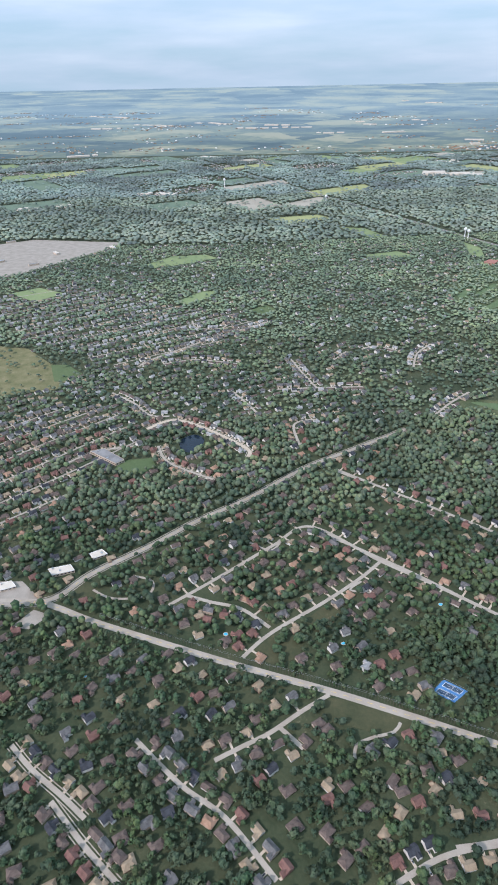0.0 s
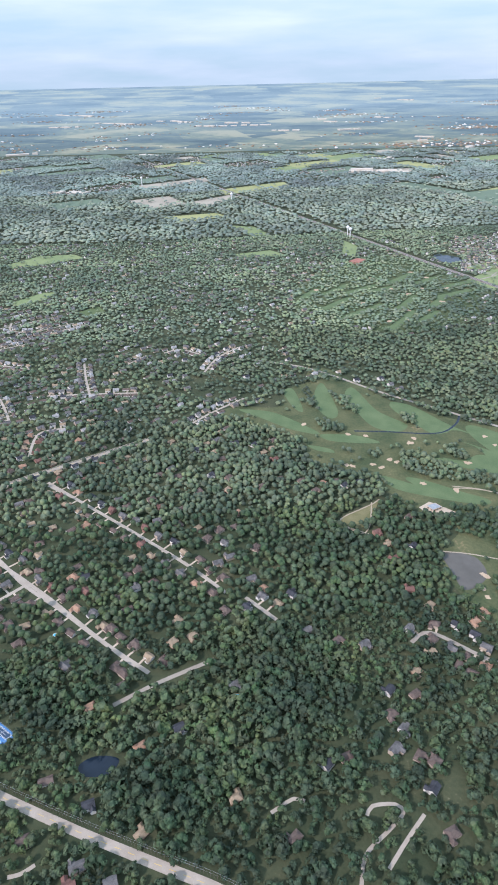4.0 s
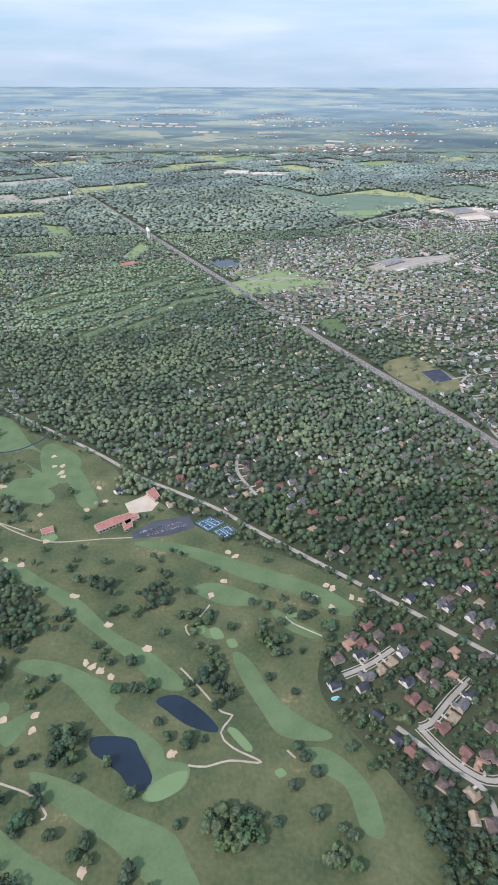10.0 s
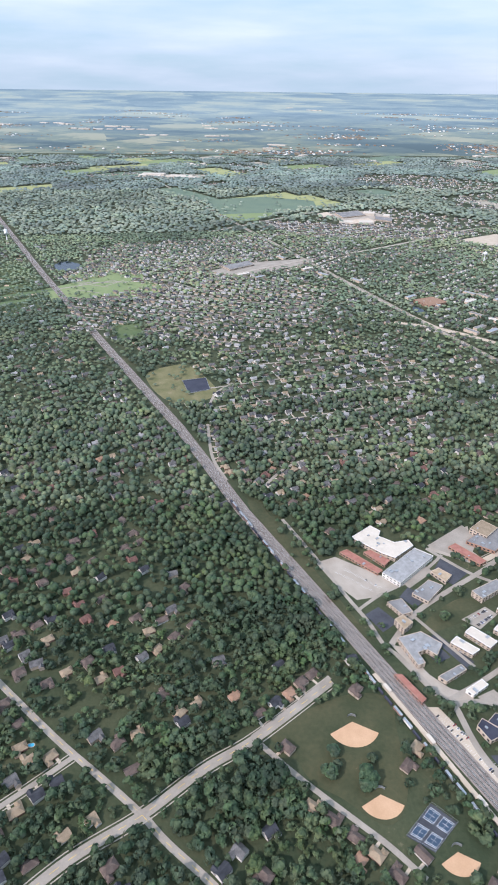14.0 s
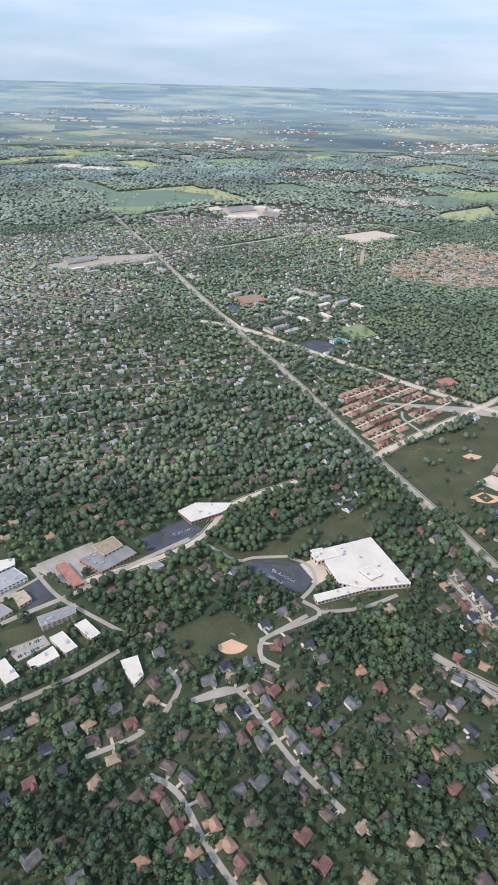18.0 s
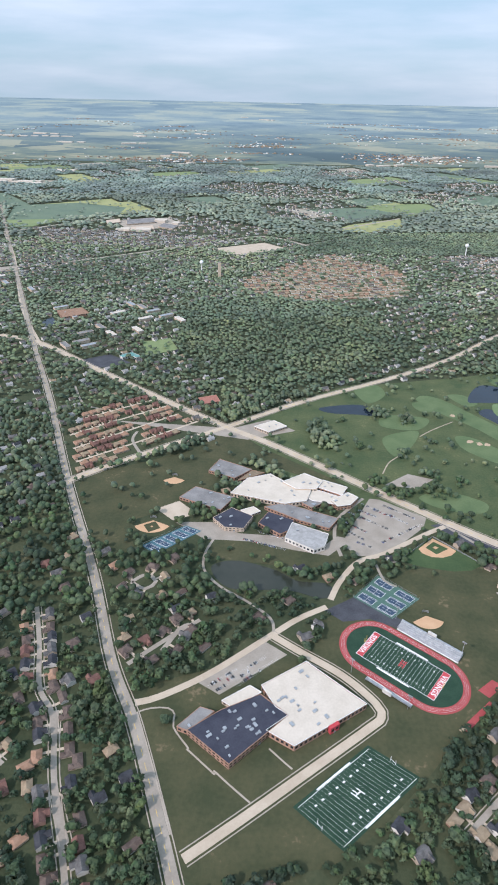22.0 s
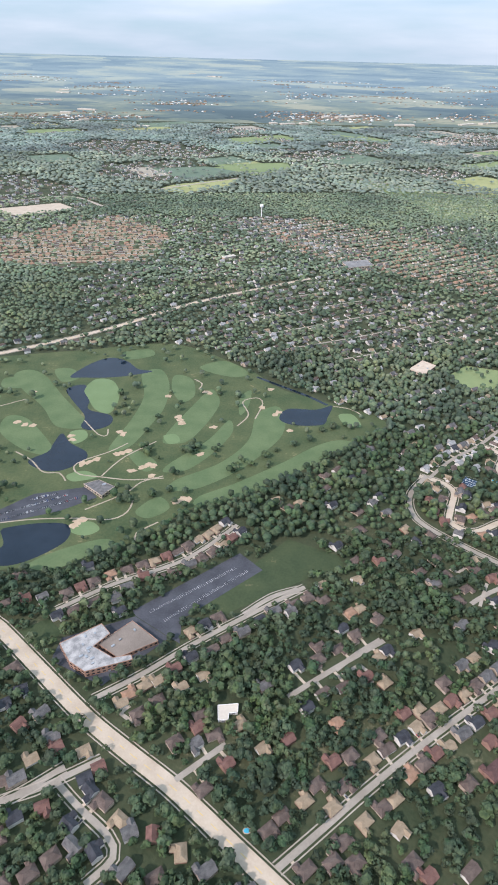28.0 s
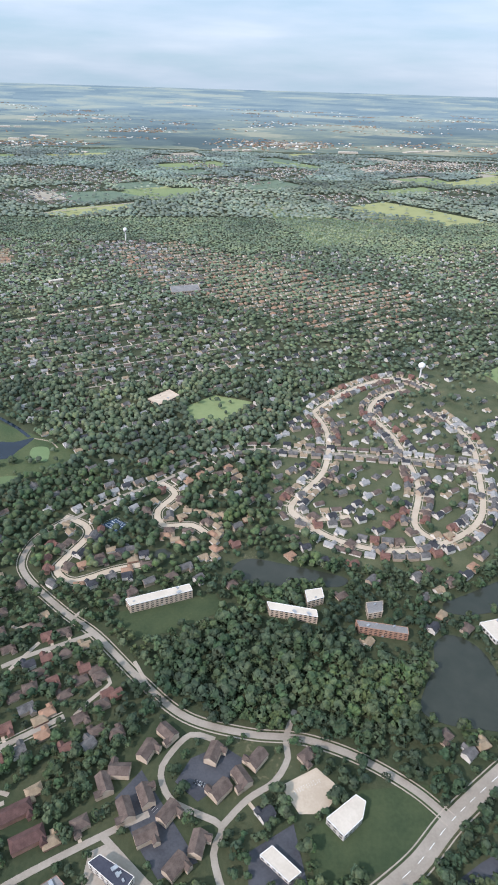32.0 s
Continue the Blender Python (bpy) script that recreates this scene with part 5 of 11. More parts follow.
for f in (
    [(338.0, 248.3), (346.6, 250.8), (366.0, 245.3), (384.3, 236.7), (403.8, 227.9), (419.6, 218.2), (426.8, 209.1), (418.9, 207.8), (404.0, 218.4), (385.2, 226.6), (360.9, 240.6)],
    [(278.9, 238.4), (289.5, 238.2), (305.1, 227.9), (321.9, 216.6), (337.6, 200.8), (351.8, 191.5), (364.6, 178.3), (356.9, 177.3), (343.8, 189.2), (327.1, 203.6), (308.3, 219.9)],
    [(306.4, 187.3), (312.0, 189.6), (324.1, 187.0), (338.0, 179.8), (343.7, 174.2), (342.7, 170.0), (350.7, 163.8), (358.3, 157.9), (360.5, 153.3), (367.1, 151.4), (366.4, 145.4), (359.5, 141.4), (354.8, 142.3), (356.7, 147.2), (353.8, 155.2), (343.6, 161.9), (334.4, 171.1), (324.6, 180.0), (312.7, 183.7)],
    [(364.2, 222.1), (370.2, 225.2), (380.1, 222.5), (389.3, 217.1), (387.6, 213.2), (376.6, 213.4), (367.3, 218.4)],
    [(379.9, 191.1), (385.4, 188.5), (394.0, 173.4), (403.0, 164.9), (410.2, 160.3), (406.4, 158.1), (394.6, 160.2), (389.2, 168.2), (382.3, 181.4)],
    [(401.3, 155.4), (407.4, 155.8), (414.3, 150.6), (419.5, 142.1), (420.0, 131.3), (414.5, 132.9), (412.0, 143.8), (405.4, 149.0)],
    [(303.5, 141.5), (307.3, 142.2), (317.0, 135.8), (328.4, 128.4), (341.9, 121.5), (350.3, 114.5), (339.1, 114.1), (324.4, 123.1), (311.2, 133.0)],
    [(260.4, 178.8), (264.9, 176.5), (275.2, 166.9), (289.5, 159.9), (292.9, 156.1), (289.5, 152.6), (281.3, 158.1), (267.9, 162.1), (254.2, 170.3)],
    [(219.9, 281.1), (236.3, 272.0), (251.2, 265.4), (268.1, 259.1), (264.1, 255.2), (242.2, 261.5), (223.9, 270.1)],
    [(250.8, 297.3), (265.5, 294.6), (278.7, 299.3), (295.0, 284.5), (290.6, 277.7), (270.3, 284.9)],
    [(239.9, 359.0), (251.6, 358.8), (269.7, 332.7), (281.0, 320.8), (270.8, 326.7), (256.1, 324.1)],
    [(280.0, 326.6), (289.3, 326.4), (303.9, 304.1), (317.4, 277.3), (309.6, 275.2), (299.3, 294.0), (285.3, 312.4)],
    [(212.8, 366.4), (219.5, 384.9), (230.1, 352.4), (244.7, 333.1), (230.8, 327.4)],
    [(304.2, 170.6), (307.5, 173.3), (309.7, 170.5), (308.7, 165.4), (313.7, 168.4), (317.1, 170.4), (316.1, 163.3), (312.4, 158.0), (307.2, 163.5)],
    [(367.1, 204.4), (370.1, 203.0), (373.8, 198.9), (370.5, 197.6)],
    [(392.9, 212.6), (401.4, 206.7), (412.0, 198.3), (407.5, 197.0), (398.4, 202.5)],
    [(321.8, 150.3), (335.3, 146.7), (348.2, 140.0), (363.5, 133.6), (368.7, 126.4), (373.0, 117.2), (361.9, 119.3), (349.4, 129.5), (337.2, 137.0), (327.3, 143.5)],
    [(143.8, 356.4), (152.4, 356.2), (167.3, 350.9), (188.0, 330.7), (190.8, 324.5), (175.1, 331.1), (158.8, 344.4)],
    [(193.2, 357.1), (193.8, 379.5), (200.4, 391.3), (205.7, 353.3), (200.5, 343.2)],
    [(213.8, 371.2), (220.2, 359.9), (232.2, 339.1), (241.0, 329.3), (230.0, 327.7), (220.7, 339.4)],
    [(239.2, 359.4), (246.0, 361.4), (265.0, 328.7), (263.4, 323.8), (253.8, 329.0), (243.4, 345.4)],
    [(277.8, 328.3), (284.3, 331.3), (300.5, 315.7), (299.7, 296.4), (288.5, 296.6), (280.4, 313.3)],
    [(192.3, 324.5), (211.5, 322.8), (224.9, 314.8), (215.8, 313.9), (196.8, 317.2)],
    [(183.7, 313.0), (195.2, 308.7), (197.6, 304.3), (188.0, 307.3)],
    [(231.5, 278.1), (238.5, 277.9), (256.9, 266.1), (267.7, 259.3), (257.2, 257.5), (240.8, 266.4)],
    [(256.2, 297.4), (273.7, 289.3), (279.7, 296.9), (277.1, 307.8), (268.1, 316.5), (285.9, 302.0), (294.2, 293.9), (282.2, 286.6), (265.0, 287.0)],
    [(173.1, 380.1), (179.6, 383.8), (184.2, 353.9), (178.7, 357.6)],
    [(953.7, 423.4), (959.4, 430.4), (970.4, 423.6), (984.6, 401.1), (1001.6, 375.6), (1002.3, 368.9), (988.8, 370.4), (977.4, 389.3), (962.8, 407.1)],
    [(963.9, 365.3), (962.9, 379.2), (972.1, 378.2), (983.8, 363.8), (993.0, 348.7), (989.4, 346.0), (978.4, 350.5)],
    [(1023.0, 426.2), (1032.8, 431.2), (1038.9, 414.1), (1038.5, 389.6), (1033.4, 372.0), (1026.1, 353.3), (1018.7, 348.7), (1016.7, 353.3), (1023.7, 378.3), (1026.7, 401.4)],
    [(1053.4, 392.5), (1061.8, 407.9), (1065.8, 390.8), (1053.9, 360.4), (1044.6, 355.1), (1040.3, 360.4)],
    [(1060.8, 358.0), (1070.6, 375.8), (1072.4, 365.4), (1064.1, 348.6), (1052.6, 334.7), (1042.6, 333.1), (1045.0, 339.8)],
    [(1084.6, 381.3), (1095.1, 389.8), (1098.5, 378.6), (1095.8, 362.9), (1087.0, 348.6), (1074.0, 333.4), (1057.5, 321.5), (1046.0, 320.4), (1048.3, 327.4), (1066.7, 339.8), (1079.6, 358.0)],
    [(1121.9, 358.0), (1110.7, 353.2), (1093.9, 339.7), (1073.8, 325.3), (1058.1, 315.9), (1057.9, 310.1), (1073.7, 315.8), (1098.1, 331.2), (1120.4, 348.6), (1128.1, 355.6)],
    [(1054.9, 435.1), (1069.3, 442.7), (1082.0, 428.2), (1075.5, 422.5), (1063.0, 426.6)],
    [(1000.0, 277.7), (1008.4, 284.9), (1023.4, 291.0), (1028.6, 287.9), (1019.0, 281.6), (1008.7, 275.4)],
    [(974.3, 430.6), (984.1, 431.4), (989.4, 420.4), (981.2, 416.3)],
    [(1009.2, 454.3), (1023.7, 458.5), (1026.9, 449.8), (1012.2, 444.2)],
    [(1076.6, 398.6), (1082.8, 406.7), (1080.7, 389.8), (1076.2, 381.3)],
    [(1034.2, 333.5), (1025.1, 347.8), (1031.2, 348.7), (1039.2, 339.0)],
    [(1041.2, 424.3), (1050.8, 419.6), (1053.0, 401.5), (1046.7, 394.3), (1040.8, 407.7)],
    [(1033.8, 307.1), (1041.8, 316.0), (1046.9, 308.8), (1039.1, 302.7)],
    [(918.1, 439.7), (933.0, 445.2), (936.0, 431.2), (923.1, 419.5)],
    [(923.6, 377.9), (944.1, 385.4), (935.7, 367.2), (925.2, 358.9)],
    [(930.5, 403.7), (953.7, 400.2), (944.0, 386.6), (925.4, 391.0)],
    [(950.4, 420.7), (964.9, 419.2), (966.3, 410.1), (952.1, 409.5)],
    [(928.4, 322.9), (942.9, 326.9), (957.7, 318.5), (953.0, 310.7), (936.3, 314.0)],
):
    fairway(f)
for f in (
    [(995.0, 407.4), (998.8, 419.1), (1008.2, 417.2), (1014.1, 401.3), (1012.3, 383.2), (1004.6, 386.0), (998.6, 397.6)],
    [(996.3, 364.8), (1002.7, 366.8), (1005.1, 359.9), (999.9, 355.1)],
    [(1009.8, 299.0), (1017.5, 300.9), (1021.7, 296.3), (1016.9, 292.9), (1011.0, 295.2)],
    [(1002.1, 330.8), (1009.0, 334.0), (1015.0, 329.5), (1005.8, 326.4)],
    [(1125.6, 381.4), (1132.7, 381.4), (1134.8, 370.1), (1127.0, 372.7)],
    [(1040.2, 361.9), (1045.9, 362.9), (1047.9, 356.6), (1042.8, 355.1)],
    [(356.9, 145.5), (361.8, 148.8), (366.9, 149.6), (365.6, 144.9), (359.5, 141.4), (355.6, 142.3)],
    [(367.0, 203.8), (369.5, 203.8), (369.8, 200.3), (367.6, 199.5)],
    [(371.5, 202.1), (374.8, 202.1), (376.8, 198.0), (373.0, 197.3)],
    [(378.2, 162.4), (380.9, 162.7), (385.9, 156.5), (384.0, 155.4)],
    [(392.0, 149.2), (394.2, 150.1), (395.5, 148.3), (393.2, 147.2)],
    [(399.8, 209.0), (403.1, 209.5), (404.1, 207.2), (400.6, 206.7)],
    [(296.7, 253.9), (300.1, 256.6), (304.2, 253.8), (301.0, 250.0)],
    [(377.6, 196.7), (380.4, 197.2), (381.7, 194.1), (379.0, 193.3)],
):
    fairway(f, GREEN, "close-cut pale putting green", "putting_green", 0.028)


# the far course: narrow fairways between rows of trees
for k, (x, y) in enumerate([(209.5, 588.5), (230.7, 556.8), (251.2, 534.8), (278.4, 595.7), (294.5, 555.7), (305.2, 630.9), (327.4, 621.3), (343.6, 578.1), (279.9, 510.3), (304.4, 517.7), (258.5, 596.0), (357.0, 608.2), (321.5, 555.2), (234.0, 596.5)]):
    g, c, s = 15 + k % 3 * 5, math.cos(1.0 - 0.16 * (k % 4)), math.sin(1.0 - 0.16 * (k % 4))
    fairway([(x + c * u - s * v, y + s * u + c * v) for u, v in ((-g, -3), (0, -4.2), (g, -2.4), (g, 2.6), (0, 3.2), (-g, 3.2))])


def bunker(x, y, r, seed):
    rnd = random.Random(seed)
    a0, e = rnd.uniform(0, 6.28), rnd.uniform(1.0, 1.4)
    pts = []
    for i in range(11):
        a = i * 6.283 / 11
        d = r * rnd.uniform(0.6, 1.2)
        u, v = math.cos(a) * d * e, math.sin(a) * d / e * 1.2
        pts.append((x + u * math.cos(a0) - v * math.sin(a0), y + u * math.sin(a0) + v * math.cos(a0)))
    area("bunker", pts, SAND, "pale sand golf bunker with a ragged edge", z=0.035, category="bunker")


for k, (x, y) in enumerate([(377.9, 242.9), (380.8, 240.3), (376.4, 225.8), (371.3, 218.3), (416.5, 223.2), (418.7, 221.3), (411.4, 216.4), (417.1, 211.6), (425.4, 216.5), (428.7, 215.0), (350.5, 193.5), (319.5, 218.8), (334.4, 204.1), (329.9, 187.7), (332.4, 186.2), (335.6, 184.5), (339.5, 182.1), (308.8, 167.0), (318.2, 168.3), (318.7, 163.3), (307.5, 140.9), (310.4, 140.2), (304.9, 133.8), (308.9, 133.0), (342.3, 124.4), (336.2, 117.8), (362.1, 155.0), (273.3, 161.5), (254.8, 266.6), (286.9, 233.1), (299.6, 250.8), (288.6, 309.6), (293.7, 304.2), (295.2, 300.1), (268.8, 292.1), (242.3, 313.1), (315.1, 289.9), (312.5, 273.0), (320.0, 279.5), (318.4, 219.1), (334.5, 204.7), (349.8, 193.5), (248.3, 207.8), (249.5, 206.3), (245.6, 199.1), (245.9, 194.9), (255.6, 192.5), (309.3, 141.0), (272.5, 161.9)]):
    bunker(x, y, 1.35, k)
for k, (x, y) in enumerate([(969.2, 373.9), (973.8, 371.9), (977.5, 370.9), (997.4, 361.9), (998.7, 358.5), (1019.3, 365.3), (1021.2, 363.4), (1006.8, 339.1), (1009.3, 340.3), (1012.7, 342.9), (1020.5, 346.9), (1022.8, 347.8), (1025.7, 349.1), (1029.1, 334.0), (1033.1, 336.4), (1035.6, 338.1), (1037.8, 337.7), (1037.6, 330.3), (1039.3, 400.2), (1045.9, 379.5), (1047.2, 376.3), (1047.9, 373.1), (1058.5, 405.3), (1061.0, 403.4), (1063.3, 369.5), (1087.5, 388.6), (1093.9, 381.3), (1095.8, 384.1), (1099.9, 366.5), (1049.2, 313.0), (1051.8, 314.5), (1054.1, 314.1), (1012.8, 300.9), (1014.1, 301.9), (1012.0, 298.7), (969.4, 404.1), (1057.8, 346.4), (1093.4, 408.1)]):
    bunker(x, y, 1.65, 100 + k)
for k, (x, y) in enumerate([(199.7, 623.5), (215.7, 596.8), (236.7, 579.9), (252.8, 556.4), (274.9, 631.5), (288.8, 595.5), (300.3, 578.8), (318.3, 650.1), (330.0, 630.5), (341.0, 594.6), (350.9, 554.7), (362.2, 602.8), (289.1, 534.2), (286.7, 510.2), (268.9, 508.0), (308.0, 533.8), (326.4, 555.1), (317.5, 595.0)]):
    bunker(x, y, 2.6, 200 + k)

for k, (x, y) in enumerate([(202.7, 292.0), (205.7, 290.9), (217.1, 292.2), (221.0, 289.0), (230.0, 293.9), (226.8, 296.6), (239.4, 273.7), (255.0, 268.3), (241.3, 313.8), (245.1, 318.3), (267.3, 292.0), (285.9, 319.0), (292.4, 309.6), (293.4, 302.9), (292.3, 269.7), (286.2, 239.8), (293.3, 236.6), (208.2, 324.1), (217.9, 322.0), (183.0, 336.5)]):
    bunker(x, y, 1.5, 300 + k)
area("dirt_clearing", [(193.5, 244.0), (196.1, 248.2), (208.8, 256.0), (213.3, 259.3), (211.6, 253.5), (205.1, 241.5), (199.3, 239.4)], DRY_GRASS, "dry grass clearing with a dirt track round it", z=0.018, category="clearing")
road([(205.1, 234.8), (195.9, 240.2), (192.8, 244.0), (196.1, 248.2), (203.0, 252.5), (211.2, 257.7), (214.6, 261.0)], 2.6, PATH, "pale dirt track round a clearing", name="dirt_track")

POND = "still dark pond water with a grassy bank"
for f in (
    [(355.3, 172.5), (357.7, 174.4), (363.3, 174.3), (371.0, 168.5), (375.6, 162.8), (373.6, 161.5), (366.0, 164.1), (359.2, 169.1)],
    [(336.9, 160.1), (341.8, 161.0), (349.7, 159.9), (353.0, 155.2), (357.1, 148.0), (354.9, 144.4), (351.6, 144.4), (347.7, 149.1), (341.8, 153.5), (338.4, 155.8)],
    [(235.1, 221.7), (247.7, 218.8), (250.5, 209.3), (246.4, 202.8), (238.0, 199.2), (235.9, 209.6)],
    [(97.2, 127.7), (102.2, 130.6), (109.4, 129.5), (106.9, 124.7), (99.6, 124.2)],
    [(984.4, 422.3), (992.3, 438.0), (1002.1, 446.4), (1012.5, 442.0), (1020.1, 431.8), (1028.3, 429.0), (1015.0, 423.3), (1004.5, 421.2), (992.3, 421.1)],
    [(985.6, 407.3), (994.0, 412.5), (999.6, 398.2), (1000.9, 386.5), (1012.7, 380.5), (1013.8, 372.0), (1006.7, 366.8), (1000.5, 369.9), (1000.2, 379.9), (991.7, 394.6)],
    [(983.3, 341.2), (990.0, 348.7), (990.9, 355.6), (992.9, 363.8), (998.5, 355.6), (1006.7, 348.7), (1007.5, 342.1), (999.4, 334.5), (991.1, 334.5)],
    [(1095.6, 377.5), (1100.6, 387.0), (1114.9, 386.5), (1123.6, 390.5), (1119.5, 378.6), (1115.8, 371.7), (1102.0, 371.6)],
    [(985.8, 297.1), (998.7, 300.1), (1009.5, 298.9), (1010.5, 290.2), (1000.5, 280.7), (991.1, 277.5), (983.0, 280.6), (980.7, 283.8), (988.4, 287.2), (986.5, 293.6)],
    [(893.7, 412.9), (915.3, 417.4), (926.6, 411.6), (925.6, 403.2), (914.2, 404.6), (898.3, 406.6)],
    [(835.3, 276.7), (837.8, 268.3), (844.9, 263.6), (863.5, 263.2), (875.7, 258.9), (880.6, 262.3), (878.2, 266.7), (867.7, 268.2), (859.2, 274.4), (844.9, 279.5)],
    [(1270.7, 244.0), (1278.4, 257.4), (1281.3, 265.9), (1287.7, 269.2), (1294.8, 263.6), (1297.0, 253.2), (1296.8, 236.8), (1285.0, 236.6), (1274.8, 238.8)],
    [(1217.8, 298.5), (1224.0, 305.0), (1240.2, 301.1), (1258.0, 295.0), (1254.9, 290.6), (1243.3, 291.7), (1225.6, 291.7)],
    [(1289.1, 282.5), (1299.4, 287.2), (1312.1, 293.1), (1329.1, 300.3), (1322.3, 284.9), (1302.0, 278.1), (1290.6, 278.2)],
    [(1188.6, 306.5), (1191.7, 310.6), (1195.6, 308.7), (1195.3, 305.6)],
    [(356.3, 704.2), (365.6, 717.8), (383.8, 704.1), (382.4, 686.6), (366.0, 682.5)],
    [(692.5, 559.2), (697.0, 570.6), (702.7, 557.0), (699.0, 548.8)],
    [(-45.4, 313.4), (-37.3, 319.9), (-30.9, 313.0), (-35.8, 300.4), (-43.6, 301.8)],
):
    murky = (f[0][0] < 860 and f[0][0] > 800) or f[0][0] > 1180
    silty = 200 < f[0][0] < 240
    area("pond", f, SILTY if silty else MURKY if murky else WATER, "shallow grey-brown silty pond on a golf course" if silty else "still murky grey-green pond between trees" if murky else POND, z=0.026, category="pond", grow=0.6)
road([(1086.5, 422.6), (1099.7, 411.4), (1112.3, 400.7), (1121.3, 391.1)], 7, WATER, "narrow dark creek", name="creek", z=0.028)
road([(212.3, 327.7), (231.1, 326.2), (259.3, 323.4), (272.8, 332.7), (278.9, 343.8)], 5, WATER, "narrow dark creek", name="creek", z=0.028)

CART = "pale gravel golf cart path"
for f in (
    [(362.3, 185.2), (368.4, 178.2), (376.5, 168.4), (379.9, 167.3), (376.3, 161.4), (379.9, 156.6), (388.4, 151.9), (379.2, 152.6), (372.1, 150.9), (367.1, 151.4)],
    [(306.0, 149.7), (315.6, 146.7), (324.0, 143.6), (329.6, 138.4), (328.5, 137.2)],
    [(371.2, 213.5), (367.3, 207.2), (362.7, 203.1), (364.5, 199.0)],
    [(399.4, 207.2), (401.9, 203.9), (411.9, 197.8)],
    [(253.6, 270.9), (268.8, 267.2), (286.2, 256.8), (302.1, 250.7), (324.2, 252.3), (341.7, 253.2)],
    [(396.1, 155.4), (398.4, 153.0)],
    [(1024.5, 355.6), (1017.4, 348.7), (1007.5, 342.1), (1003.8, 337.4), (1007.1, 331.6), (1016.9, 329.5), (1029.0, 327.5), (1043.0, 328.6)],
    [(1016.8, 330.3), (1024.3, 344.2), (1037.2, 357.0)],
    [(983.7, 300.5), (995.9, 302.4), (1010.7, 302.9), (1024.7, 302.1), (1030.8, 306.8), (1032.0, 314.6)],
    [(1043.2, 300.3), (1035.8, 294.3), (1035.9, 290.0)],
    [(975.9, 348.7), (984.3, 342.1), (991.6, 333.3), (998.7, 332.4), (1002.5, 326.8)],
    [(1001.0, 375.6), (1010.0, 362.8), (1014.0, 362.4), (1013.4, 367.9)],
    [(1074.6, 370.5), (1080.4, 381.3), (1078.0, 394.4), (1085.4, 398.7), (1088.1, 392.7), (1083.6, 377.4)],
    [(1124.1, 390.0), (1132.3, 387.1), (1137.0, 381.5)],
    [(1014.0, 308.0), (1028.3, 318.4), (1033.9, 325.8), (1042.6, 330.0)],
    [(1052.3, 419.6), (1056.5, 414.3), (1054.9, 407.8)],
    [(254.1, 269.3), (267.7, 267.2), (288.7, 258.0)],
    [(234.6, 222.4), (246.4, 220.5), (260.5, 216.0)],
    [(915.8, 342.4), (921.0, 352.5), (927.4, 358.8)],
    [(943.7, 379.4), (952.6, 386.8), (967.1, 396.6)],
    [(192.4, 243.7), (201.7, 235.3), (206.6, 241.3), (210.4, 258.5)],
):
    road(f, 2.5, PATH, CART, name="cart_path", z=0.032, clear=0.3)

# ---- lawns and lots ----
zone([(575.6, 229.0), (579.4, 251.3), (597.7, 267.2), (635.7, 277.5), (659.4, 277.2), (676.4, 280.8), (670.6, 266.3), (647.9, 244.3), (652.1, 227.7), (638.7, 218.0), (621.9, 202.8), (611.0, 195.1), (619.2, 185.7), (607.0, 182.5), (592.5, 201.4)], 6)
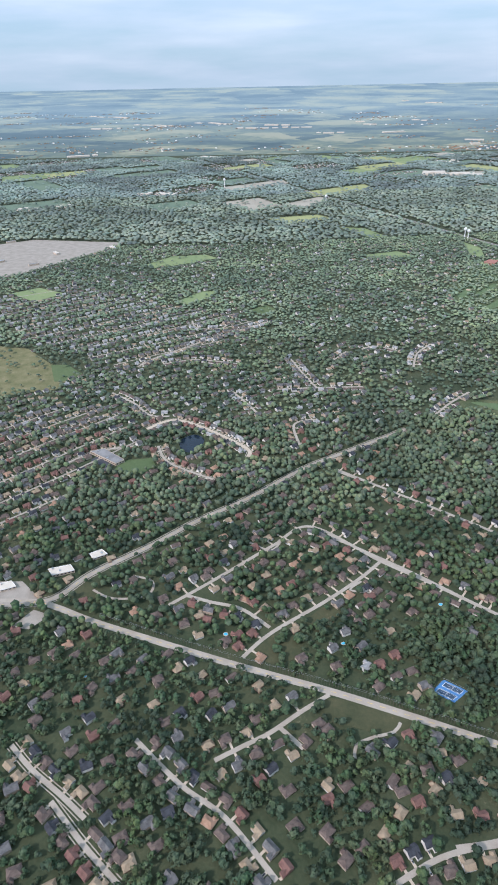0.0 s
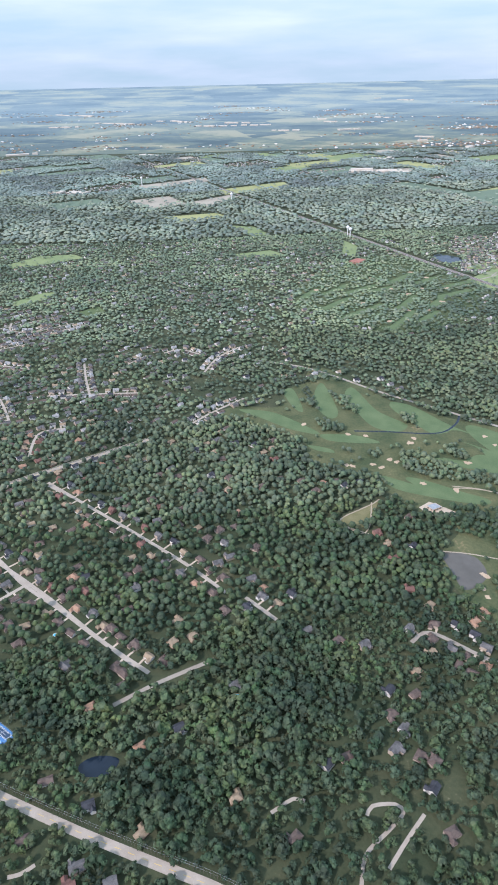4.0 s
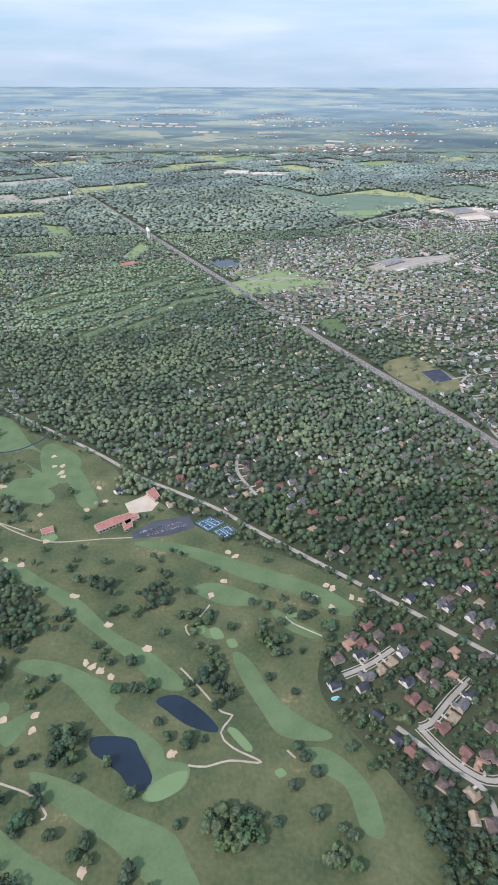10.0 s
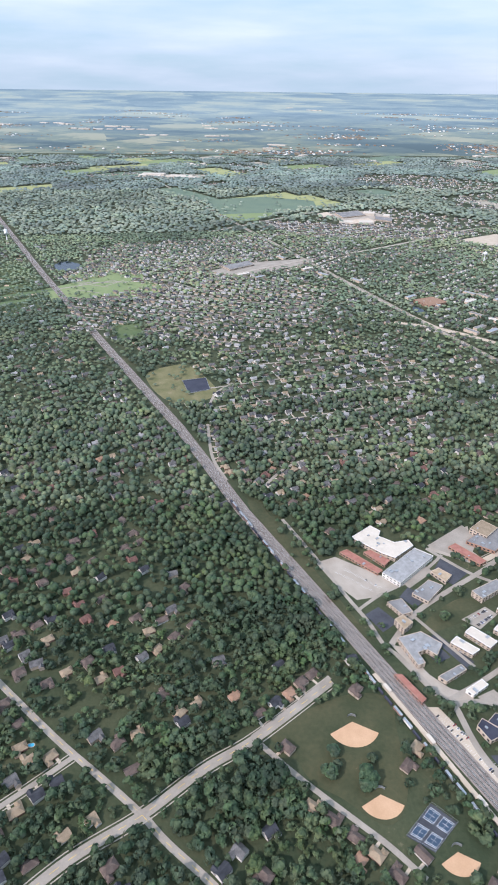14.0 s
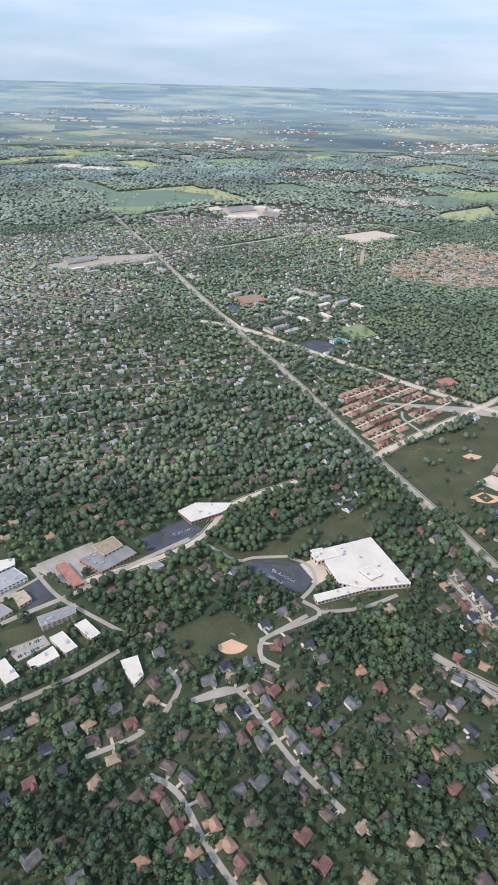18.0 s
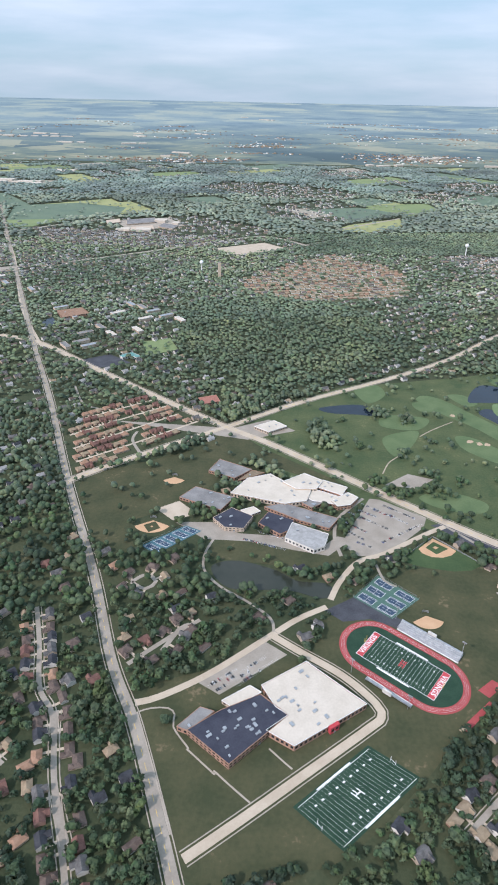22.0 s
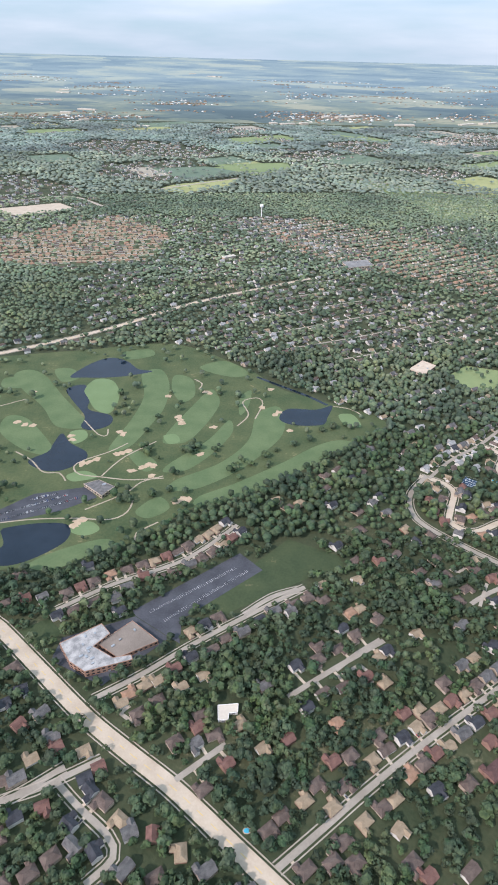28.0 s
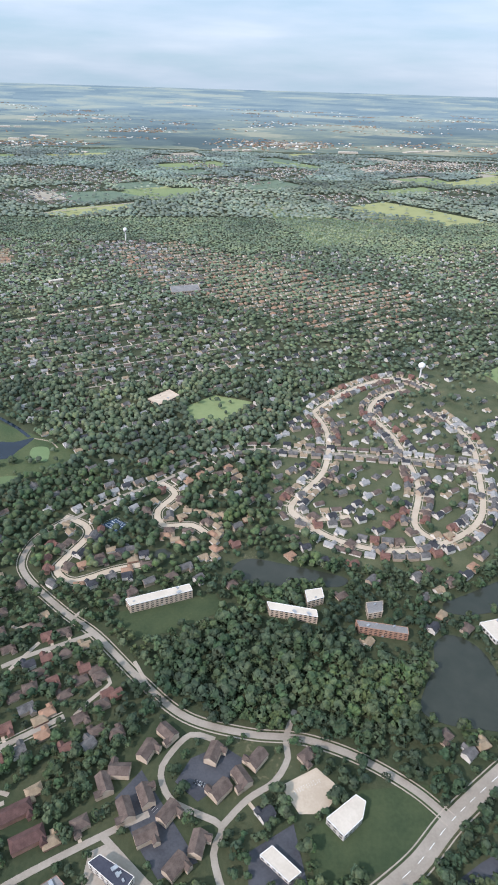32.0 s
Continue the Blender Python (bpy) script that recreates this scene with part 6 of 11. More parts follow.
# thickets and single groups of trees on the school's side and the golf course
for f in (
    [(900.7, 282.2), (908.9, 275.7), (920.0, 270.4), (932.8, 270.3), (938.8, 268.4), (937.4, 262.0), (922.9, 261.6), (911.0, 265.1), (901.0, 271.1)],
    [(911.5, 325.2), (917.2, 319.5), (940.5, 329.6), (943.4, 340.9), (936.8, 346.8), (932.6, 340.9), (940.4, 336.1), (928.5, 327.8), (915.5, 331.5)],
    [(933.5, 323.4), (943.9, 326.9), (945.8, 320.7), (935.0, 317.3)],
    [(904.6, 337.1), (914.2, 339.9), (914.8, 332.4), (908.0, 329.7)],
    [(926.6, 363.2), (932.0, 367.1), (933.4, 360.4), (927.8, 357.2)],
    [(882.3, 393.1), (888.5, 396.4), (899.9, 374.6), (896.4, 360.5), (885.1, 366.0)],
    [(936.0, 399.8), (943.5, 403.3), (943.8, 393.2), (936.5, 390.0)],
    [(950.2, 309.1), (953.6, 311.1), (954.3, 305.9), (950.6, 304.4)],
    [(960.4, 305.9), (968.0, 307.0), (966.8, 300.5), (959.8, 299.4)],
    [(937.6, 307.2), (942.0, 307.1), (941.9, 302.1), (937.9, 302.1)],
    [(969.6, 321.5), (978.9, 322.3), (977.5, 313.0), (969.8, 313.1)],
    [(919.9, 413.7), (931.0, 410.2), (931.3, 399.8), (921.8, 399.8)],
    [(1048.6, 353.3), (1054.9, 357.0), (1057.7, 348.6), (1051.7, 343.3)],
    [(1031.0, 350.9), (1035.8, 353.3), (1038.0, 346.0), (1033.3, 343.3)],
    [(982.2, 473.8), (1033.6, 483.6), (1045.0, 470.6), (1001.8, 459.0)],
    [(1021.7, 314.3), (1030.1, 319.0), (1032.0, 314.2), (1024.6, 310.0)],
    [(1067.9, 335.5), (1079.2, 343.2), (1081.0, 338.0), (1070.1, 330.5)],
    [(202.6, 375.3), (215.5, 371.1), (219.7, 349.4), (209.1, 353.2)],
    [(234.9, 306.1), (250.4, 295.0), (265.0, 282.1), (281.7, 276.9), (281.3, 267.7), (262.3, 272.7), (242.7, 277.8), (230.6, 287.8)],
    [(214.6, 304.9), (221.5, 304.8), (223.1, 298.3), (216.9, 296.3)],
    [(257.4, 311.1), (269.5, 302.5), (267.9, 293.0), (259.1, 297.4)],
    [(189.5, 343.5), (205.1, 334.7), (204.9, 324.7), (193.6, 326.3)],
    [(241.7, 345.4), (250.0, 345.2), (250.6, 329.0), (245.1, 331.1)],
    [(183.3, 383.7), (189.5, 383.5), (193.3, 360.7), (188.8, 355.2)],
    [(341.7, 219.4), (353.1, 225.5), (355.0, 217.6), (346.1, 213.3)],
    [(387.7, 201.3), (397.5, 198.5), (394.1, 192.1), (388.3, 193.5)],
    [(321.0, 229.2), (332.6, 225.8), (332.9, 218.0), (323.7, 222.8)],
    [(370.3, 138.1), (384.9, 139.4), (390.9, 131.7), (380.8, 127.6), (372.5, 132.0)],
    [(325.8, 163.2), (334.8, 161.1), (333.4, 151.9), (324.8, 153.8)],
    [(372.6, 181.6), (381.3, 175.8), (378.8, 171.5), (372.2, 178.2)],
):
    zone(f, 3)
for f in (
    [(772.1, 333.0), (799.7, 352.8), (799.6, 352.6), (823.5, 366.0), (843.1, 383.6), (859.2, 366.0), (897.7, 330.6), (876.8, 340.0), (849.0, 352.5), (826.8, 322.0), (811.7, 311.7), (797.6, 302.0), (803.4, 287.6), (790.8, 285.7)],
    [(867.3, 234.8), (876.1, 249.1), (894.1, 259.5), (912.0, 274.1), (942.1, 273.9), (955.1, 273.8), (969.3, 264.7), (979.7, 258.9), (975.5, 248.2), (938.7, 227.6), (910.6, 206.7), (896.6, 192.4), (871.1, 172.8), (853.2, 169.8), (831.3, 170.2), (815.8, 215.0), (834.5, 227.6)],
    [(834.8, 282.6), (843.0, 294.5), (877.5, 290.8), (886.4, 283.9), (884.1, 277.4), (873.4, 274.3), (856.0, 277.6)],
    [(682.4, 271.8), (684.5, 272.8), (696.6, 264.4), (713.6, 274.2), (742.9, 291.2), (750.2, 275.3), (727.3, 268.0), (705.6, 261.8), (694.9, 261.0)],
    [(545.0, 285.7), (548.6, 290.4), (567.3, 249.2), (582.2, 215.6), (579.2, 212.1), (562.0, 249.3)],
    [(671.4, 222.1), (687.0, 231.8), (696.9, 230.0), (700.6, 215.0), (681.2, 214.2)],
    [(1058.9, 259.0), (1074.9, 274.0), (1083.2, 281.5), (1092.1, 290.3), (1109.6, 281.2), (1111.5, 274.1), (1100.3, 272.1), (1069.0, 255.1)],
    [(1004.9, 249.4), (1012.8, 254.3), (1018.8, 248.7), (1013.1, 242.5)],
    [(547.2, 176.4), (563.9, 185.4), (576.1, 188.9), (586.3, 186.5), (585.4, 179.0), (583.7, 157.6), (576.5, 149.3), (565.4, 156.6), (558.0, 161.3), (553.4, 169.3)],
    [(481.9, 430.2), (494.9, 443.8), (510.3, 443.6), (528.5, 404.0), (508.6, 388.9), (493.2, 400.6)],
    [(-226.4, 437.8), (-220.4, 469.8), (-184.7, 461.2), (-157.4, 429.9), (-131.5, 413.5), (-140.8, 385.5), (-170.3, 377.6), (-200.8, 374.3)],
    [(-79.7, 286.5), (-59.6, 291.9), (-56.7, 283.1), (-74.9, 277.9)],
    [(-248.9, 609.5), (-225.0, 627.2), (-192.8, 606.5), (-216.8, 581.0)],
    [(1193.1, 423.4), (1209.2, 438.5), (1229.9, 430.7), (1215.5, 409.5), (1198.4, 406.2)],
    [(1353.3, 456.7), (1385.9, 482.2), (1414.8, 492.0), (1396.1, 450.2), (1369.6, 442.2)],
    [(-84.9, 186.4), (-76.0, 194.7), (-66.9, 192.8), (-68.4, 182.9)],
    [(-3.5, 155.0), (5.7, 163.8), (18.9, 162.3), (14.8, 152.4), (5.1, 150.1)],
    [(19.5, 170.3), (28.1, 178.6), (34.1, 175.7), (24.9, 164.8)],
    [(17.4, 132.4), (26.3, 135.4), (38.3, 132.2), (52.1, 126.1), (43.5, 121.5), (26.3, 126.4)],
    [(1179.1, 279.3), (1197.1, 282.9), (1212.0, 288.0), (1215.9, 280.3), (1198.1, 270.9), (1186.0, 268.8)],
    [(1234.3, 210.5), (1249.4, 220.7), (1266.7, 221.8), (1270.2, 215.0), (1253.7, 203.2), (1235.7, 200.4)],
    [(602.8, 211.7), (606.7, 218.7), (621.7, 228.6), (631.1, 224.5), (619.2, 217.3)],
    [(368.1, 620.6), (422.4, 668.7), (462.0, 628.2), (414.1, 593.4), (382.3, 585.6)],
):
    far_off = f[0][1] > 420
    grass = DRY_GRASS if far_off and f[0][1] < 600 and f[0][0] < 700 else FIELDS[0] if far_off else LAWN_GREEN if f[0][0] > 960 else SPORT_GRASS
    area("lawn", f, grass, "open dry olive meadow grass" if grass == DRY_GRASS else "open light-green meadow" if far_off else "wide mown green lawn" if grass == LAWN_GREEN else "wide mown lawn with worn patches", z=0.004, code=2, category="lawn", smooth=f[0][1] < 600 and 0 < f[0][0] < 960)

for f in ([(700.4, 253.6), (705.0, 249.8), (709.4, 246.3), (714.3, 243.2)], [(707.7, 256.8), (712.1, 254.4), (717.0, 250.5)], [(705.5, 258.1), (710.2, 258.6), (715.6, 257.3)]):
    road(f, 2.2, LAWN_GREEN, "planted island in a car park", name="planted_island", z=0.06, clear=0.1)
area("school_forecourt", [(719.2, 257.9), (725.2, 260.9), (728.8, 257.8), (729.9, 250.6), (724.9, 246.7), (721.6, 249.0)], CONCRETE, "pale paved forecourt of a school", z=0.018, smooth=False, category="forecourt")
LOT = [0.0]
for f, m, what in (
    ([(887.7, 290.0), (905.3, 321.7), (909.8, 320.8), (927.4, 307.2), (924.5, 300.7), (904.1, 282.1), (893.0, 282.2)], OLD_ASPHALT, "large pale school car park with marked bays"),
    ([(831.9, 223.5), (853.7, 239.6), (861.3, 233.6), (839.4, 218.5)], OLD_ASPHALT, "pale asphalt car park beside a school"),
    ([(876.0, 253.0), (890.1, 261.0), (904.9, 246.3), (900.9, 244.4), (891.6, 249.0), (881.9, 247.8)], ASPHALT, "dark asphalt apron beside the running track"),
    ([(809.5, 313.6), (819.2, 319.5), (827.5, 310.0), (817.6, 305.2)], CONCRETE, "pale concrete school yard"),
    ([(818.7, 304.1), (834.9, 304.1), (846.1, 296.5), (863.6, 294.7), (877.1, 285.8), (886.8, 294.6), (892.5, 292.8), (881.4, 282.4), (868.1, 285.8), (852.1, 291.1), (831.4, 292.9)], OLD_ASPHALT, "asphalt drive and bays round school buildings"),
    ([(695.7, 258.2), (707.8, 260.8), (719.2, 258.5), (723.6, 249.5), (719.3, 243.4), (713.2, 243.5), (702.3, 252.1)], ASPHALT, "dark asphalt car park with kerbed islands"),
    ([(662.6, 280.7), (674.2, 286.0), (683.8, 276.9), (670.1, 267.0)], ASPHALT, "dark asphalt shop car park"),
    ([(570.1, 249.2), (578.4, 252.5), (601.0, 237.0), (591.0, 230.1), (583.0, 228.7), (576.0, 237.4)], PALE_ASPHALT, "pale station car park with small trees"),
    ([(616.8, 256.4), (632.8, 268.1), (639.4, 271.3), (635.8, 254.6), (639.6, 247.6), (632.7, 247.7)], PALE_ASPHALT, "pale yard between town buildings"),
    ([(617.9, 258.6), (637.1, 272.0), (640.9, 262.6), (634.8, 253.0), (626.1, 253.1)], OLD_ASPHALT, "pale asphalt yard behind shops"),
    ([(618.9, 218.4), (629.7, 224.3), (632.9, 220.5), (624.1, 213.7)], OLD_ASPHALT, "car park between small office blocks"),
    ([(584.5, 221.4), (590.2, 225.0), (595.7, 217.7), (589.4, 213.2)], ASPHALT, "small asphalt car park"),
    ([(610.3, 167.4), (622.0, 167.8), (622.1, 158.1), (613.8, 157.6)], ASPHALT, "dark asphalt car park with yellow bays"),
    ([(594.3, 183.4), (599.9, 183.3), (612.3, 161.3), (620.5, 143.4), (612.6, 143.6), (605.8, 158.6)], CONCRETE, "long pale commuter car park beside the railway"),
    ([(1039.0, 256.9), (1074.1, 283.0), (1081.8, 274.5), (1055.0, 253.2), (1054.9, 243.9), (1051.7, 246.1), (1040.3, 254.8)], ASPHALT, "large dark asphalt church car park with faded bays"),
    ([(1017.4, 238.4), (1018.9, 246.6), (1040.2, 254.6), (1051.6, 246.0), (1033.7, 229.7)], ASPHALT, "dark asphalt round a brick school"),
        ([(974.8, 302.2), (991.7, 318.0), (1012.0, 322.7), (1017.5, 315.7), (1004.5, 307.3), (976.8, 297.5)], ASPHALT, "dark asphalt golf club car park"),
    ([(335.4, 256.0), (344.2, 264.0), (359.9, 267.9), (363.3, 259.6), (351.7, 253.8), (336.7, 252.1)], ASPHALT, "dark asphalt golf club car park"),
    ([(329.3, 277.2), (340.5, 285.4), (345.1, 277.8), (342.5, 271.6), (332.9, 269.6)], CONCRETE, "cream paved terrace of a golf club"),
    ([(1229.5, 222.1), (1239.0, 226.6), (1244.8, 220.8), (1239.2, 215.2), (1233.5, 215.3)], CONCRETE, "pale concrete office car park"),
    ([(1189.0, 209.6), (1185.2, 207.9), (1184.7, 199.1), (1203.7, 198.7)], OLD_ASPHALT, "pale asphalt yard round an apartment block"),
    ([(1221.1, 207.2), (1231.9, 213.1), (1233.8, 200.5), (1220.9, 199.4)], ASPHALT, "dark asphalt bank forecourt"),
    ([(1265.4, 199.9), (1273.1, 203.9), (1280.9, 207.3), (1284.5, 200.4)], ASPHALT, "dark asphalt car park corner"),
    ([(1203.4, 223.5), (1207.0, 229.5), (1214.8, 233.0), (1220.8, 229.0), (1216.5, 223.5), (1209.2, 218.6)], ASPHALT, "dark asphalt court between apartment houses"),
    ([(1189.2, 219.8), (1194.8, 226.6), (1200.2, 219.0), (1209.8, 205.4), (1201.3, 202.0), (1195.2, 210.0)], ASPHALT, "dark asphalt drive between apartment houses"),
    ([(605.4, 210.6), (607.7, 212.8), (617.1, 199.9), (614.1, 196.9)], ASPHALT, "dark asphalt car park with yellow bays behind shops"),
    ([(615.1, 241.9), (621.0, 250.7), (629.6, 242.3), (621.6, 235.7)], ASPHALT, "dark asphalt car park beside shops"),
    ([(599.1, 229.7), (603.7, 234.9), (609.8, 229.0), (604.0, 224.5)], ASPHALT, "small dark car park behind shops"),
    ([(600.8, 239.3), (612.8, 247.8), (615.8, 243.1), (604.2, 234.3)], OLD_ASPHALT, "grey car park behind a long shop building"),
    ([(590.9, 207.7), (594.7, 206.5), (600.5, 195.3), (605.7, 189.9), (612.4, 187.6), (611.5, 184.1), (604.2, 183.6), (598.3, 190.6)], PALE_ASPHALT, "pale paved station square"),
    ([(600.3, 207.1), (605.7, 209.1), (609.7, 202.0), (604.7, 199.5)], ASPHALT, "dark courtyard between shop wings"),
    ([(613.4, 186.7), (619.5, 189.2), (622.6, 184.7), (616.4, 183.1)], OLD_ASPHALT, "grey asphalt yard with parked cars"),
    ([(654.6, 271.8), (661.8, 277.2), (670.0, 271.6), (661.3, 264.4)], ASPHALT, "dark asphalt shop car park"),
    ([(927.9, 302.2), (934.6, 303.7), (953.2, 287.6), (954.8, 282.2), (948.3, 281.5), (941.2, 289.7)], ASPHALT, "dark asphalt parking strip beside the road"),
    ([(232.6, 253.9), (238.7, 258.3), (244.8, 253.6), (251.3, 248.2), (242.3, 245.3), (236.0, 247.8)], CONCRETE, "pale gravel golf maintenance yard"),
    ([(515.6, 681.2), (560.9, 715.5), (621.2, 732.3), (613.7, 704.6), (545.9, 662.5)], OLD_ASPHALT, "long grey shopping strip car park"),
    ([(914.8, 332.8), (928.0, 342.3), (939.3, 337.5), (928.8, 329.6)], OLD_ASPHALT, "small maintenance yard"),
    ([(-126.8, 179.0), (-118.6, 195.3), (-103.5, 195.1), (-93.0, 184.9), (-103.5, 180.3)], OLD_ASPHALT, "pale shopping strip car park"),
    ([(-99.9, 169.6), (-93.5, 178.5), (-85.5, 175.4), (-92.5, 168.0)], OLD_ASPHALT, "pale asphalt car park"),
    ([(-366.7, 804.5), (-298.1, 846.2), (-170.2, 821.0), (-191.2, 777.9), (-269.7, 671.1), (-310.7, 662.6)], OLD_ASPHALT, "vast pale shopping centre car park"),
    ([(773.4, 396.1), (842.8, 387.5), (863.2, 397.9), (877.0, 384.9), (850.8, 375.0)], OLD_ASPHALT, "pale concrete forecourt"),
    ([(816.5, 823.7), (879.6, 859.6), (904.1, 830.7), (848.2, 792.1)], CONCRETE, "pale gravel storage yard"),
    ([(675.5, 988.9), (745.0, 1018.3), (771.8, 957.2), (706.7, 920.1)], PALE_ASPHALT, "pale building site"),
    ([(694.1, 1001.6), (748.0, 1015.7), (775.1, 959.8), (694.0, 919.9)], PALE_ASPHALT, "pale gravel building site"),
    ([(-95.7, 292.7), (-87.7, 301.7), (-75.9, 292.3), (-84.0, 283.7)], ASPHALT, "dark school yard"),
    ([(739.0, 482.3), (757.2, 493.3), (774.1, 478.4), (752.3, 468.0)], ASPHALT, "dark asphalt lot beside a green-roofed hall"),
):
    LOT[0] += 0.0006
    area("car_park", f, m, what, z=0.016 + LOT[0], smooth=False, category="car park")

for f, w in (
    ([(814.2, 215.9), (821.5, 218.1), (836.4, 226.5), (856.6, 241.9), (866.4, 249.2), (877.0, 254.8)], 9),
    ([(856.6, 241.9), (865.5, 234.9), (878.4, 225.1), (886.8, 215.1), (887.5, 210.5), (883.4, 207.1), (861.1, 192.1), (846.9, 182.6), (831.8, 172.8)], 10),
    ([(878.9, 258.3), (884.0, 268.2), (892.9, 279.0), (904.2, 283.8), (923.8, 295.9), (934.1, 301.4)], 9),
    ([(886.4, 282.2), (885.5, 294.3), (889.3, 307.4), (902.3, 321.7)], 6),
    ([(836.2, 294.7), (832.3, 284.2), (832.3, 274.5), (838.5, 265.4), (849.4, 256.8), (856.6, 249.4), (857.4, 243.3)], 4),
    ([(941.5, 262.0), (945.9, 255.0), (953.1, 252.3), (966.9, 257.6), (977.7, 264.6), (976.2, 272.1)], 4),
    ([(899.3, 277.3), (900.8, 268.1), (904.7, 265.1)], 4),
    ([(682.7, 270.1), (695.0, 260.3), (701.3, 261.8), (716.4, 262.6)], 6),
    ([(718.4, 239.9), (724.3, 248.1), (723.1, 256.9), (716.4, 261.7)], 6),
    ([(635.9, 247.8), (646.2, 253.4), (664.7, 262.2), (679.9, 273.5), (695.2, 297.5), (724.4, 314.3)], 10),
    ([(592.0, 203.4), (601.0, 187.9), (605.0, 184.2), (607.9, 168.2), (617.5, 146.1)], 8),
    ([(590.9, 207.7), (602.4, 221.1), (618.0, 232.2), (637.4, 244.5), (656.7, 259.7), (675.8, 273.4)], 8),
    ([(605.0, 184.2), (616.1, 184.9), (627.8, 182.0)], 8),
    ([(582.8, 223.9), (592.5, 231.3), (606.9, 239.2), (617.1, 247.7), (622.2, 252.9)], 5),
    ([(617.0, 257.0), (629.1, 243.1), (639.9, 235.4), (656.0, 225.1)], 6),
    ([(602.3, 219.9), (608.2, 210.6), (616.5, 197.9)], 5),
    ([(934.1, 301.4), (943.5, 289.7), (950.7, 281.8), (952.9, 273.8)], 5),
    ([(604.6, 186.0), (618.1, 193.0), (630.9, 200.6), (644.7, 208.8), (655.8, 217.7)], 7),
    ([(558.9, 277.4), (570.3, 252.5), (578.8, 231.9), (584.9, 218.4), (588.3, 208.0), (592.0, 203.4)], 6),
    ([(796.7, 359.4), (790.3, 373.9), (791.4, 383.2)], 6),
    ([(744.9, 440.9), (754.9, 417.2), (765.6, 410.0)], 5),
    ([(553.6, 893.3), (599.5, 783.7), (633.9, 685.9), (667.0, 591.7), (706.8, 506.1)], 9),
    ([(380.7, 620.2), (456.3, 655.9), (512.1, 614.1)], 7),
    ([(883.4, 813.9), (1051.6, 953.2), (1100.9, 1040.5)], 7),
):
    road(f, w, CONCRETE if w > 8 else OLD_ASPHALT, "pale concrete school drive" if w > 8 else "grey asphalt access road", walks=w == 10)


for f in (
    [(179.4, 94.5), (181.7, 101.6), (189.4, 108.0), (194.3, 112.5), (192.4, 114.9), (185.8, 114.5), (183.7, 111.8)],
    [(187.4, 98.2), (191.9, 103.3), (196.2, 107.9), (200.2, 112.0)],
    [(156.3, 112.9), (163.0, 116.8), (166.3, 116.0)],
    [(30.7, 113.2), (31.9, 117.9), (38.2, 120.6), (45.2, 122.4), (48.1, 125.8)],
    [(91.9, 100.1), (88.5, 97.9), (85.3, 97.2)],
    [(-71.1, 189.5), (-61.5, 184.4), (-47.3, 185.8), (-46.0, 194.2), (-55.3, 197.8)],
    [(-4.0, 219.6), (6.5, 213.5), (12.1, 221.3)],
    [(45.2, 192.8), (39.6, 187.8), (48.9, 186.0)],
    [(238.8, 163.5), (244.3, 164.5), (249.4, 159.1)],
    [(1101.6, 231.2), (1108.9, 234.9), (1111.1, 229.1)],
    [(1042.5, 223.3), (1040.5, 220.9), (1044.7, 218.3)],
    [(1170.5, 275.0), (1166.9, 277.1), (1170.3, 281.1)],
    [(1152.6, 257.1), (1155.5, 262.1), (1158.7, 267.2)],
    [(1174.7, 241.9), (1177.8, 246.5), (1182.7, 252.4), (1180.1, 255.6)],
    [(1188.6, 259.9), (1191.2, 255.5), (1193.1, 252.2)],
    [(1163.5, 220.9), (1160.6, 221.6), (1158.7, 220.1), (1160.3, 218.2), (1163.0, 219.1)],
    [(1142.2, 197.0), (1139.7, 197.9), (1137.8, 196.3), (1139.8, 194.7), (1142.3, 195.6)],
    [(1147.7, 274.3), (1150.5, 272.7), (1153.4, 274.7)],
):
    road(f, 4.4, PALE_ASPHALT, "pale curved private driveway", name="driveway", clear=0.4)

for f in (
    [(815.2, 212.8), (822.2, 194.9), (828.2, 178.4)],
    [(838.4, 194.7), (843.3, 190.2), (848.1, 186.0)],
    [(853.8, 200.9), (856.8, 197.8), (859.8, 194.9)],
    [(815.6, 212.8), (819.1, 214.0), (824.3, 214.0), (826.4, 211.8), (826.4, 207.7), (831.3, 201.0)],
    [(830.7, 201.0), (838.8, 193.5)],
):
    road(f, 2.0, PALE_ASPHALT, "narrow pale concrete footpath on a school lawn", name="footpath", z=0.045, clear=0.3)

# ---- sports ----
def quad_point(q, u, v):
    a, b, c, d = [Vector((*p, 0)) for p in q]
    w = a.lerp(b, u).lerp(d.lerp(c, u), v)
    return w.x, w.y


def quad_area(bm, q, u0, v0, u1, v1, z):
    pts = [quad_point(q, u, v) for u, v in ((u0, v0), (u1, v0), (u1, v1), (u0, v1))]
    if sum(a[0] * b[1] - b[0] * a[1] for a, b in zip(pts, pts[1:] + pts[:1])) < 0:
        pts.reverse()
    return prism(bm, pts, z - 0.05, z)


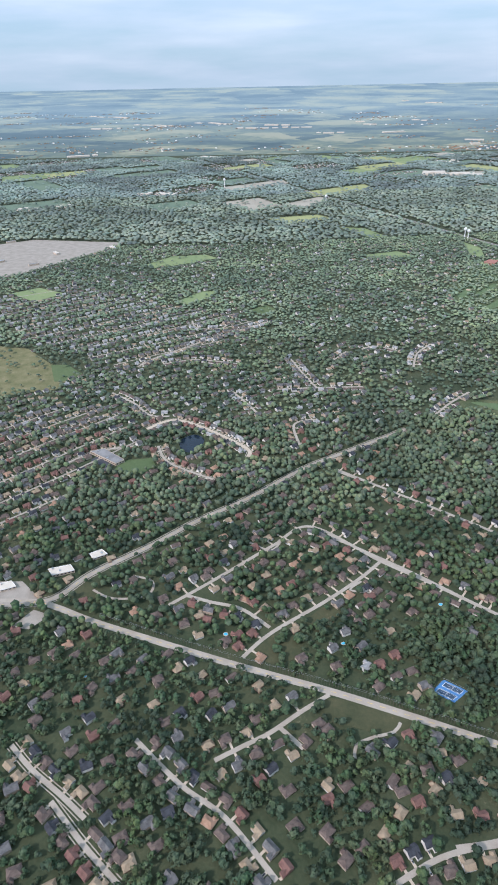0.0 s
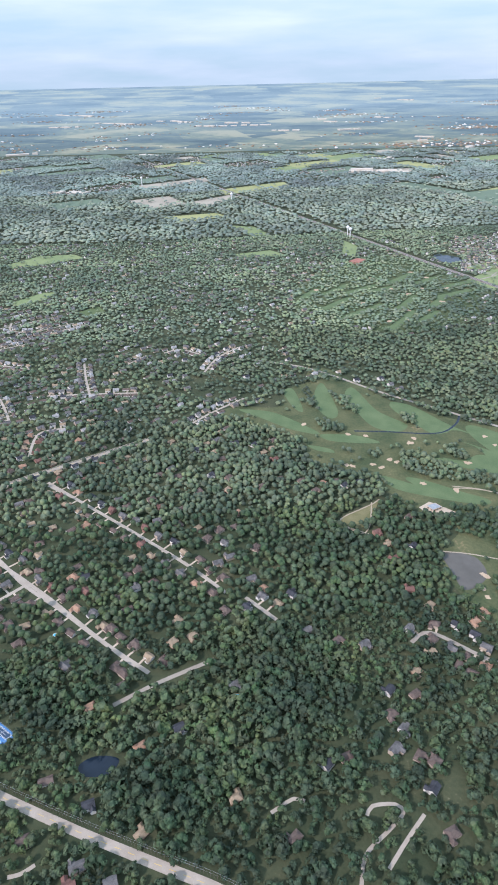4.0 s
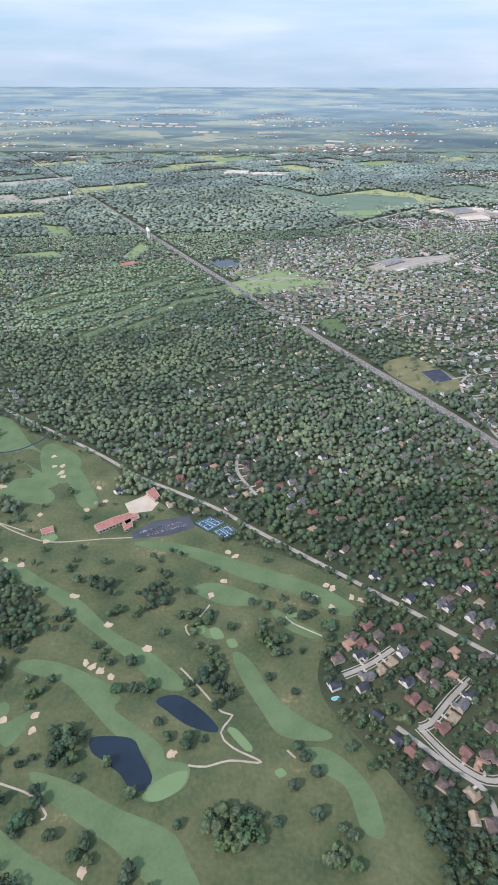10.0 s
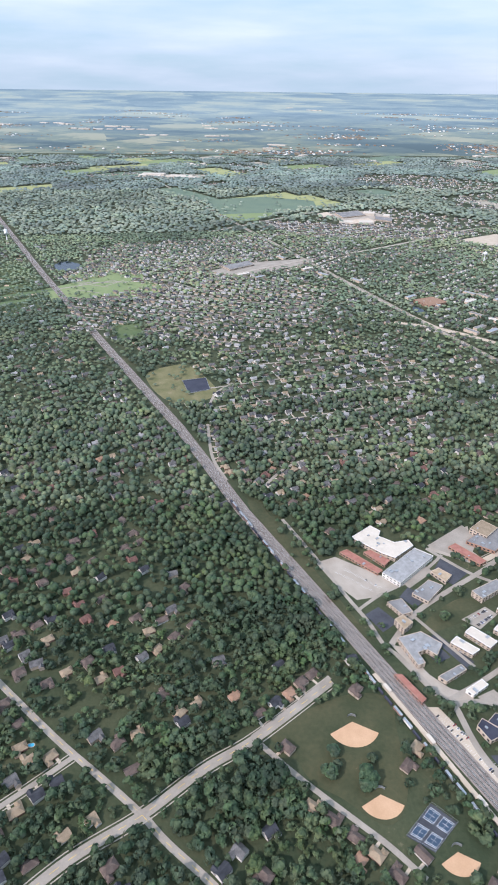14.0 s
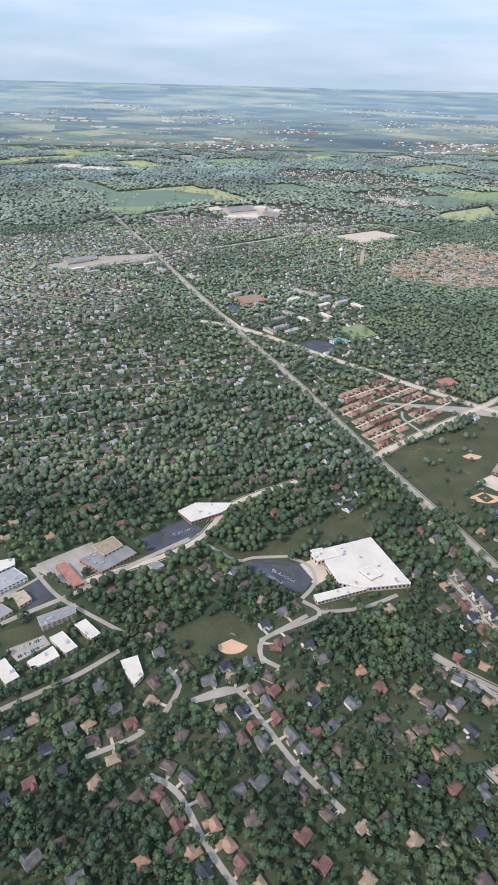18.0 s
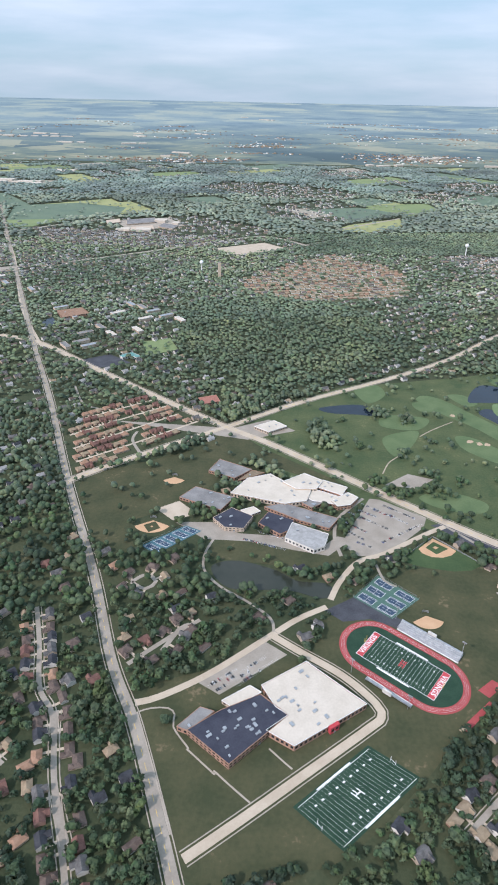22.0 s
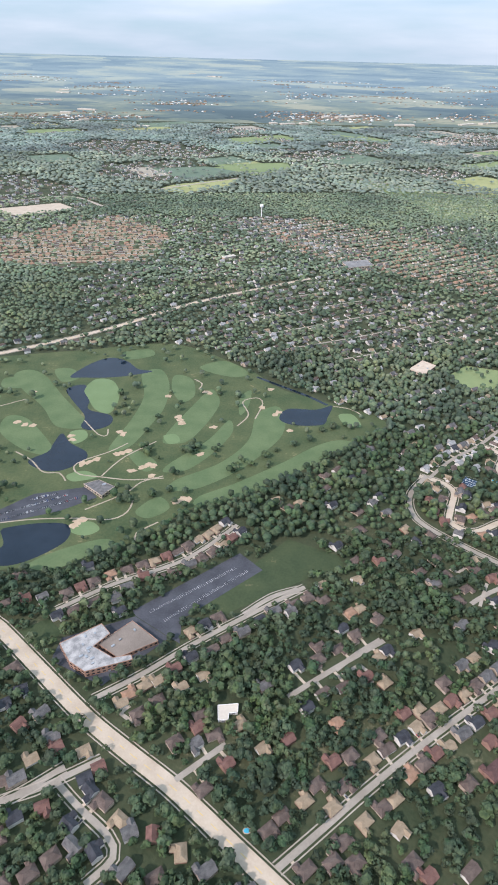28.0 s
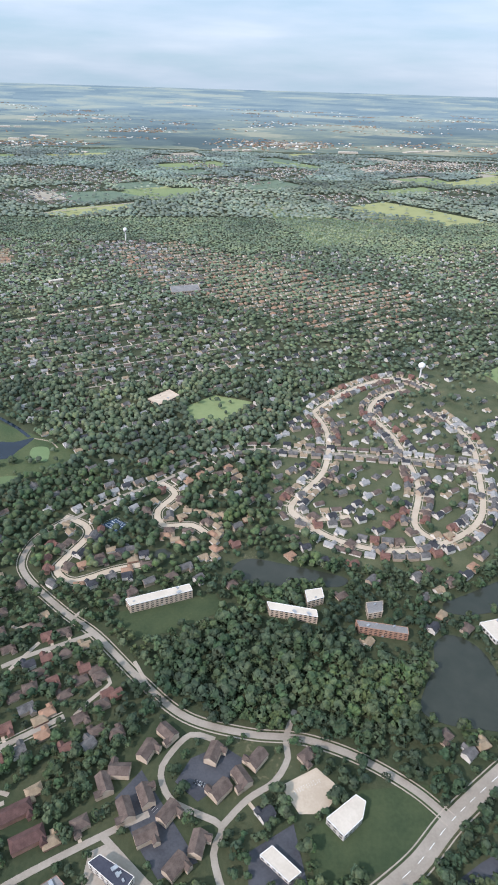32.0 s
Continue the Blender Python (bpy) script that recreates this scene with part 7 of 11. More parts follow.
def tennis(q, nu, nv, base, label):
    ob = tagged(new("tennis_courts", bm_mesh("tennis_courts", quad_area(bmesh.new(), q, 0, 0, 1, 1, 0.035), base)), label, "tennis court", kind="structure")
    mark_area(list(q), 1, 1.0)
    for i in range(nu):
        for j in range(nv):
            u0, v0, du, dv = (i + 0.17) / nu, (j + 0.12) / nv, 0.66 / nu, 0.76 / nv
            court = part("court", quad_area(bmesh.new(), q, u0, v0, u0 + du, v0 + dv, 0.043), COURT_BLUE, ob, "blue painted playing court")
            bm = bmesh.new()
            for a0, b0, a1, b1 in ((0, 0, 1, 0.02), (0, 0.98, 1, 1), (0, 0, 0.03, 1), (0.97, 0, 1, 1), (0, 0.49, 1, 0.51), (0.12, 0, 0.15, 1), (0.85, 0, 0.88, 1), (0.49, 0.22, 0.51, 0.78)):
                quad_area(bm, q, u0 + du * a0, v0 + dv * b0, u0 + du * a1, v0 + dv * b1, 0.05)
            part("court_lines", bm, LINE_WHITE, court)
            part("net", box(bmesh.new(), -1.3, -0.02, 0.04, 1.3, 0.02, 0.28, math.atan2(q[1][1] - q[0][1], q[1][0] - q[0][0]), quad_point(q, u0 + du / 2, v0 + dv / 2)), METAL, court)
    bm = bmesh.new()
    for (x0, y0), (x1, y1) in zip(q, q[1:] + q[:1]):
        L, a = math.hypot(x1 - x0, y1 - y0), math.atan2(y1 - y0, x1 - x0)
        box(bm, 0, -0.015, 0.75, L, 0.015, 0.8, a, (x0, y0))
        for k in range(int(L / 1.5) + 1):
            box(bm, k * 1.5 - 0.02, -0.02, 0, k * 1.5 + 0.02, 0.02, 0.8, a, (x0, y0))
    part("fence", bm, METAL, ob, "thin steel court fence")


tennis([(887.4, 259.6), (898.9, 271.1), (911.6, 258.6), (899.4, 248.9)], 3, 2, COURT_GREEN, "green school tennis courts with blue playing areas")
tennis([(806.0, 288.4), (823.3, 301.8), (830.1, 298.0), (812.9, 283.6)], 5, 1, COURT_TEAL, "row of teal-blue tennis courts")
tennis([(363.0, 262.4), (369.5, 266.5), (375.8, 262.2), (368.9, 256.7)], 2, 1, COURT_TEAL, "green club tennis courts behind a fence")
tennis([(371.0, 256.6), (377.5, 260.6), (381.9, 255.3), (375.5, 251.5)], 2, 1, COURT_TEAL, "green club tennis courts behind a fence")
tennis([(61.7, 137.8), (67.3, 142.6), (74.6, 137.7), (68.5, 133.2)], 2, 1, BLUE_COURT, "bright blue private tennis court")
tennis([(1167.5, 324.5), (1172.3, 328.7), (1177.9, 324.5), (1173.6, 320.3)], 2, 1, COURT_BLUE, "blue tennis courts beside a pool")
tennis([(580.5, 146.6), (589.2, 154.6), (594.8, 149.5), (586.8, 142.6)], 2, 2, ASPHALT, "grey park tennis courts")


def diamond(x, y, r, label, infield=False, turn=0.0):
    # a fan: home plate at the tip, the clay's outer edge an arc
    tip = (x, y + r * 0.8)
    pts = [tip] + [(tip[0] + r * 1.55 * math.cos(a), tip[1] + r * 1.55 * math.sin(a)) for a in [math.radians(208 + 124 * i / 12) for i in range(13)]]
    ob = area("ball_field", pts, CLAY, label, z=0.03, smooth=False, category="ball field")
    if infield:
        c, s = math.cos(turn), math.sin(turn)
        q = [(x + c * u - s * v, y + s * u + c * v) for u, v in ((-0.5 * r, -0.5 * r), (0.5 * r, -0.5 * r), (0.5 * r, 0.5 * r), (-0.5 * r, 0.5 * r))]
        part("infield", prism(bmesh.new(), q, 0, 0.05), SPORT_GRASS, ob, "square of mown infield grass")
        part("pitchers_mound", prism(bmesh.new(), [(x + 0.55 * math.cos(a), y + 0.55 * math.sin(a)) for a in [i * 0.785 for i in range(8)]], 0, 0.1), CLAY, ob)
    mark_line([(x - 1, y), (x + 1, y)], r + 3, 2)
    mark_line([(x - 1, y), (x + 1, y)], r + 0.5, 1)
    # backstop fence behind home plate
    bm = bmesh.new()
    for k in range(7):
        a = 0.9 + k * 0.22
        box(bm, -0.02, -0.4, 0, 0.02, 0.4, 1.0, a, (x + 1.6 * math.cos(a), y + r + 1.4 * math.sin(a) - 0.4))
    part("backstop", bm, METAL, ob, "thin steel backstop")


for t_xy, r, inf in (([(911.8, 247.3)], 4.0, False), ([(815.3, 335.9)], 3.7, False), ([(809.1, 300.9)], 5.4, True),
                     ([(572.3, 174.8)], 5.3, False), ([(576.2, 153.9)], 4.2, False), ([(592.5, 139.7)], 3.6, False), ([(692.6, 218.6)], 4.0, False)):
    diamond(t_xy[0][0], t_xy[0][1], r, "orange clay ball field infield", inf, 0.5)


# the school's main ball field: a fan of grass with a clay infield
field = area("ball_field", [(926.3, 293.7), (918.0, 287.1), (909.6, 279.8), (914.5, 276.9), (920.7, 275.0), (929.1, 273.3), (936.1, 273.9), (941.6, 277.0), (933.7, 286.3)], SPORT_GREEN, "school baseball field of green grass with a clay infield", z=0.02, category="ball field", smooth=False)
part("infield_clay", prism(bmesh.new(), [(926.2, 293.3), (924.1, 291.6), (918.6, 286.7), (919.4, 284.0), (922.6, 281.7), (927.0, 281.3), (930.8, 282.6), (933.7, 285.3), (931.7, 288.0)], 0, 0.034), CLAY, field, "orange clay infield")
part("infield", prism(bmesh.new(), [(925.9, 291.2), (921.7, 287.4), (925.1, 283.3), (930.8, 286.7)], 0, 0.042), SPORT_GREEN, field, "mown infield grass")
part("pitchers_mound", prism(bmesh.new(), [(925.9, 288.4), (924.6, 287.4), (925.6, 286.4), (927.1, 287.4)], 0, 0.06), CLAY, field)
for line in ([(926.3, 294.1), (909.6, 280.1)], [(926.6, 294.1), (941.8, 277.0)]):
    part("fence", ribbon(line, 0.03, 0, 0.6), METAL, field, "thin steel fence")


def stadium():
    c = [(883.0, 235.1), (893.2, 242.3), (913.7, 224.1), (903.7, 217.2)]
    a, b, d, e = [Vector((*p, 0)) for p in c]
    mid = (a + b + d + e) / 4
    u = ((d - b) + (e - a)).normalized()
    ang = math.atan2(u.y, u.x)
    L, Wd, R = 27.43, 12.2, 9.15

    def put(x, y):
        return mid.x + u.x * x - u.y * y, mid.y + u.y * x + u.x * y

    def oval(r, s=10.55, n=20):
        return [put(s + r * math.cos(t), r * math.sin(t)) for t in [-1.5708 + 3.1416 * i / n for i in range(n + 1)]] + \
               [put(-s + r * math.cos(t), r * math.sin(t)) for t in [1.5708 + 3.1416 * i / n for i in range(n + 1)]]

    mark_area(oval(R + 4), 1)
    st = tagged(new("running_track", bm_mesh("running_track", prism(bmesh.new(), oval(R + 2.35), -0.05, 0.04), TRACK_RED)), "red oval running track round a football field", "running track", kind="structure")
    inner = part("infield", prism(bmesh.new(), oval(R), 0, 0.052), TURF, st, "dark green artificial turf")
    for sx in (-1, 1):
        x0 = sx * (L / 2)
        x1 = sx * (L / 2 - 2.29)
        part("end_zone", prism(bmesh.new(), [put(min(x0, x1), -Wd / 2), put(max(x0, x1), -Wd / 2), put(max(x0, x1), Wd / 2), put(min(x0, x1), Wd / 2)], 0, 0.058), TURF_RED, inner, "red end zone with white lettering")
        cu = bpy.data.curves.new("lettering", "FONT")
        cu.body, cu.size, cu.align_x, cu.align_y = "VIKINGS", 2.3, "CENTER", "CENTER"
        cu.space_character, cu.offset = 1.12, 0.05
        cu.materials.append(LINE_WHITE)
        t = tagged(new("lettering", cu), "white block letters")
        px, py = put(sx * (L / 2 - 1.14), 0)
        t.matrix_world = pose(px, py, 0.066, 0, 0, math.degrees(ang) + (90 if sx < 0 else -90))
        t.parent = st
        goal = put(sx * (L / 2 + 0.2), 0)
        bm = bmesh.new()
        box(bm, -0.04, -0.04, 0, 0.04, 0.04, 0.75, ang, goal)
        box(bm, -0.03, -0.75, 0.72, 0.03, 0.75, 0.78, ang, goal)
        for y in (-0.72, 0.72):
            box(bm, -0.03, y - 0.03, 0.75, 0.03, y + 0.03, 2.4, ang, goal)
        part("goal_post", bm, LINE_YELLOW, st, "yellow goal post")
    bm = bmesh.new()
    for k in range(-10, 11):
        x = k * 1.143
        box(bm, x - 0.022, -Wd / 2, 0.03, x + 0.022, Wd / 2, 0.06, ang, (mid.x, mid.y))
    for y in (-Wd / 2, Wd / 2):
        box(bm, -L / 2, y - 0.08, 0.03, L / 2, y + 0.08, 0.061, ang, (mid.x, mid.y))
    for x in (-L / 2, L / 2):
        box(bm, x - 0.08, -Wd / 2, 0.03, x + 0.08, Wd / 2, 0.061, ang, (mid.x, mid.y))
    part("yard_lines", bm, LINE_WHITE, inner, "thin white yard lines")
    bm = bmesh.new()
    for y in (-Wd / 2 - 0.55, Wd / 2 + 0.55):
        box(bm, -5.7, y - 0.3, 0.03, 5.7, y + 0.3, 0.062, ang, (mid.x, mid.y))
    part("team_boxes", bm, LINE_WHITE, inner, "white team area strips")
    bm = bmesh.new()
    for k in range(-4, 5):
        for y in (-Wd / 2 + 2.2, Wd / 2 - 2.2):
            box(bm, k * 2.286 - 0.3, y - 0.14, 0.03, k * 2.286 + 0.3, y + 0.14, 0.064, ang, (mid.x, mid.y))
    part("yard_numbers", bm, LINE_WHITE, inner, "white yard number marks")
    bm = bmesh.new()
    for x, y, w, h in ((-0.7, 0, 0.35, 3.2), (0.7, 0, 0.35, 3.2), (0, 0, 1.4, 0.5), (0.2, 1.1, 1.0, 0.35), (-0.2, -1.1, 1.0, 0.35)):
        box(bm, x - w / 2, y - h / 2, 0.03, x + w / 2, y + h / 2, 0.067, ang, (mid.x, mid.y))
    part("centre_mark", bm, TURF_RED, inner, "plain red block mark at midfield")
    bm = bmesh.new()
    for k in (0.6, 1.1, 1.6):
        o = oval(R + k)
        for p, q in zip(o, o[1:] + o[:1]):
            box(bm, 0, -0.018, 0.03, math.hypot(q[0] - p[0], q[1] - p[1]), 0.018, 0.046, math.atan2(q[1] - p[1], q[0] - p[0]), p)
    part("lane_lines", bm, LINE_WHITE, st, "thin white lane lines")
    for k, (x0, x1, y, d, h) in enumerate(((-8.5, 13.5, R + 4.6, 3.4, 2.2), (-6.0, 9.5, -R - 3.6, 1.6, 1.1))):
        g = tagged(new("grandstand"), "tiered aluminium grandstand beside a running track", "grandstand", "grandstands")
        g.matrix_basis = pose(*put(0, y), 0, 0, 0, math.degrees(ang) + (0 if y > 0 else 180))
        xa, xb = (x0, x1) if y > 0 else (-x1, -x0)
        for s in range(6):
            part("tier", box(bmesh.new(), xa, -d / 2 + s * d / 6, 0.0 if s == 0 else s * h / 6 - 0.3, xb, -d / 2 + (s + 1) * d / 6, (s + 1) * h / 6), METAL, g)
        part("press_box", box(bmesh.new(), (xa + xb) / 2 - 1.5, d / 2 - 0.2, h * 0.4, (xa + xb) / 2 + 1.5, d / 2 + 0.5, h + 0.8), WHITE_WALL, g, "small white press box")
        part("railing", box(bmesh.new(), xa, -d / 2 - 0.08, 0.0, xb, -d / 2, 0.45), LINE_WHITE, g, "white front rail")
        for x in (xa - 0.08, xb):
            bm = bmesh.new()
            box(bm, x, -d / 2, 0, x + 0.08, d / 2, h * 0.55)
            part("side_frame", bm, METAL, g)
    for x, y in ((-11, R + 6.8), (13, R + 6.8), (-11, -R - 4.5), (9, -R - 4.9)):
        p = tagged(new("floodlight_mast"), "tall steel floodlight mast at a sports field", "floodlight", "field floodlights")
        p.matrix_basis = pose(*put(x, y), 0, 0, 0, math.degrees(ang))
        part("pole", box(bmesh.new(), -0.07, -0.07, 0, 0.07, 0.07, 6.0), METAL, p)
        part("lamp_bar", box(bmesh.new(), -0.7, -0.06, 5.6, 0.7, 0.06, 6.2), METAL, p)
    x, y = put(21.8, -4)
    area("throwing_area", [(919.6, 219.6), (925.4, 223.5), (928.0, 221.1), (922.1, 216.8)], TRACK_RED, "red rubber jumping area", z=0.036, smooth=False, category="sports ground")
    area("jump_runway", [(910.2, 206.9), (921.7, 215.7), (922.9, 214.6), (911.6, 205.5)], TRACK_RED, "red rubber runway with a sand pit", z=0.034, smooth=False, category="sports ground")
    area("sand_pit", [(909.3, 206.2), (910.7, 207.3), (911.6, 206.4), (910.1, 205.2)], SAND, "pale sand jumping pit", z=0.045, smooth=False, category="sports ground")


stadium()


def practice_field():
    q = [(859.1, 184.8), (881.8, 201.7), (894.6, 192.0), (870.8, 174.0)]
    ob = area("practice_field", q, TURF, "dark green artificial practice field with white markings", z=0.03, smooth=False, category="sports field")
    bm = bmesh.new()
    for k in range(25):
        u = 0.03 + k * 0.94 / 24
        quad_area(bm, q, u - 0.0005, 0.06, u + 0.0005, 0.94, 0.048)
    for v in (0.055, 0.94):
        quad_area(bm, q, 0.03, v, 0.97, v + 0.008, 0.05)
    part("yard_lines", bm, LINE_WHITE, ob, "thin white yard lines")
    bm = bmesh.new()
    for v in (0.02, 0.95):
        quad_area(bm, q, 0.28, v, 0.72, v + 0.03, 0.052)
    for k in range(9):
        for v in (0.2, 0.78):
            u = 0.14 + k * 0.09
            quad_area(bm, q, u, v, u + 0.025, v + 0.03, 0.052)
    for u, v, w, h in ((0.46, 0.42, 0.012, 0.16), (0.53, 0.42, 0.012, 0.16), (0.46, 0.49, 0.08, 0.025), (0.49, 0.4, 0.012, 0.1)):
        quad_area(bm, q, u, v, u + w, v + h, 0.053)
    part("field_marks", bm, LINE_WHITE, ob, "white number and midfield marks")
    for u in (0.02, 0.98):
        x, y = quad_point(q, u, 0.5)
        bm = bmesh.new()
        a = math.atan2(q[1][1] - q[0][1], q[1][0] - q[0][0])
        box(bm, -0.05, -0.9, 0.7, 0.05, 0.9, 0.78, a, (x, y))
        for s in (-0.85, 0.85):
            box(bm, -0.05, s - 0.05, 0.0, 0.05, s + 0.05, 2.0, a, (x, y))
        part("goal_post", bm, TRIM, ob, "white goal post")


practice_field()


# ---- large buildings ----
def inside(pts, x, y):
    r = False
    for (x0, y0), (x1, y1) in zip(pts, pts[1:] + pts[:1]):
        if (y0 > y) != (y1 > y) and x < (x1 - x0) * (y - y0) / (y1 - y0) + x0:
            r = not r
    return r


BUILT = [0]


def building(pts, h, wall, roof, label, units=4, windows=True, category="building", storeys=1):
    """A flat-roofed building over an outline; h in true metres."""
    if sum(a[0] * b[1] - b[0] * a[1] for a, b in zip(pts, pts[1:] + pts[:1])) < 0:
        pts = pts[::-1]
    BUILT[0] += 1
    rnd = random.Random(BUILT[0])
    H = h * Q
    mark_area(list(pts), 1, 1.6)
    top = tagged(new("building"), label, category)
    part("wall", prism(bmesh.new(), pts, 0, H), wall, top)
    cx, cy = sum(p[0] for p in pts) / len(pts), sum(p[1] for p in pts) / len(pts)
    roof_part = part("roof", prism(bmesh.new(), [(cx + (x - cx) * 0.985, cy + (y - cy) * 0.985) for x, y in pts], H - 0.02, H + 0.03), roof, top)
    for (x0, y0), (x1, y1) in zip(pts, pts[1:] + pts[:1]):
        L, a = math.hypot(x1 - x0, y1 - y0), math.atan2(y1 - y0, x1 - x0)
        part("parapet", box(bmesh.new(), 0.0, -0.06, H - 0.1, L, 0.06, H + 0.14, a, (x0, y0)), TRIM if roof is WHITE_ROOF else wall, top)
        if windows and L > 1.6 and math.cos(a) > -0.35:
            n = max(1, int(L / 1.5))
            for s in range(storeys):
                z = H * (s + 0.32) / storeys
                for k in range(n):
                    d = (k + 0.5) * L / n
                    part("window", box(bmesh.new(), d - 0.42, -0.035, z, d + 0.42, 0.03, z + H * 0.42 / storeys, a, (x0, y0)), GLASS, top)
    if windows:
        (x0, y0), (x1, y1) = max(zip(pts, pts[1:] + pts[:1]), key=lambda e: (e[1][0] - e[0][0]))
        L, a = math.hypot(x1 - x0, y1 - y0), math.atan2(y1 - y0, x1 - x0)
        part("entrance_door", box(bmesh.new(), L * 0.5 - 0.35, -0.06, 0.0, L * 0.5 + 0.35, 0.03, min(0.65, H * 0.45), a, (x0, y0)), METAL, top, "grey metal entrance door")
    xs, ys = [p[0] for p in pts], [p[1] for p in pts]
    done, tries = 0, 0
    while done < units and tries < 200:
        tries += 1
        x, y = rnd.uniform(min(xs), max(xs)), rnd.uniform(min(ys), max(ys))
        if inside([(cx + (p[0] - cx) * 0.85, cy + (p[1] - cy) * 0.85) for p in pts], x, y):
            s = rnd.uniform(0.35, 0.8)
            part("rooftop_unit", box(bmesh.new(), -s, -s * 0.6, H, s, s * 0.6, H + rnd.uniform(0.2, 0.45), rnd.choice((0.6, 2.17)), (x, y)), METAL, roof_part, "grey rooftop air unit")
            done += 1
    return top


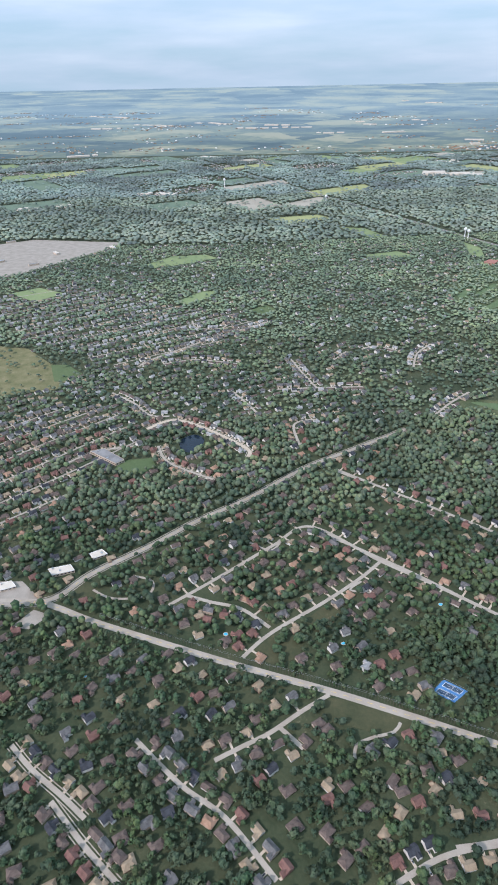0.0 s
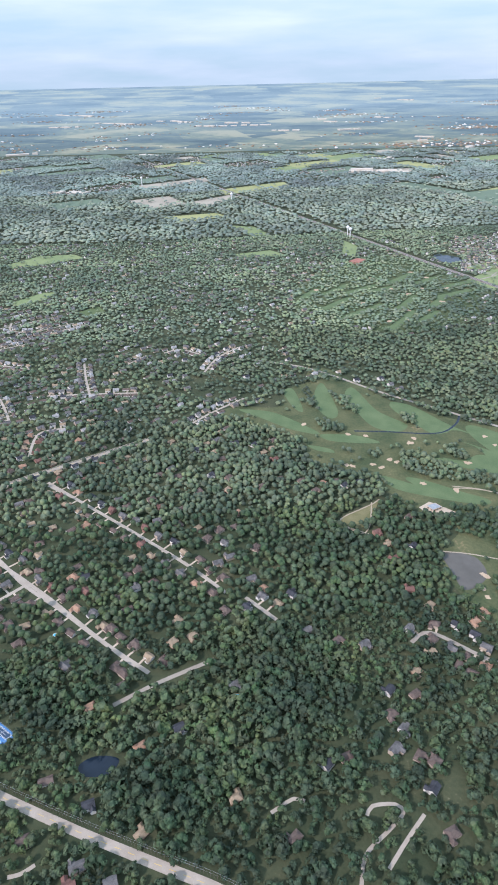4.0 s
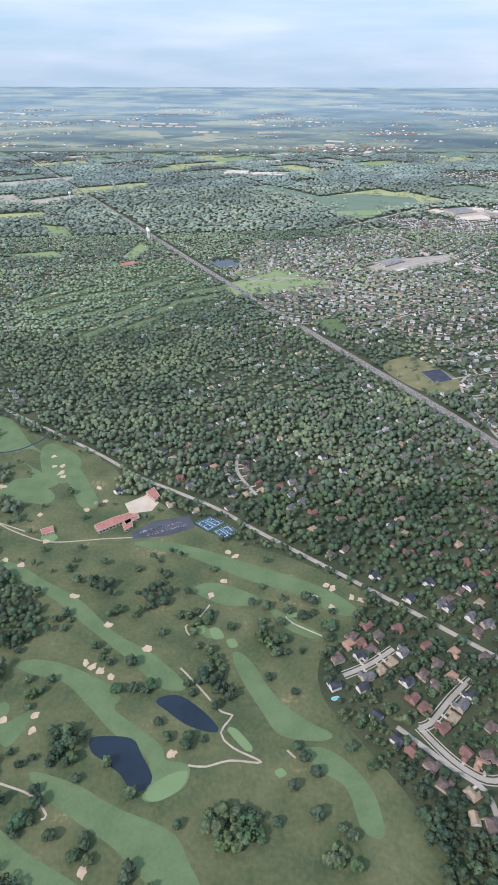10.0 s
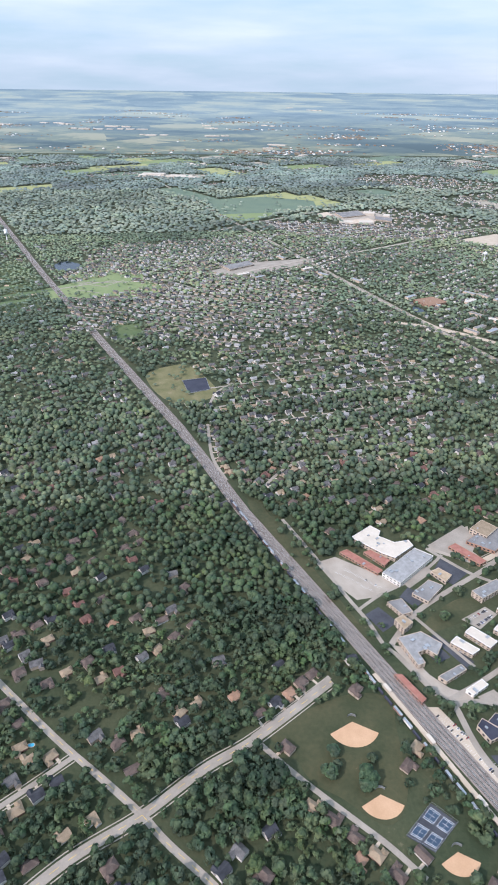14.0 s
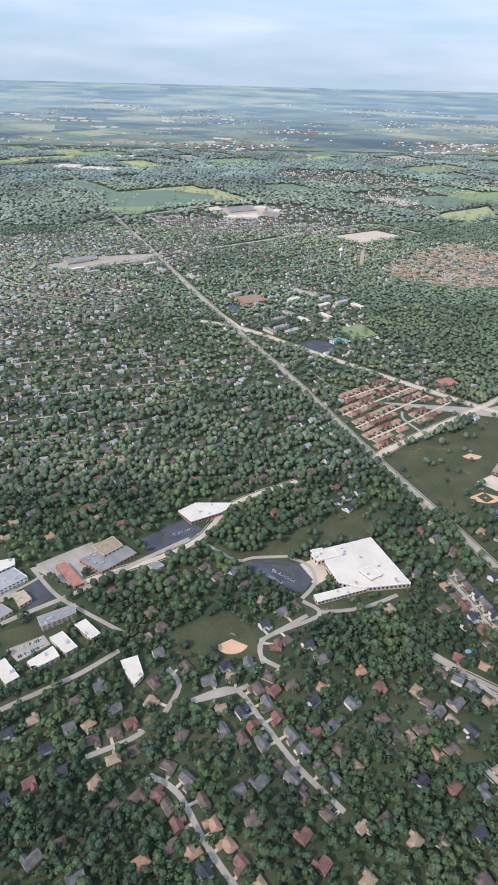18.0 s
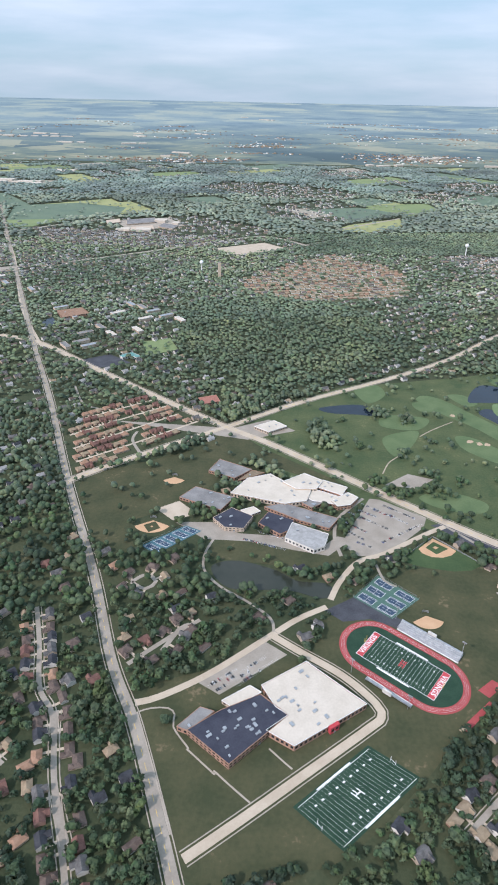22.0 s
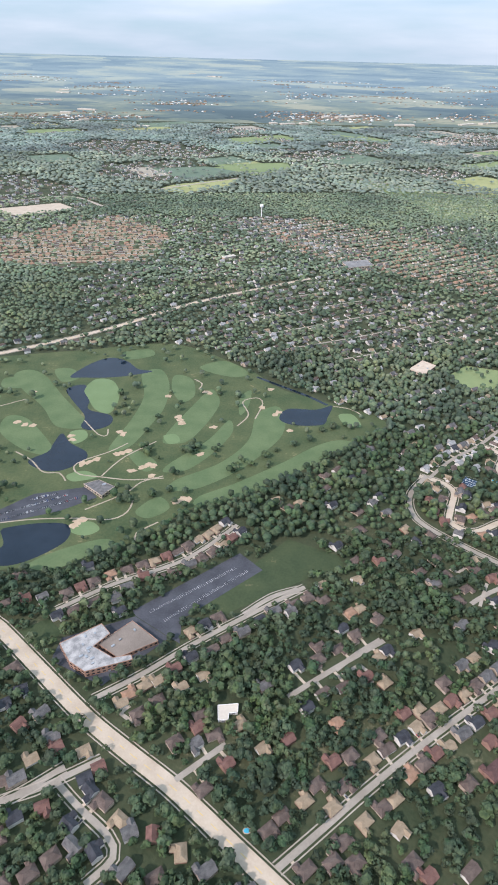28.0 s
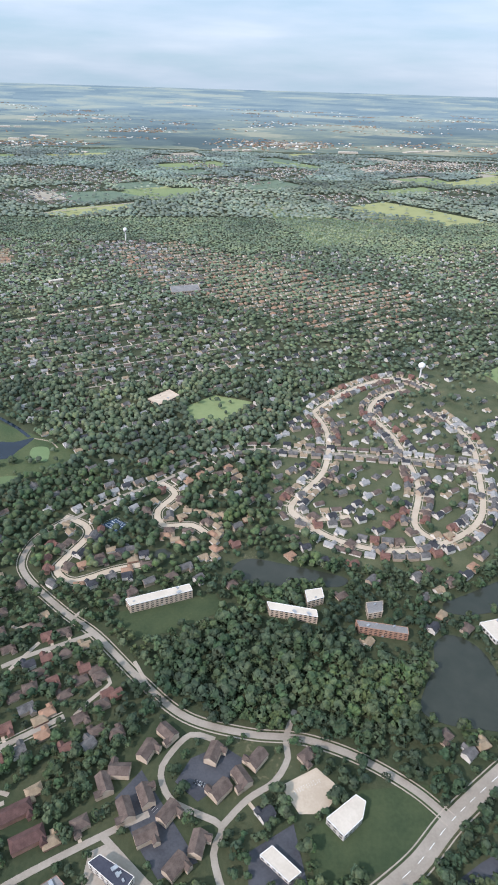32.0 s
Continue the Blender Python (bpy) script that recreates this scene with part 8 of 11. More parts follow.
SCHOOL = "low school building with a white flat roof"
for pts, h, wall, roof, label, units, st in (
    ([(842.1, 322.9), (850.0, 334.8), (861.0, 338.6), (866.8, 332.5), (879.6, 327.4), (876.1, 316.9), (866.1, 314.7)], 9, BUFF, WHITE_ROOF, SCHOOL, 9, 1),
    ([(866.2, 330.9), (877.0, 338.0), (885.1, 331.9), (881.5, 325.4), (871.8, 325.4)], 12, BUFF, WHITE_ROOF, "tall buff school hall with a white roof", 3, 1),
    ([(882.2, 327.1), (885.2, 333.1), (895.9, 327.1), (892.4, 320.8)], 10, BRICK, WHITE_ROOF, "orange brick school wing with a white flat roof", 3, 1),
    ([(873.3, 323.6), (881.1, 326.3), (891.9, 320.2), (894.8, 316.7), (890.4, 314.2), (878.6, 317.6)], 7, BRICK, WHITE_ROOF, "long low white-roofed school corridor wing", 4, 1),
    ([(887.1, 316.9), (895.5, 323.4), (899.6, 319.5), (895.3, 313.9), (889.2, 312.7)], 9, BRICK, WHITE_ROOF, "tall orange brick end wing of a school", 2, 2),
    ([(819.2, 320.4), (826.0, 328.8), (844.0, 320.4), (837.8, 310.8)], 6, BRICK, GREY_ROOF, "low brick school wing with a grey roof", 5, 1),
    ([(831.4, 342.6), (836.5, 352.9), (852.3, 343.7), (843.8, 335.9)], 6, BRICK, GREY_ROOF, "low brick school wing with a grey gravel roof", 4, 1),
    ([(845.3, 334.0), (852.3, 342.7), (858.3, 340.8), (851.0, 336.4)], 6, BRICK, ROOF_TAN, "low tan-roofed entrance wing of a school", 1, 1),
    ([(865.7, 323.5), (871.9, 325.8), (883.6, 316.2), (877.9, 312.5)], 6, BRICK, GREY_ROOF, "low grey-roofed middle wing of a school", 7, 1),
    ([(857.0, 313.3), (865.6, 316.2), (888.6, 304.8), (883.7, 297.9), (871.9, 303.3)], 6, BRICK, GREY_ROOF, "long low grey-roofed school wing", 8, 1),
    ([(834.7, 304.6), (842.6, 311.8), (851.8, 305.7), (847.7, 297.3), (839.8, 298.1)], 8, BUFF, DARK_ROOF, "pale brick school wing with a dark roof", 3, 2),
    ([(846.5, 311.1), (852.3, 313.6), (855.3, 310.3), (850.1, 307.1)], 5, BUFF, WHITE_ROOF, SCHOOL, 0, 1),
    ([(853.9, 301.1), (858.7, 308.9), (869.3, 303.0), (867.3, 296.6), (862.6, 293.6)], 8, BRICK, DARK_ROOF, "brick school wing with a dark roof", 2, 1),
    ([(864.5, 291.2), (868.3, 301.1), (882.7, 293.3), (880.1, 285.6), (875.5, 283.5)], 9, WHITE_WALL, ROOF_PALE, "school gymnasium with a pale grey roof", 1, 1),
    ([(866.9, 228.8), (883.4, 213.2), (871.7, 206.4), (860.7, 200.0), (853.0, 204.9), (859.7, 209.7), (856.1, 212.4), (852.3, 220.0)], 10, BRICK, WHITE_ROOF, "large brick school with a white flat roof", 14, 1),
    ([(830.6, 205.1), (839.9, 211.4), (851.9, 216.8), (859.7, 209.6), (842.5, 194.9)], 10, BRICK, DARK_ROOF, "large brick school wing with a dark roof and many roof units", 24, 2),
    ([(840.2, 215.4), (848.8, 220.7), (852.2, 218.2), (843.5, 213.0)], 6, BUFF, WHITE_ROOF, "low pale entrance wing of a school", 0, 1),
    ([(827.5, 206.6), (833.9, 212.9), (838.2, 211.4), (830.8, 205.2)], 8, BRICK, GREY_ROOF, "brick school wing with a grey roof", 1, 1),
    ([(942.4, 264.7), (959.7, 269.0), (962.6, 260.8), (959.4, 257.2), (947.8, 254.6)], 10, BUFF, ROOF_TAN, "big plain field house with a brownish flat roof", 3, 1),
    ([(729.5, 264.2), (749.8, 271.0), (759.4, 244.9), (741.6, 242.9), (732.5, 245.8), (729.1, 256.1)], 9, BUFF, WHITE_ROOF, "sprawling school with a bright white roof", 10, 1),
    ([(722.5, 239.8), (741.3, 245.6), (742.6, 242.8), (723.5, 236.6)], 7, BUFF, WHITE_ROOF, "low white-roofed school wing", 2, 1),
    ([(724.2, 264.4), (729.1, 265.6), (729.5, 262.7), (725.6, 261.2)], 6, WHITE_WALL, WHITE_ROOF, "small white-roofed school annex", 0, 1),
    ([(670.3, 289.4), (677.5, 295.2), (693.2, 295.1), (690.3, 289.3), (676.3, 282.3)], 7, BRICK, WHITE_ROOF, "low white-roofed public building", 3, 1),
    ([(1019.4, 242.5), (1030.6, 249.7), (1033.8, 246.0), (1029.6, 241.3), (1036.0, 237.2), (1041.1, 238.1), (1041.8, 236.5), (1028.7, 232.6), (1023.6, 236.1)], 10, BRICK, PATCHED_ROOF, "orange brick school with a patched pale grey roof", 9, 2),
    ([(1030.6, 243.0), (1039.8, 251.5), (1048.5, 243.8), (1037.2, 237.9)], 6, BRICK, BROWN_GRAVEL, "low brick school hall with a brown gravel roof", 3, 1),
    ([(1066.7, 222.3), (1072.3, 222.7), (1072.1, 220.1), (1069.7, 219.9), (1069.5, 217.9), (1066.8, 217.9)], 4, WHITE_WALL, WHITE_ROOF, "small white flat-roofed house", 0, 1),
    ([(1010.9, 322.8), (1016.6, 325.5), (1023.8, 320.9), (1019.5, 314.9)], 6, TAN_WALL, ROOF_GREY, "golf clubhouse with a grey roof", 1, 1),
    ([(1183.1, 281.7), (1203.4, 288.6), (1204.7, 285.7), (1184.9, 278.9)], 14, BUFF, WHITE_ROOF, "long four-storey apartment block with a white roof", 3, 4),
    ([(1229.3, 280.7), (1245.2, 276.9), (1245.2, 274.0), (1230.1, 277.4)], 13, BUFF, WHITE_ROOF, "long four-storey apartment block with a white roof", 2, 4),
    ([(1242.4, 285.7), (1248.2, 286.8), (1248.4, 282.6), (1242.7, 280.6)], 13, BUFF, WHITE_ROOF, "square apartment block with a white roof", 1, 4),
    ([(1257.3, 272.9), (1273.2, 269.6), (1272.8, 266.9), (1257.8, 270.1)], 12, BRICK, GREY_ROOF, "long brick apartment block with a grey roof", 3, 4),
    ([(1262.2, 280.8), (1268.0, 281.5), (1266.9, 276.8), (1261.9, 275.8)], 10, BUFF, GREY_ROOF, "small pale apartment block with a grey roof", 1, 3),
    ([(1186.0, 204.5), (1188.3, 206.1), (1196.4, 201.6), (1194.3, 198.6)], 11, WHITE_WALL, DARK_ROOF, "white and charcoal three-storey apartment block", 4, 3),
    ([(1175.6, 200.3), (1179.5, 202.7), (1181.6, 201.0), (1177.8, 198.8)], 6, RED_WALL, GREY_ROOF, "small brick shop with a grey roof", 2, 1),
    ([(1239.5, 213.1), (1247.4, 218.4), (1249.5, 216.8), (1248.0, 212.9), (1243.0, 209.1)], 9, WHITE_WALL, WHITE_ROOF, "fan-shaped white office building", 0, 2),
    ([(1223.6, 206.0), (1226.5, 207.9), (1232.5, 202.4), (1229.7, 200.6)], 5, WHITE_WALL, WHITE_ROOF, "small white bank building with a flat roof", 0, 1),
    ([(1297.7, 272.6), (1305.8, 274.5), (1308.0, 266.3), (1300.4, 265.3)], 7, WHITE_WALL, WHITE_ROOF, "low white building beside a pond", 1, 1),
    ([(1173.6, 430.0), (1184.2, 441.3), (1190.3, 434.5), (1180.4, 422.9)], 7, BUFF, BUFF, "school with a bright white flat roof", 2, 1),
    ([(586.6, 261.9), (595.9, 269.4), (599.5, 265.8), (598.1, 262.4), (603.9, 258.3), (610.0, 259.6), (611.1, 256.3), (602.0, 249.1), (597.2, 252.0), (591.7, 257.2)], 9, BUFF, WHITE_ROOF, "pale commercial block with a white roof", 6, 2),
    ([(594.9, 240.6), (611.2, 254.7), (617.6, 249.8), (600.6, 234.8)], 9, WHITE_WALL, ROOF_PALE, "long grey-roofed office block over parked cars", 6, 2),
    ([(580.4, 253.9), (583.6, 255.5), (595.7, 243.0), (593.3, 241.3)], 5, BRICK, TILE_ROOF, "row of brick shops with a reddish roof", 1, 1),
    ([(590.2, 253.8), (593.2, 255.0), (599.9, 248.7), (597.1, 245.7)], 5, BRICK, TILE_ROOF, "short row of brick shops with a reddish roof", 1, 1),
    ([(603.9, 230.1), (612.1, 237.1), (616.8, 233.9), (608.8, 225.8)], 6, BUFF, GREY_ROOF, "low grey-roofed shop in the town centre", 4, 1),
    ([(614.3, 241.6), (617.9, 243.6), (621.9, 239.5), (618.5, 235.9)], 6, BUFF, ROOF_TAN, "small tan shop with a tan roof", 1, 1),
    ([(638.3, 266.5), (645.4, 272.2), (650.3, 266.7), (643.6, 260.9)], 10, BUFF, ROOF_TAN, "tall tan hall of a town building", 1, 2),
    ([(634.5, 259.5), (643.4, 266.2), (651.3, 267.6), (656.0, 263.3), (644.1, 252.8)], 6, BRICK, GREY_ROOF, "brick commercial building with a grey roof", 5, 1),
    ([(626.1, 256.6), (629.6, 258.5), (638.7, 247.5), (635.3, 245.5)], 5, BRICK, TILE_ROOF, "long brick workshop with a reddish roof", 1, 1),
    ([(626.3, 229.9), (638.0, 236.0), (639.1, 231.8), (628.9, 225.9)], 10, BUFF, ROOF_PALE, "long three-storey apartment block", 2, 3),
    ([(632.6, 221.4), (636.2, 224.1), (642.4, 217.8), (639.2, 215.2)], 8, BUFF, WHITE_ROOF, "small white-roofed apartment block", 1, 2),
    ([(639.6, 226.9), (642.7, 229.3), (648.9, 223.2), (646.2, 220.9)], 8, BUFF, WHITE_ROOF, "small white-roofed apartment block", 1, 2),
    ([(627.8, 211.9), (634.5, 217.9), (637.5, 214.1), (630.8, 209.3)], 8, BUFF, WHITE_ROOF, "small white-roofed apartment block", 1, 2),
    ([(617.3, 210.9), (620.5, 213.4), (627.0, 206.5), (623.6, 203.9)], 8, BUFF, WHITE_ROOF, "small white-roofed apartment block", 1, 2),
    ([(610.8, 206.6), (613.7, 209.0), (619.7, 203.2), (616.6, 201.3)], 8, BUFF, WHITE_ROOF, "small white-roofed apartment block", 1, 2),
    ([(593.2, 208.9), (601.9, 211.4), (607.8, 206.0), (604.6, 201.3), (601.8, 203.9), (598.5, 202.5), (599.8, 198.3), (597.2, 197.4)], 8, BUFF, ROOF_PALE, "shopping block round a courtyard with grey roofs", 6, 2),
    ([(602.7, 193.3), (611.6, 197.9), (612.8, 195.8), (604.8, 191.3)], 6, BUFF, ROOF_PALE, "grey-roofed wing of a shopping block", 2, 1),
    ([(593.9, 216.5), (597.3, 218.4), (600.0, 215.0), (596.1, 211.8)], 11, BUFF, ROOF_TAN, "tall tan corner block", 1, 3),
    ([(593.4, 225.8), (599.1, 227.3), (601.7, 220.9), (597.5, 219.5)], 7, BUFF, GREY_ROOF, "corner shop building with a grey roof", 1, 2),
    ([(610.0, 188.2), (616.4, 191.9), (617.7, 189.9), (611.8, 186.3)], 6, WHITE_WALL, WHITE_ROOF, "low pale shop building", 1, 1),
    ([(661.0, 256.5), (664.4, 258.7), (667.2, 256.4), (663.5, 253.9)], 5, WHITE_WALL, GREY_ROOF, "white corner building with a grey roof", 0, 2),
    ([(609.0, 175.7), (611.3, 178.0), (616.8, 173.1), (611.3, 170.7)], 7, BUFF, DARK_ROOF, "angular pale brick library wing with a dark roof", 1, 1),
    ([(612.7, 176.9), (615.9, 179.6), (620.0, 178.8), (618.3, 174.7), (615.8, 174.2)], 7, BUFF, DARK_ROOF, "angular pale brick library wing with a dark roof", 1, 1),
    ([(588.7, 194.7), (591.2, 194.6), (596.6, 185.4), (594.9, 184.0)], 5, RED_WALL, TILE_ROOF, "red-roofed railway station house", 0, 1),
    ([(657.2, 212.2), (662.3, 214.0), (665.0, 206.9), (662.6, 203.3), (659.2, 207.9)], 7, BUFF, WHITE_ROOF, "small school with a white roof", 1, 1),
    ([(318.8, 259.5), (326.7, 265.1), (333.3, 268.4), (336.0, 265.8), (329.4, 260.9), (321.6, 255.5)], 7, BUFF, TILE_ROOF, "golf clubhouse with red tile roofs", 0, 1),
    ([(330.4, 262.1), (333.9, 265.0), (335.8, 259.2), (332.6, 256.1)], 6, BUFF, TILE_ROOF, "golf club wing with a red tile roof", 0, 1),
    ([(338.3, 284.3), (341.8, 288.1), (345.2, 281.3), (343.4, 277.6)], 6, BUFF, TILE_ROOF, "golf club lodge with a red tile roof", 0, 1),
    ([(330.9, 264.2), (336.2, 268.4), (337.9, 265.0), (332.6, 260.0)], 6, BUFF, TILE_ROOF, "golf club wing with a red tile roof", 0, 1),
    ([(295.7, 257.9), (300.5, 260.3), (302.0, 256.3), (297.3, 254.4)], 4, BUFF, TILE_ROOF, "small golf hut with a red tile roof", 0, 1),
    ([(-93.7, 201.2), (-84.3, 203.9), (-81.6, 200.3), (-90.8, 197.2)], 6, BUFF, WHITE_ROOF, "long white-roofed shop building on a corner", 2, 1),
    ([(-77.5, 211.3), (-72.4, 214.3), (-69.1, 211.2), (-74.9, 207.9)], 5, BUFF, WHITE_ROOF, "small white-roofed shop beside the road", 1, 1),
    ([(-114.6, 192.0), (-107.9, 194.3), (-104.8, 190.9), (-110.9, 188.6)], 5, BUFF, WHITE_ROOF, "low white-roofed shop beside a car park", 1, 1),
    ([(-97.0, 299.6), (-89.3, 302.5), (-75.3, 290.0), (-79.4, 286.0)], 7, BUFF, GREY_ROOF, "low grey-roofed school among gardens", 2, 1),
    ([(698.4, 581.3), (717.0, 589.8), (726.1, 575.3), (707.4, 564.4)], 9, BRICK, ROOF_ORANGE, "orange-roofed brick office block", 2, 2),
    ([(765.0, 487.0), (772.6, 493.0), (780.0, 486.0), (777.0, 483.5), (772.0, 487.0), (767.5, 483.5)], 7, WHITE_WALL, TEAL_ROOF, "wide hall with a turquoise roof", 0, 1),
    ([(854.6, 386.7), (865.7, 393.6), (872.5, 387.1), (862.1, 380.4)], 7, BUFF, WHITE_ROOF, "white-roofed shop beside a crossroads", 2, 1),
    ([(822.1, 422.1), (832.6, 426.3), (835.4, 417.8), (825.8, 413.8)], 6, BRICK, TILE_ROOF, "small brick building beside the road", 0, 1),
    ([(236.1, 253.5), (240.6, 255.5), (243.1, 252.6), (238.4, 250.2)], 5, BUFF, METAL, "low grey-roofed maintenance shed", 0, 1),
    ([(664.6, 981.5), (681.0, 995.7), (686.6, 970.8), (670.5, 957.3)], 7, BUFF, BUFF, "pale tan shopping hall with a flat roof", 1, 1),
    ([(691.2, 988.0), (729.0, 1008.6), (734.4, 974.6), (697.7, 955.4)], 7, BUFF, GREY_ROOF, "long shopping hall with a grey flat roof", 2, 1),
    ([(692.7, 931.5), (732.3, 950.1), (738.0, 927.3), (700.7, 909.8)], 7, BUFF, BUFF, "pale tan shopping hall with a flat roof", 1, 1),
    ([(745.6, 967.2), (767.7, 952.8), (761.0, 929.0), (741.0, 942.9)], 7, BUFF, GREY_ROOF, "long grey-roofed shopping hall", 1, 1),
    ([(741.1, 251.1), (746.0, 253.4), (749.6, 248.8), (744.8, 246.1)], 13, BUFF, WHITE_ROOF, "tall school gymnasium block with a white roof", 1, 1),
    ([(723.9, 260.5), (733.0, 263.6), (735.1, 259.9), (726.2, 256.9)], 11, BUFF, WHITE_ROOF, "raised hall of a school with a white roof", 2, 1),
    ([(529.9, 695.3), (558.0, 716.6), (562.8, 701.1), (537.8, 680.8)], 7, BUFF, GREY_ROOF, "long grey-roofed shopping strip", 3, 1),
    ([(260.1, 689.4), (270.5, 700.3), (279.6, 694.9), (270.1, 681.8)], 9, BRICK, TILE_ROOF, "big red-roofed golf clubhouse among trees", 0, 2),
    ([(1168.4, 635.5), (1191.7, 643.1), (1194.3, 626.9), (1171.7, 618.2)], 8, BUFF, GREY_ROOF, "distant school with a pale roof", 2, 1),
    ([(505.9, 421.0), (520.8, 425.2), (524.1, 408.1), (511.1, 402.6)], 1.0, METAL, DARK_ROOF, "field of dark solar panels", 0, 1),
    ([(871.0, 205.85), (873.8, 207.5), (874.3, 206.6), (871.5, 204.95)], 10.5, TURF_RED, TURF_RED, "bright red entrance block of a school", 0, 1),
):
    building(pts, h, wall, roof, label, units, h > 3, "building", st)

for x, y in [(698.9, 592.8), (713.7, 571.3), (732.9, 514.5), (740.4, 506.8), (723.5, 506.2), (755.8, 603.4), (765.9, 596.1), (776.1, 585.9), (788.2, 574.7), (799.9, 565.4), (748.4, 580.2), (772.5, 566.9), (732.0, 532.4), (741.0, 545.4), (751.3, 530.7), (769.8, 540.1), (1072.4, 648.5), (-324.3, 832.1), (-245.7, 767.7), (-258.4, 716.6), (-304.0, 731.9), (-179.5, 791.5), (593.0, 731.8), (616.4, 685.9), (629.9, 665.0), (659.3, 645.0), (550.7, 665.3), (566.6, 655.2)]:
    a = 0.62 + 1.57 * (int(x) % 2)
    c, s = math.cos(a), math.sin(a)
    building([(x + c * u - s * v, y + s * u + c * v) for u, v in ((-6, -2), (6, -2), (6, 2), (-6, 2))], 8, BUFF, (GREY_ROOF, WHITE_ROOF, METAL)[int(x) % 3], "long low commercial building with a flat roof", 1, False, "building", 1)


def water_tower(x, y, h, label):
    """A ball-topped tower on a flared shaft."""
    top = tagged(new("water_tower"), label, "water tower", "water towers")
    top.matrix_basis = pose(x, y, 0)
    rings = ((0.9, 0), (0.55, h * 0.12), (0.42, h * 0.6), (0.6, h * 0.7))
    for name, prof in (("shaft", rings), ("tank", ((0.6, h * 0.7), (1.7, h * 0.76), (2.1, h * 0.86), (1.7, h * 0.95), (0.7, h), (0.05, h * 1.01)))):
        bm, prev = bmesh.new(), None
        for r, z in prof:
            row = [bm.verts.new((r * math.cos(i * 0.3927), r * math.sin(i * 0.3927), z)) for i in range(16)]
            if prev:
                for i in range(16):
                    bm.faces.new((prev[i], prev[(i + 1) % 16], row[(i + 1) % 16], row[i]))
            prev = row
        part(name, bm, TRIM, top)


for (x, y), h in zip([(810.1, 715.5), (1108.6, 802.2), (1329.4, 459.2), (275.3, 810.4), (-52.9, 1258.9), (122.5, 1065.5), (277.6, 803.8)], (12, 14, 12, 14, 16, 15, 13)):
    water_tower(x, y, h, "white ball-topped water tower among trees")
x, y = [(828.5, 695.1)][0]
building([(x - 1.5, y - 1.5), (x + 1.5, y - 1.5), (x + 1.5, y + 1.5), (x - 1.5, y + 1.5)], 60, BUFF, GREY_ROOF, "slim concrete tower above the trees", 0, False, "tower")

# ---- pools ----
for x, y in [(75.9, 178.8), (33.2, 159.5), (-12.9, 164.8), (145.9, 151.5), (75.9, 179.1), (413.5, 172.7), (412.5, 172.5), (478.1, 173.9), (477.7, 173.9), (771.1, 215.5), (1073.7, 190.8), (1183.8, 325.2), (1183.3, 326.3), (771.5, 215.6), (-64.4, 145.6), (-12.8, 164.4), (33.0, 159.4)]:
    area("swimming_pool", [(x + 0.75 * math.cos(a) * 1.3, y + 0.75 * math.sin(a)) for a in [i * 0.7 for i in range(9)]], CONCRETE, "pale paved pool surround", z=0.03, category="pool")
    area("swimming_pool", [(x + 0.55 * math.cos(a) * 1.4, y + 0.55 * math.sin(a)) for a in [i * 0.7 for i in range(9)]], POOL, "small bright blue garden pool", z=0.05, category="pool", kind="thing")


# ---- cars ----
def car(paint, label):
    top = tagged(new("car"), label, "car", "parked cars")
    bm = box(bmesh.new(), -0.56, -0.22, 0.07, 0.56, 0.22, 0.22)
    bmesh.ops.bevel(bm, geom=bm.edges[:], offset=0.04, segments=1, affect="EDGES")
    part("body", bm, paint, top)
    bm = bmesh.new()
    lo = [bm.verts.new(p) for p in ((-0.4, -0.19, 0.21), (0.26, -0.19, 0.21), (0.26, 0.19, 0.21), (-0.4, 0.19, 0.21))]
    hi = [bm.verts.new(p) for p in ((-0.28, -0.16, 0.36), (0.1, -0.16, 0.36), (0.1, 0.16, 0.36), (-0.28, 0.16, 0.36))]
    bm.faces.new(hi)
    for i in range(4):
        bm.faces.new((lo[i], lo[(i + 1) % 4], hi[(i + 1) % 4], hi[i]))
    part("cabin", bm, GLASS, top, "dark tinted windows")
    return top


PAINTS = [surface("car_paint_" + n, c, tuple(v * 1.15 for v in c), 1, 0.25, 5, 0.0, spec=0.5) for n, c in (
    ("white", (0.6, 0.6, 0.6)), ("black", (0.012, 0.012, 0.014)), ("silver", (0.32, 0.33, 0.34)), ("red", (0.3, 0.02, 0.02)), ("blue", (0.03, 0.06, 0.2)), ("dark_grey", (0.05, 0.05, 0.055)))]
CARS = [car(p, l) for p, l in zip(PAINTS, ("white car in a parking bay", "black car in a parking bay", "silver car in a parking bay", "red car in a parking bay", "blue car in a parking bay", "dark grey car in a parking bay"))]
car_used = set()


def park(x, y, a, k):
    m = pose(x, y, 0.03, 0, 0, math.degrees(a))
    if k in car_used:
        copy_thing(CARS[k], m)
    else:
        car_used.add(k)
        CARS[k].matrix_basis = m


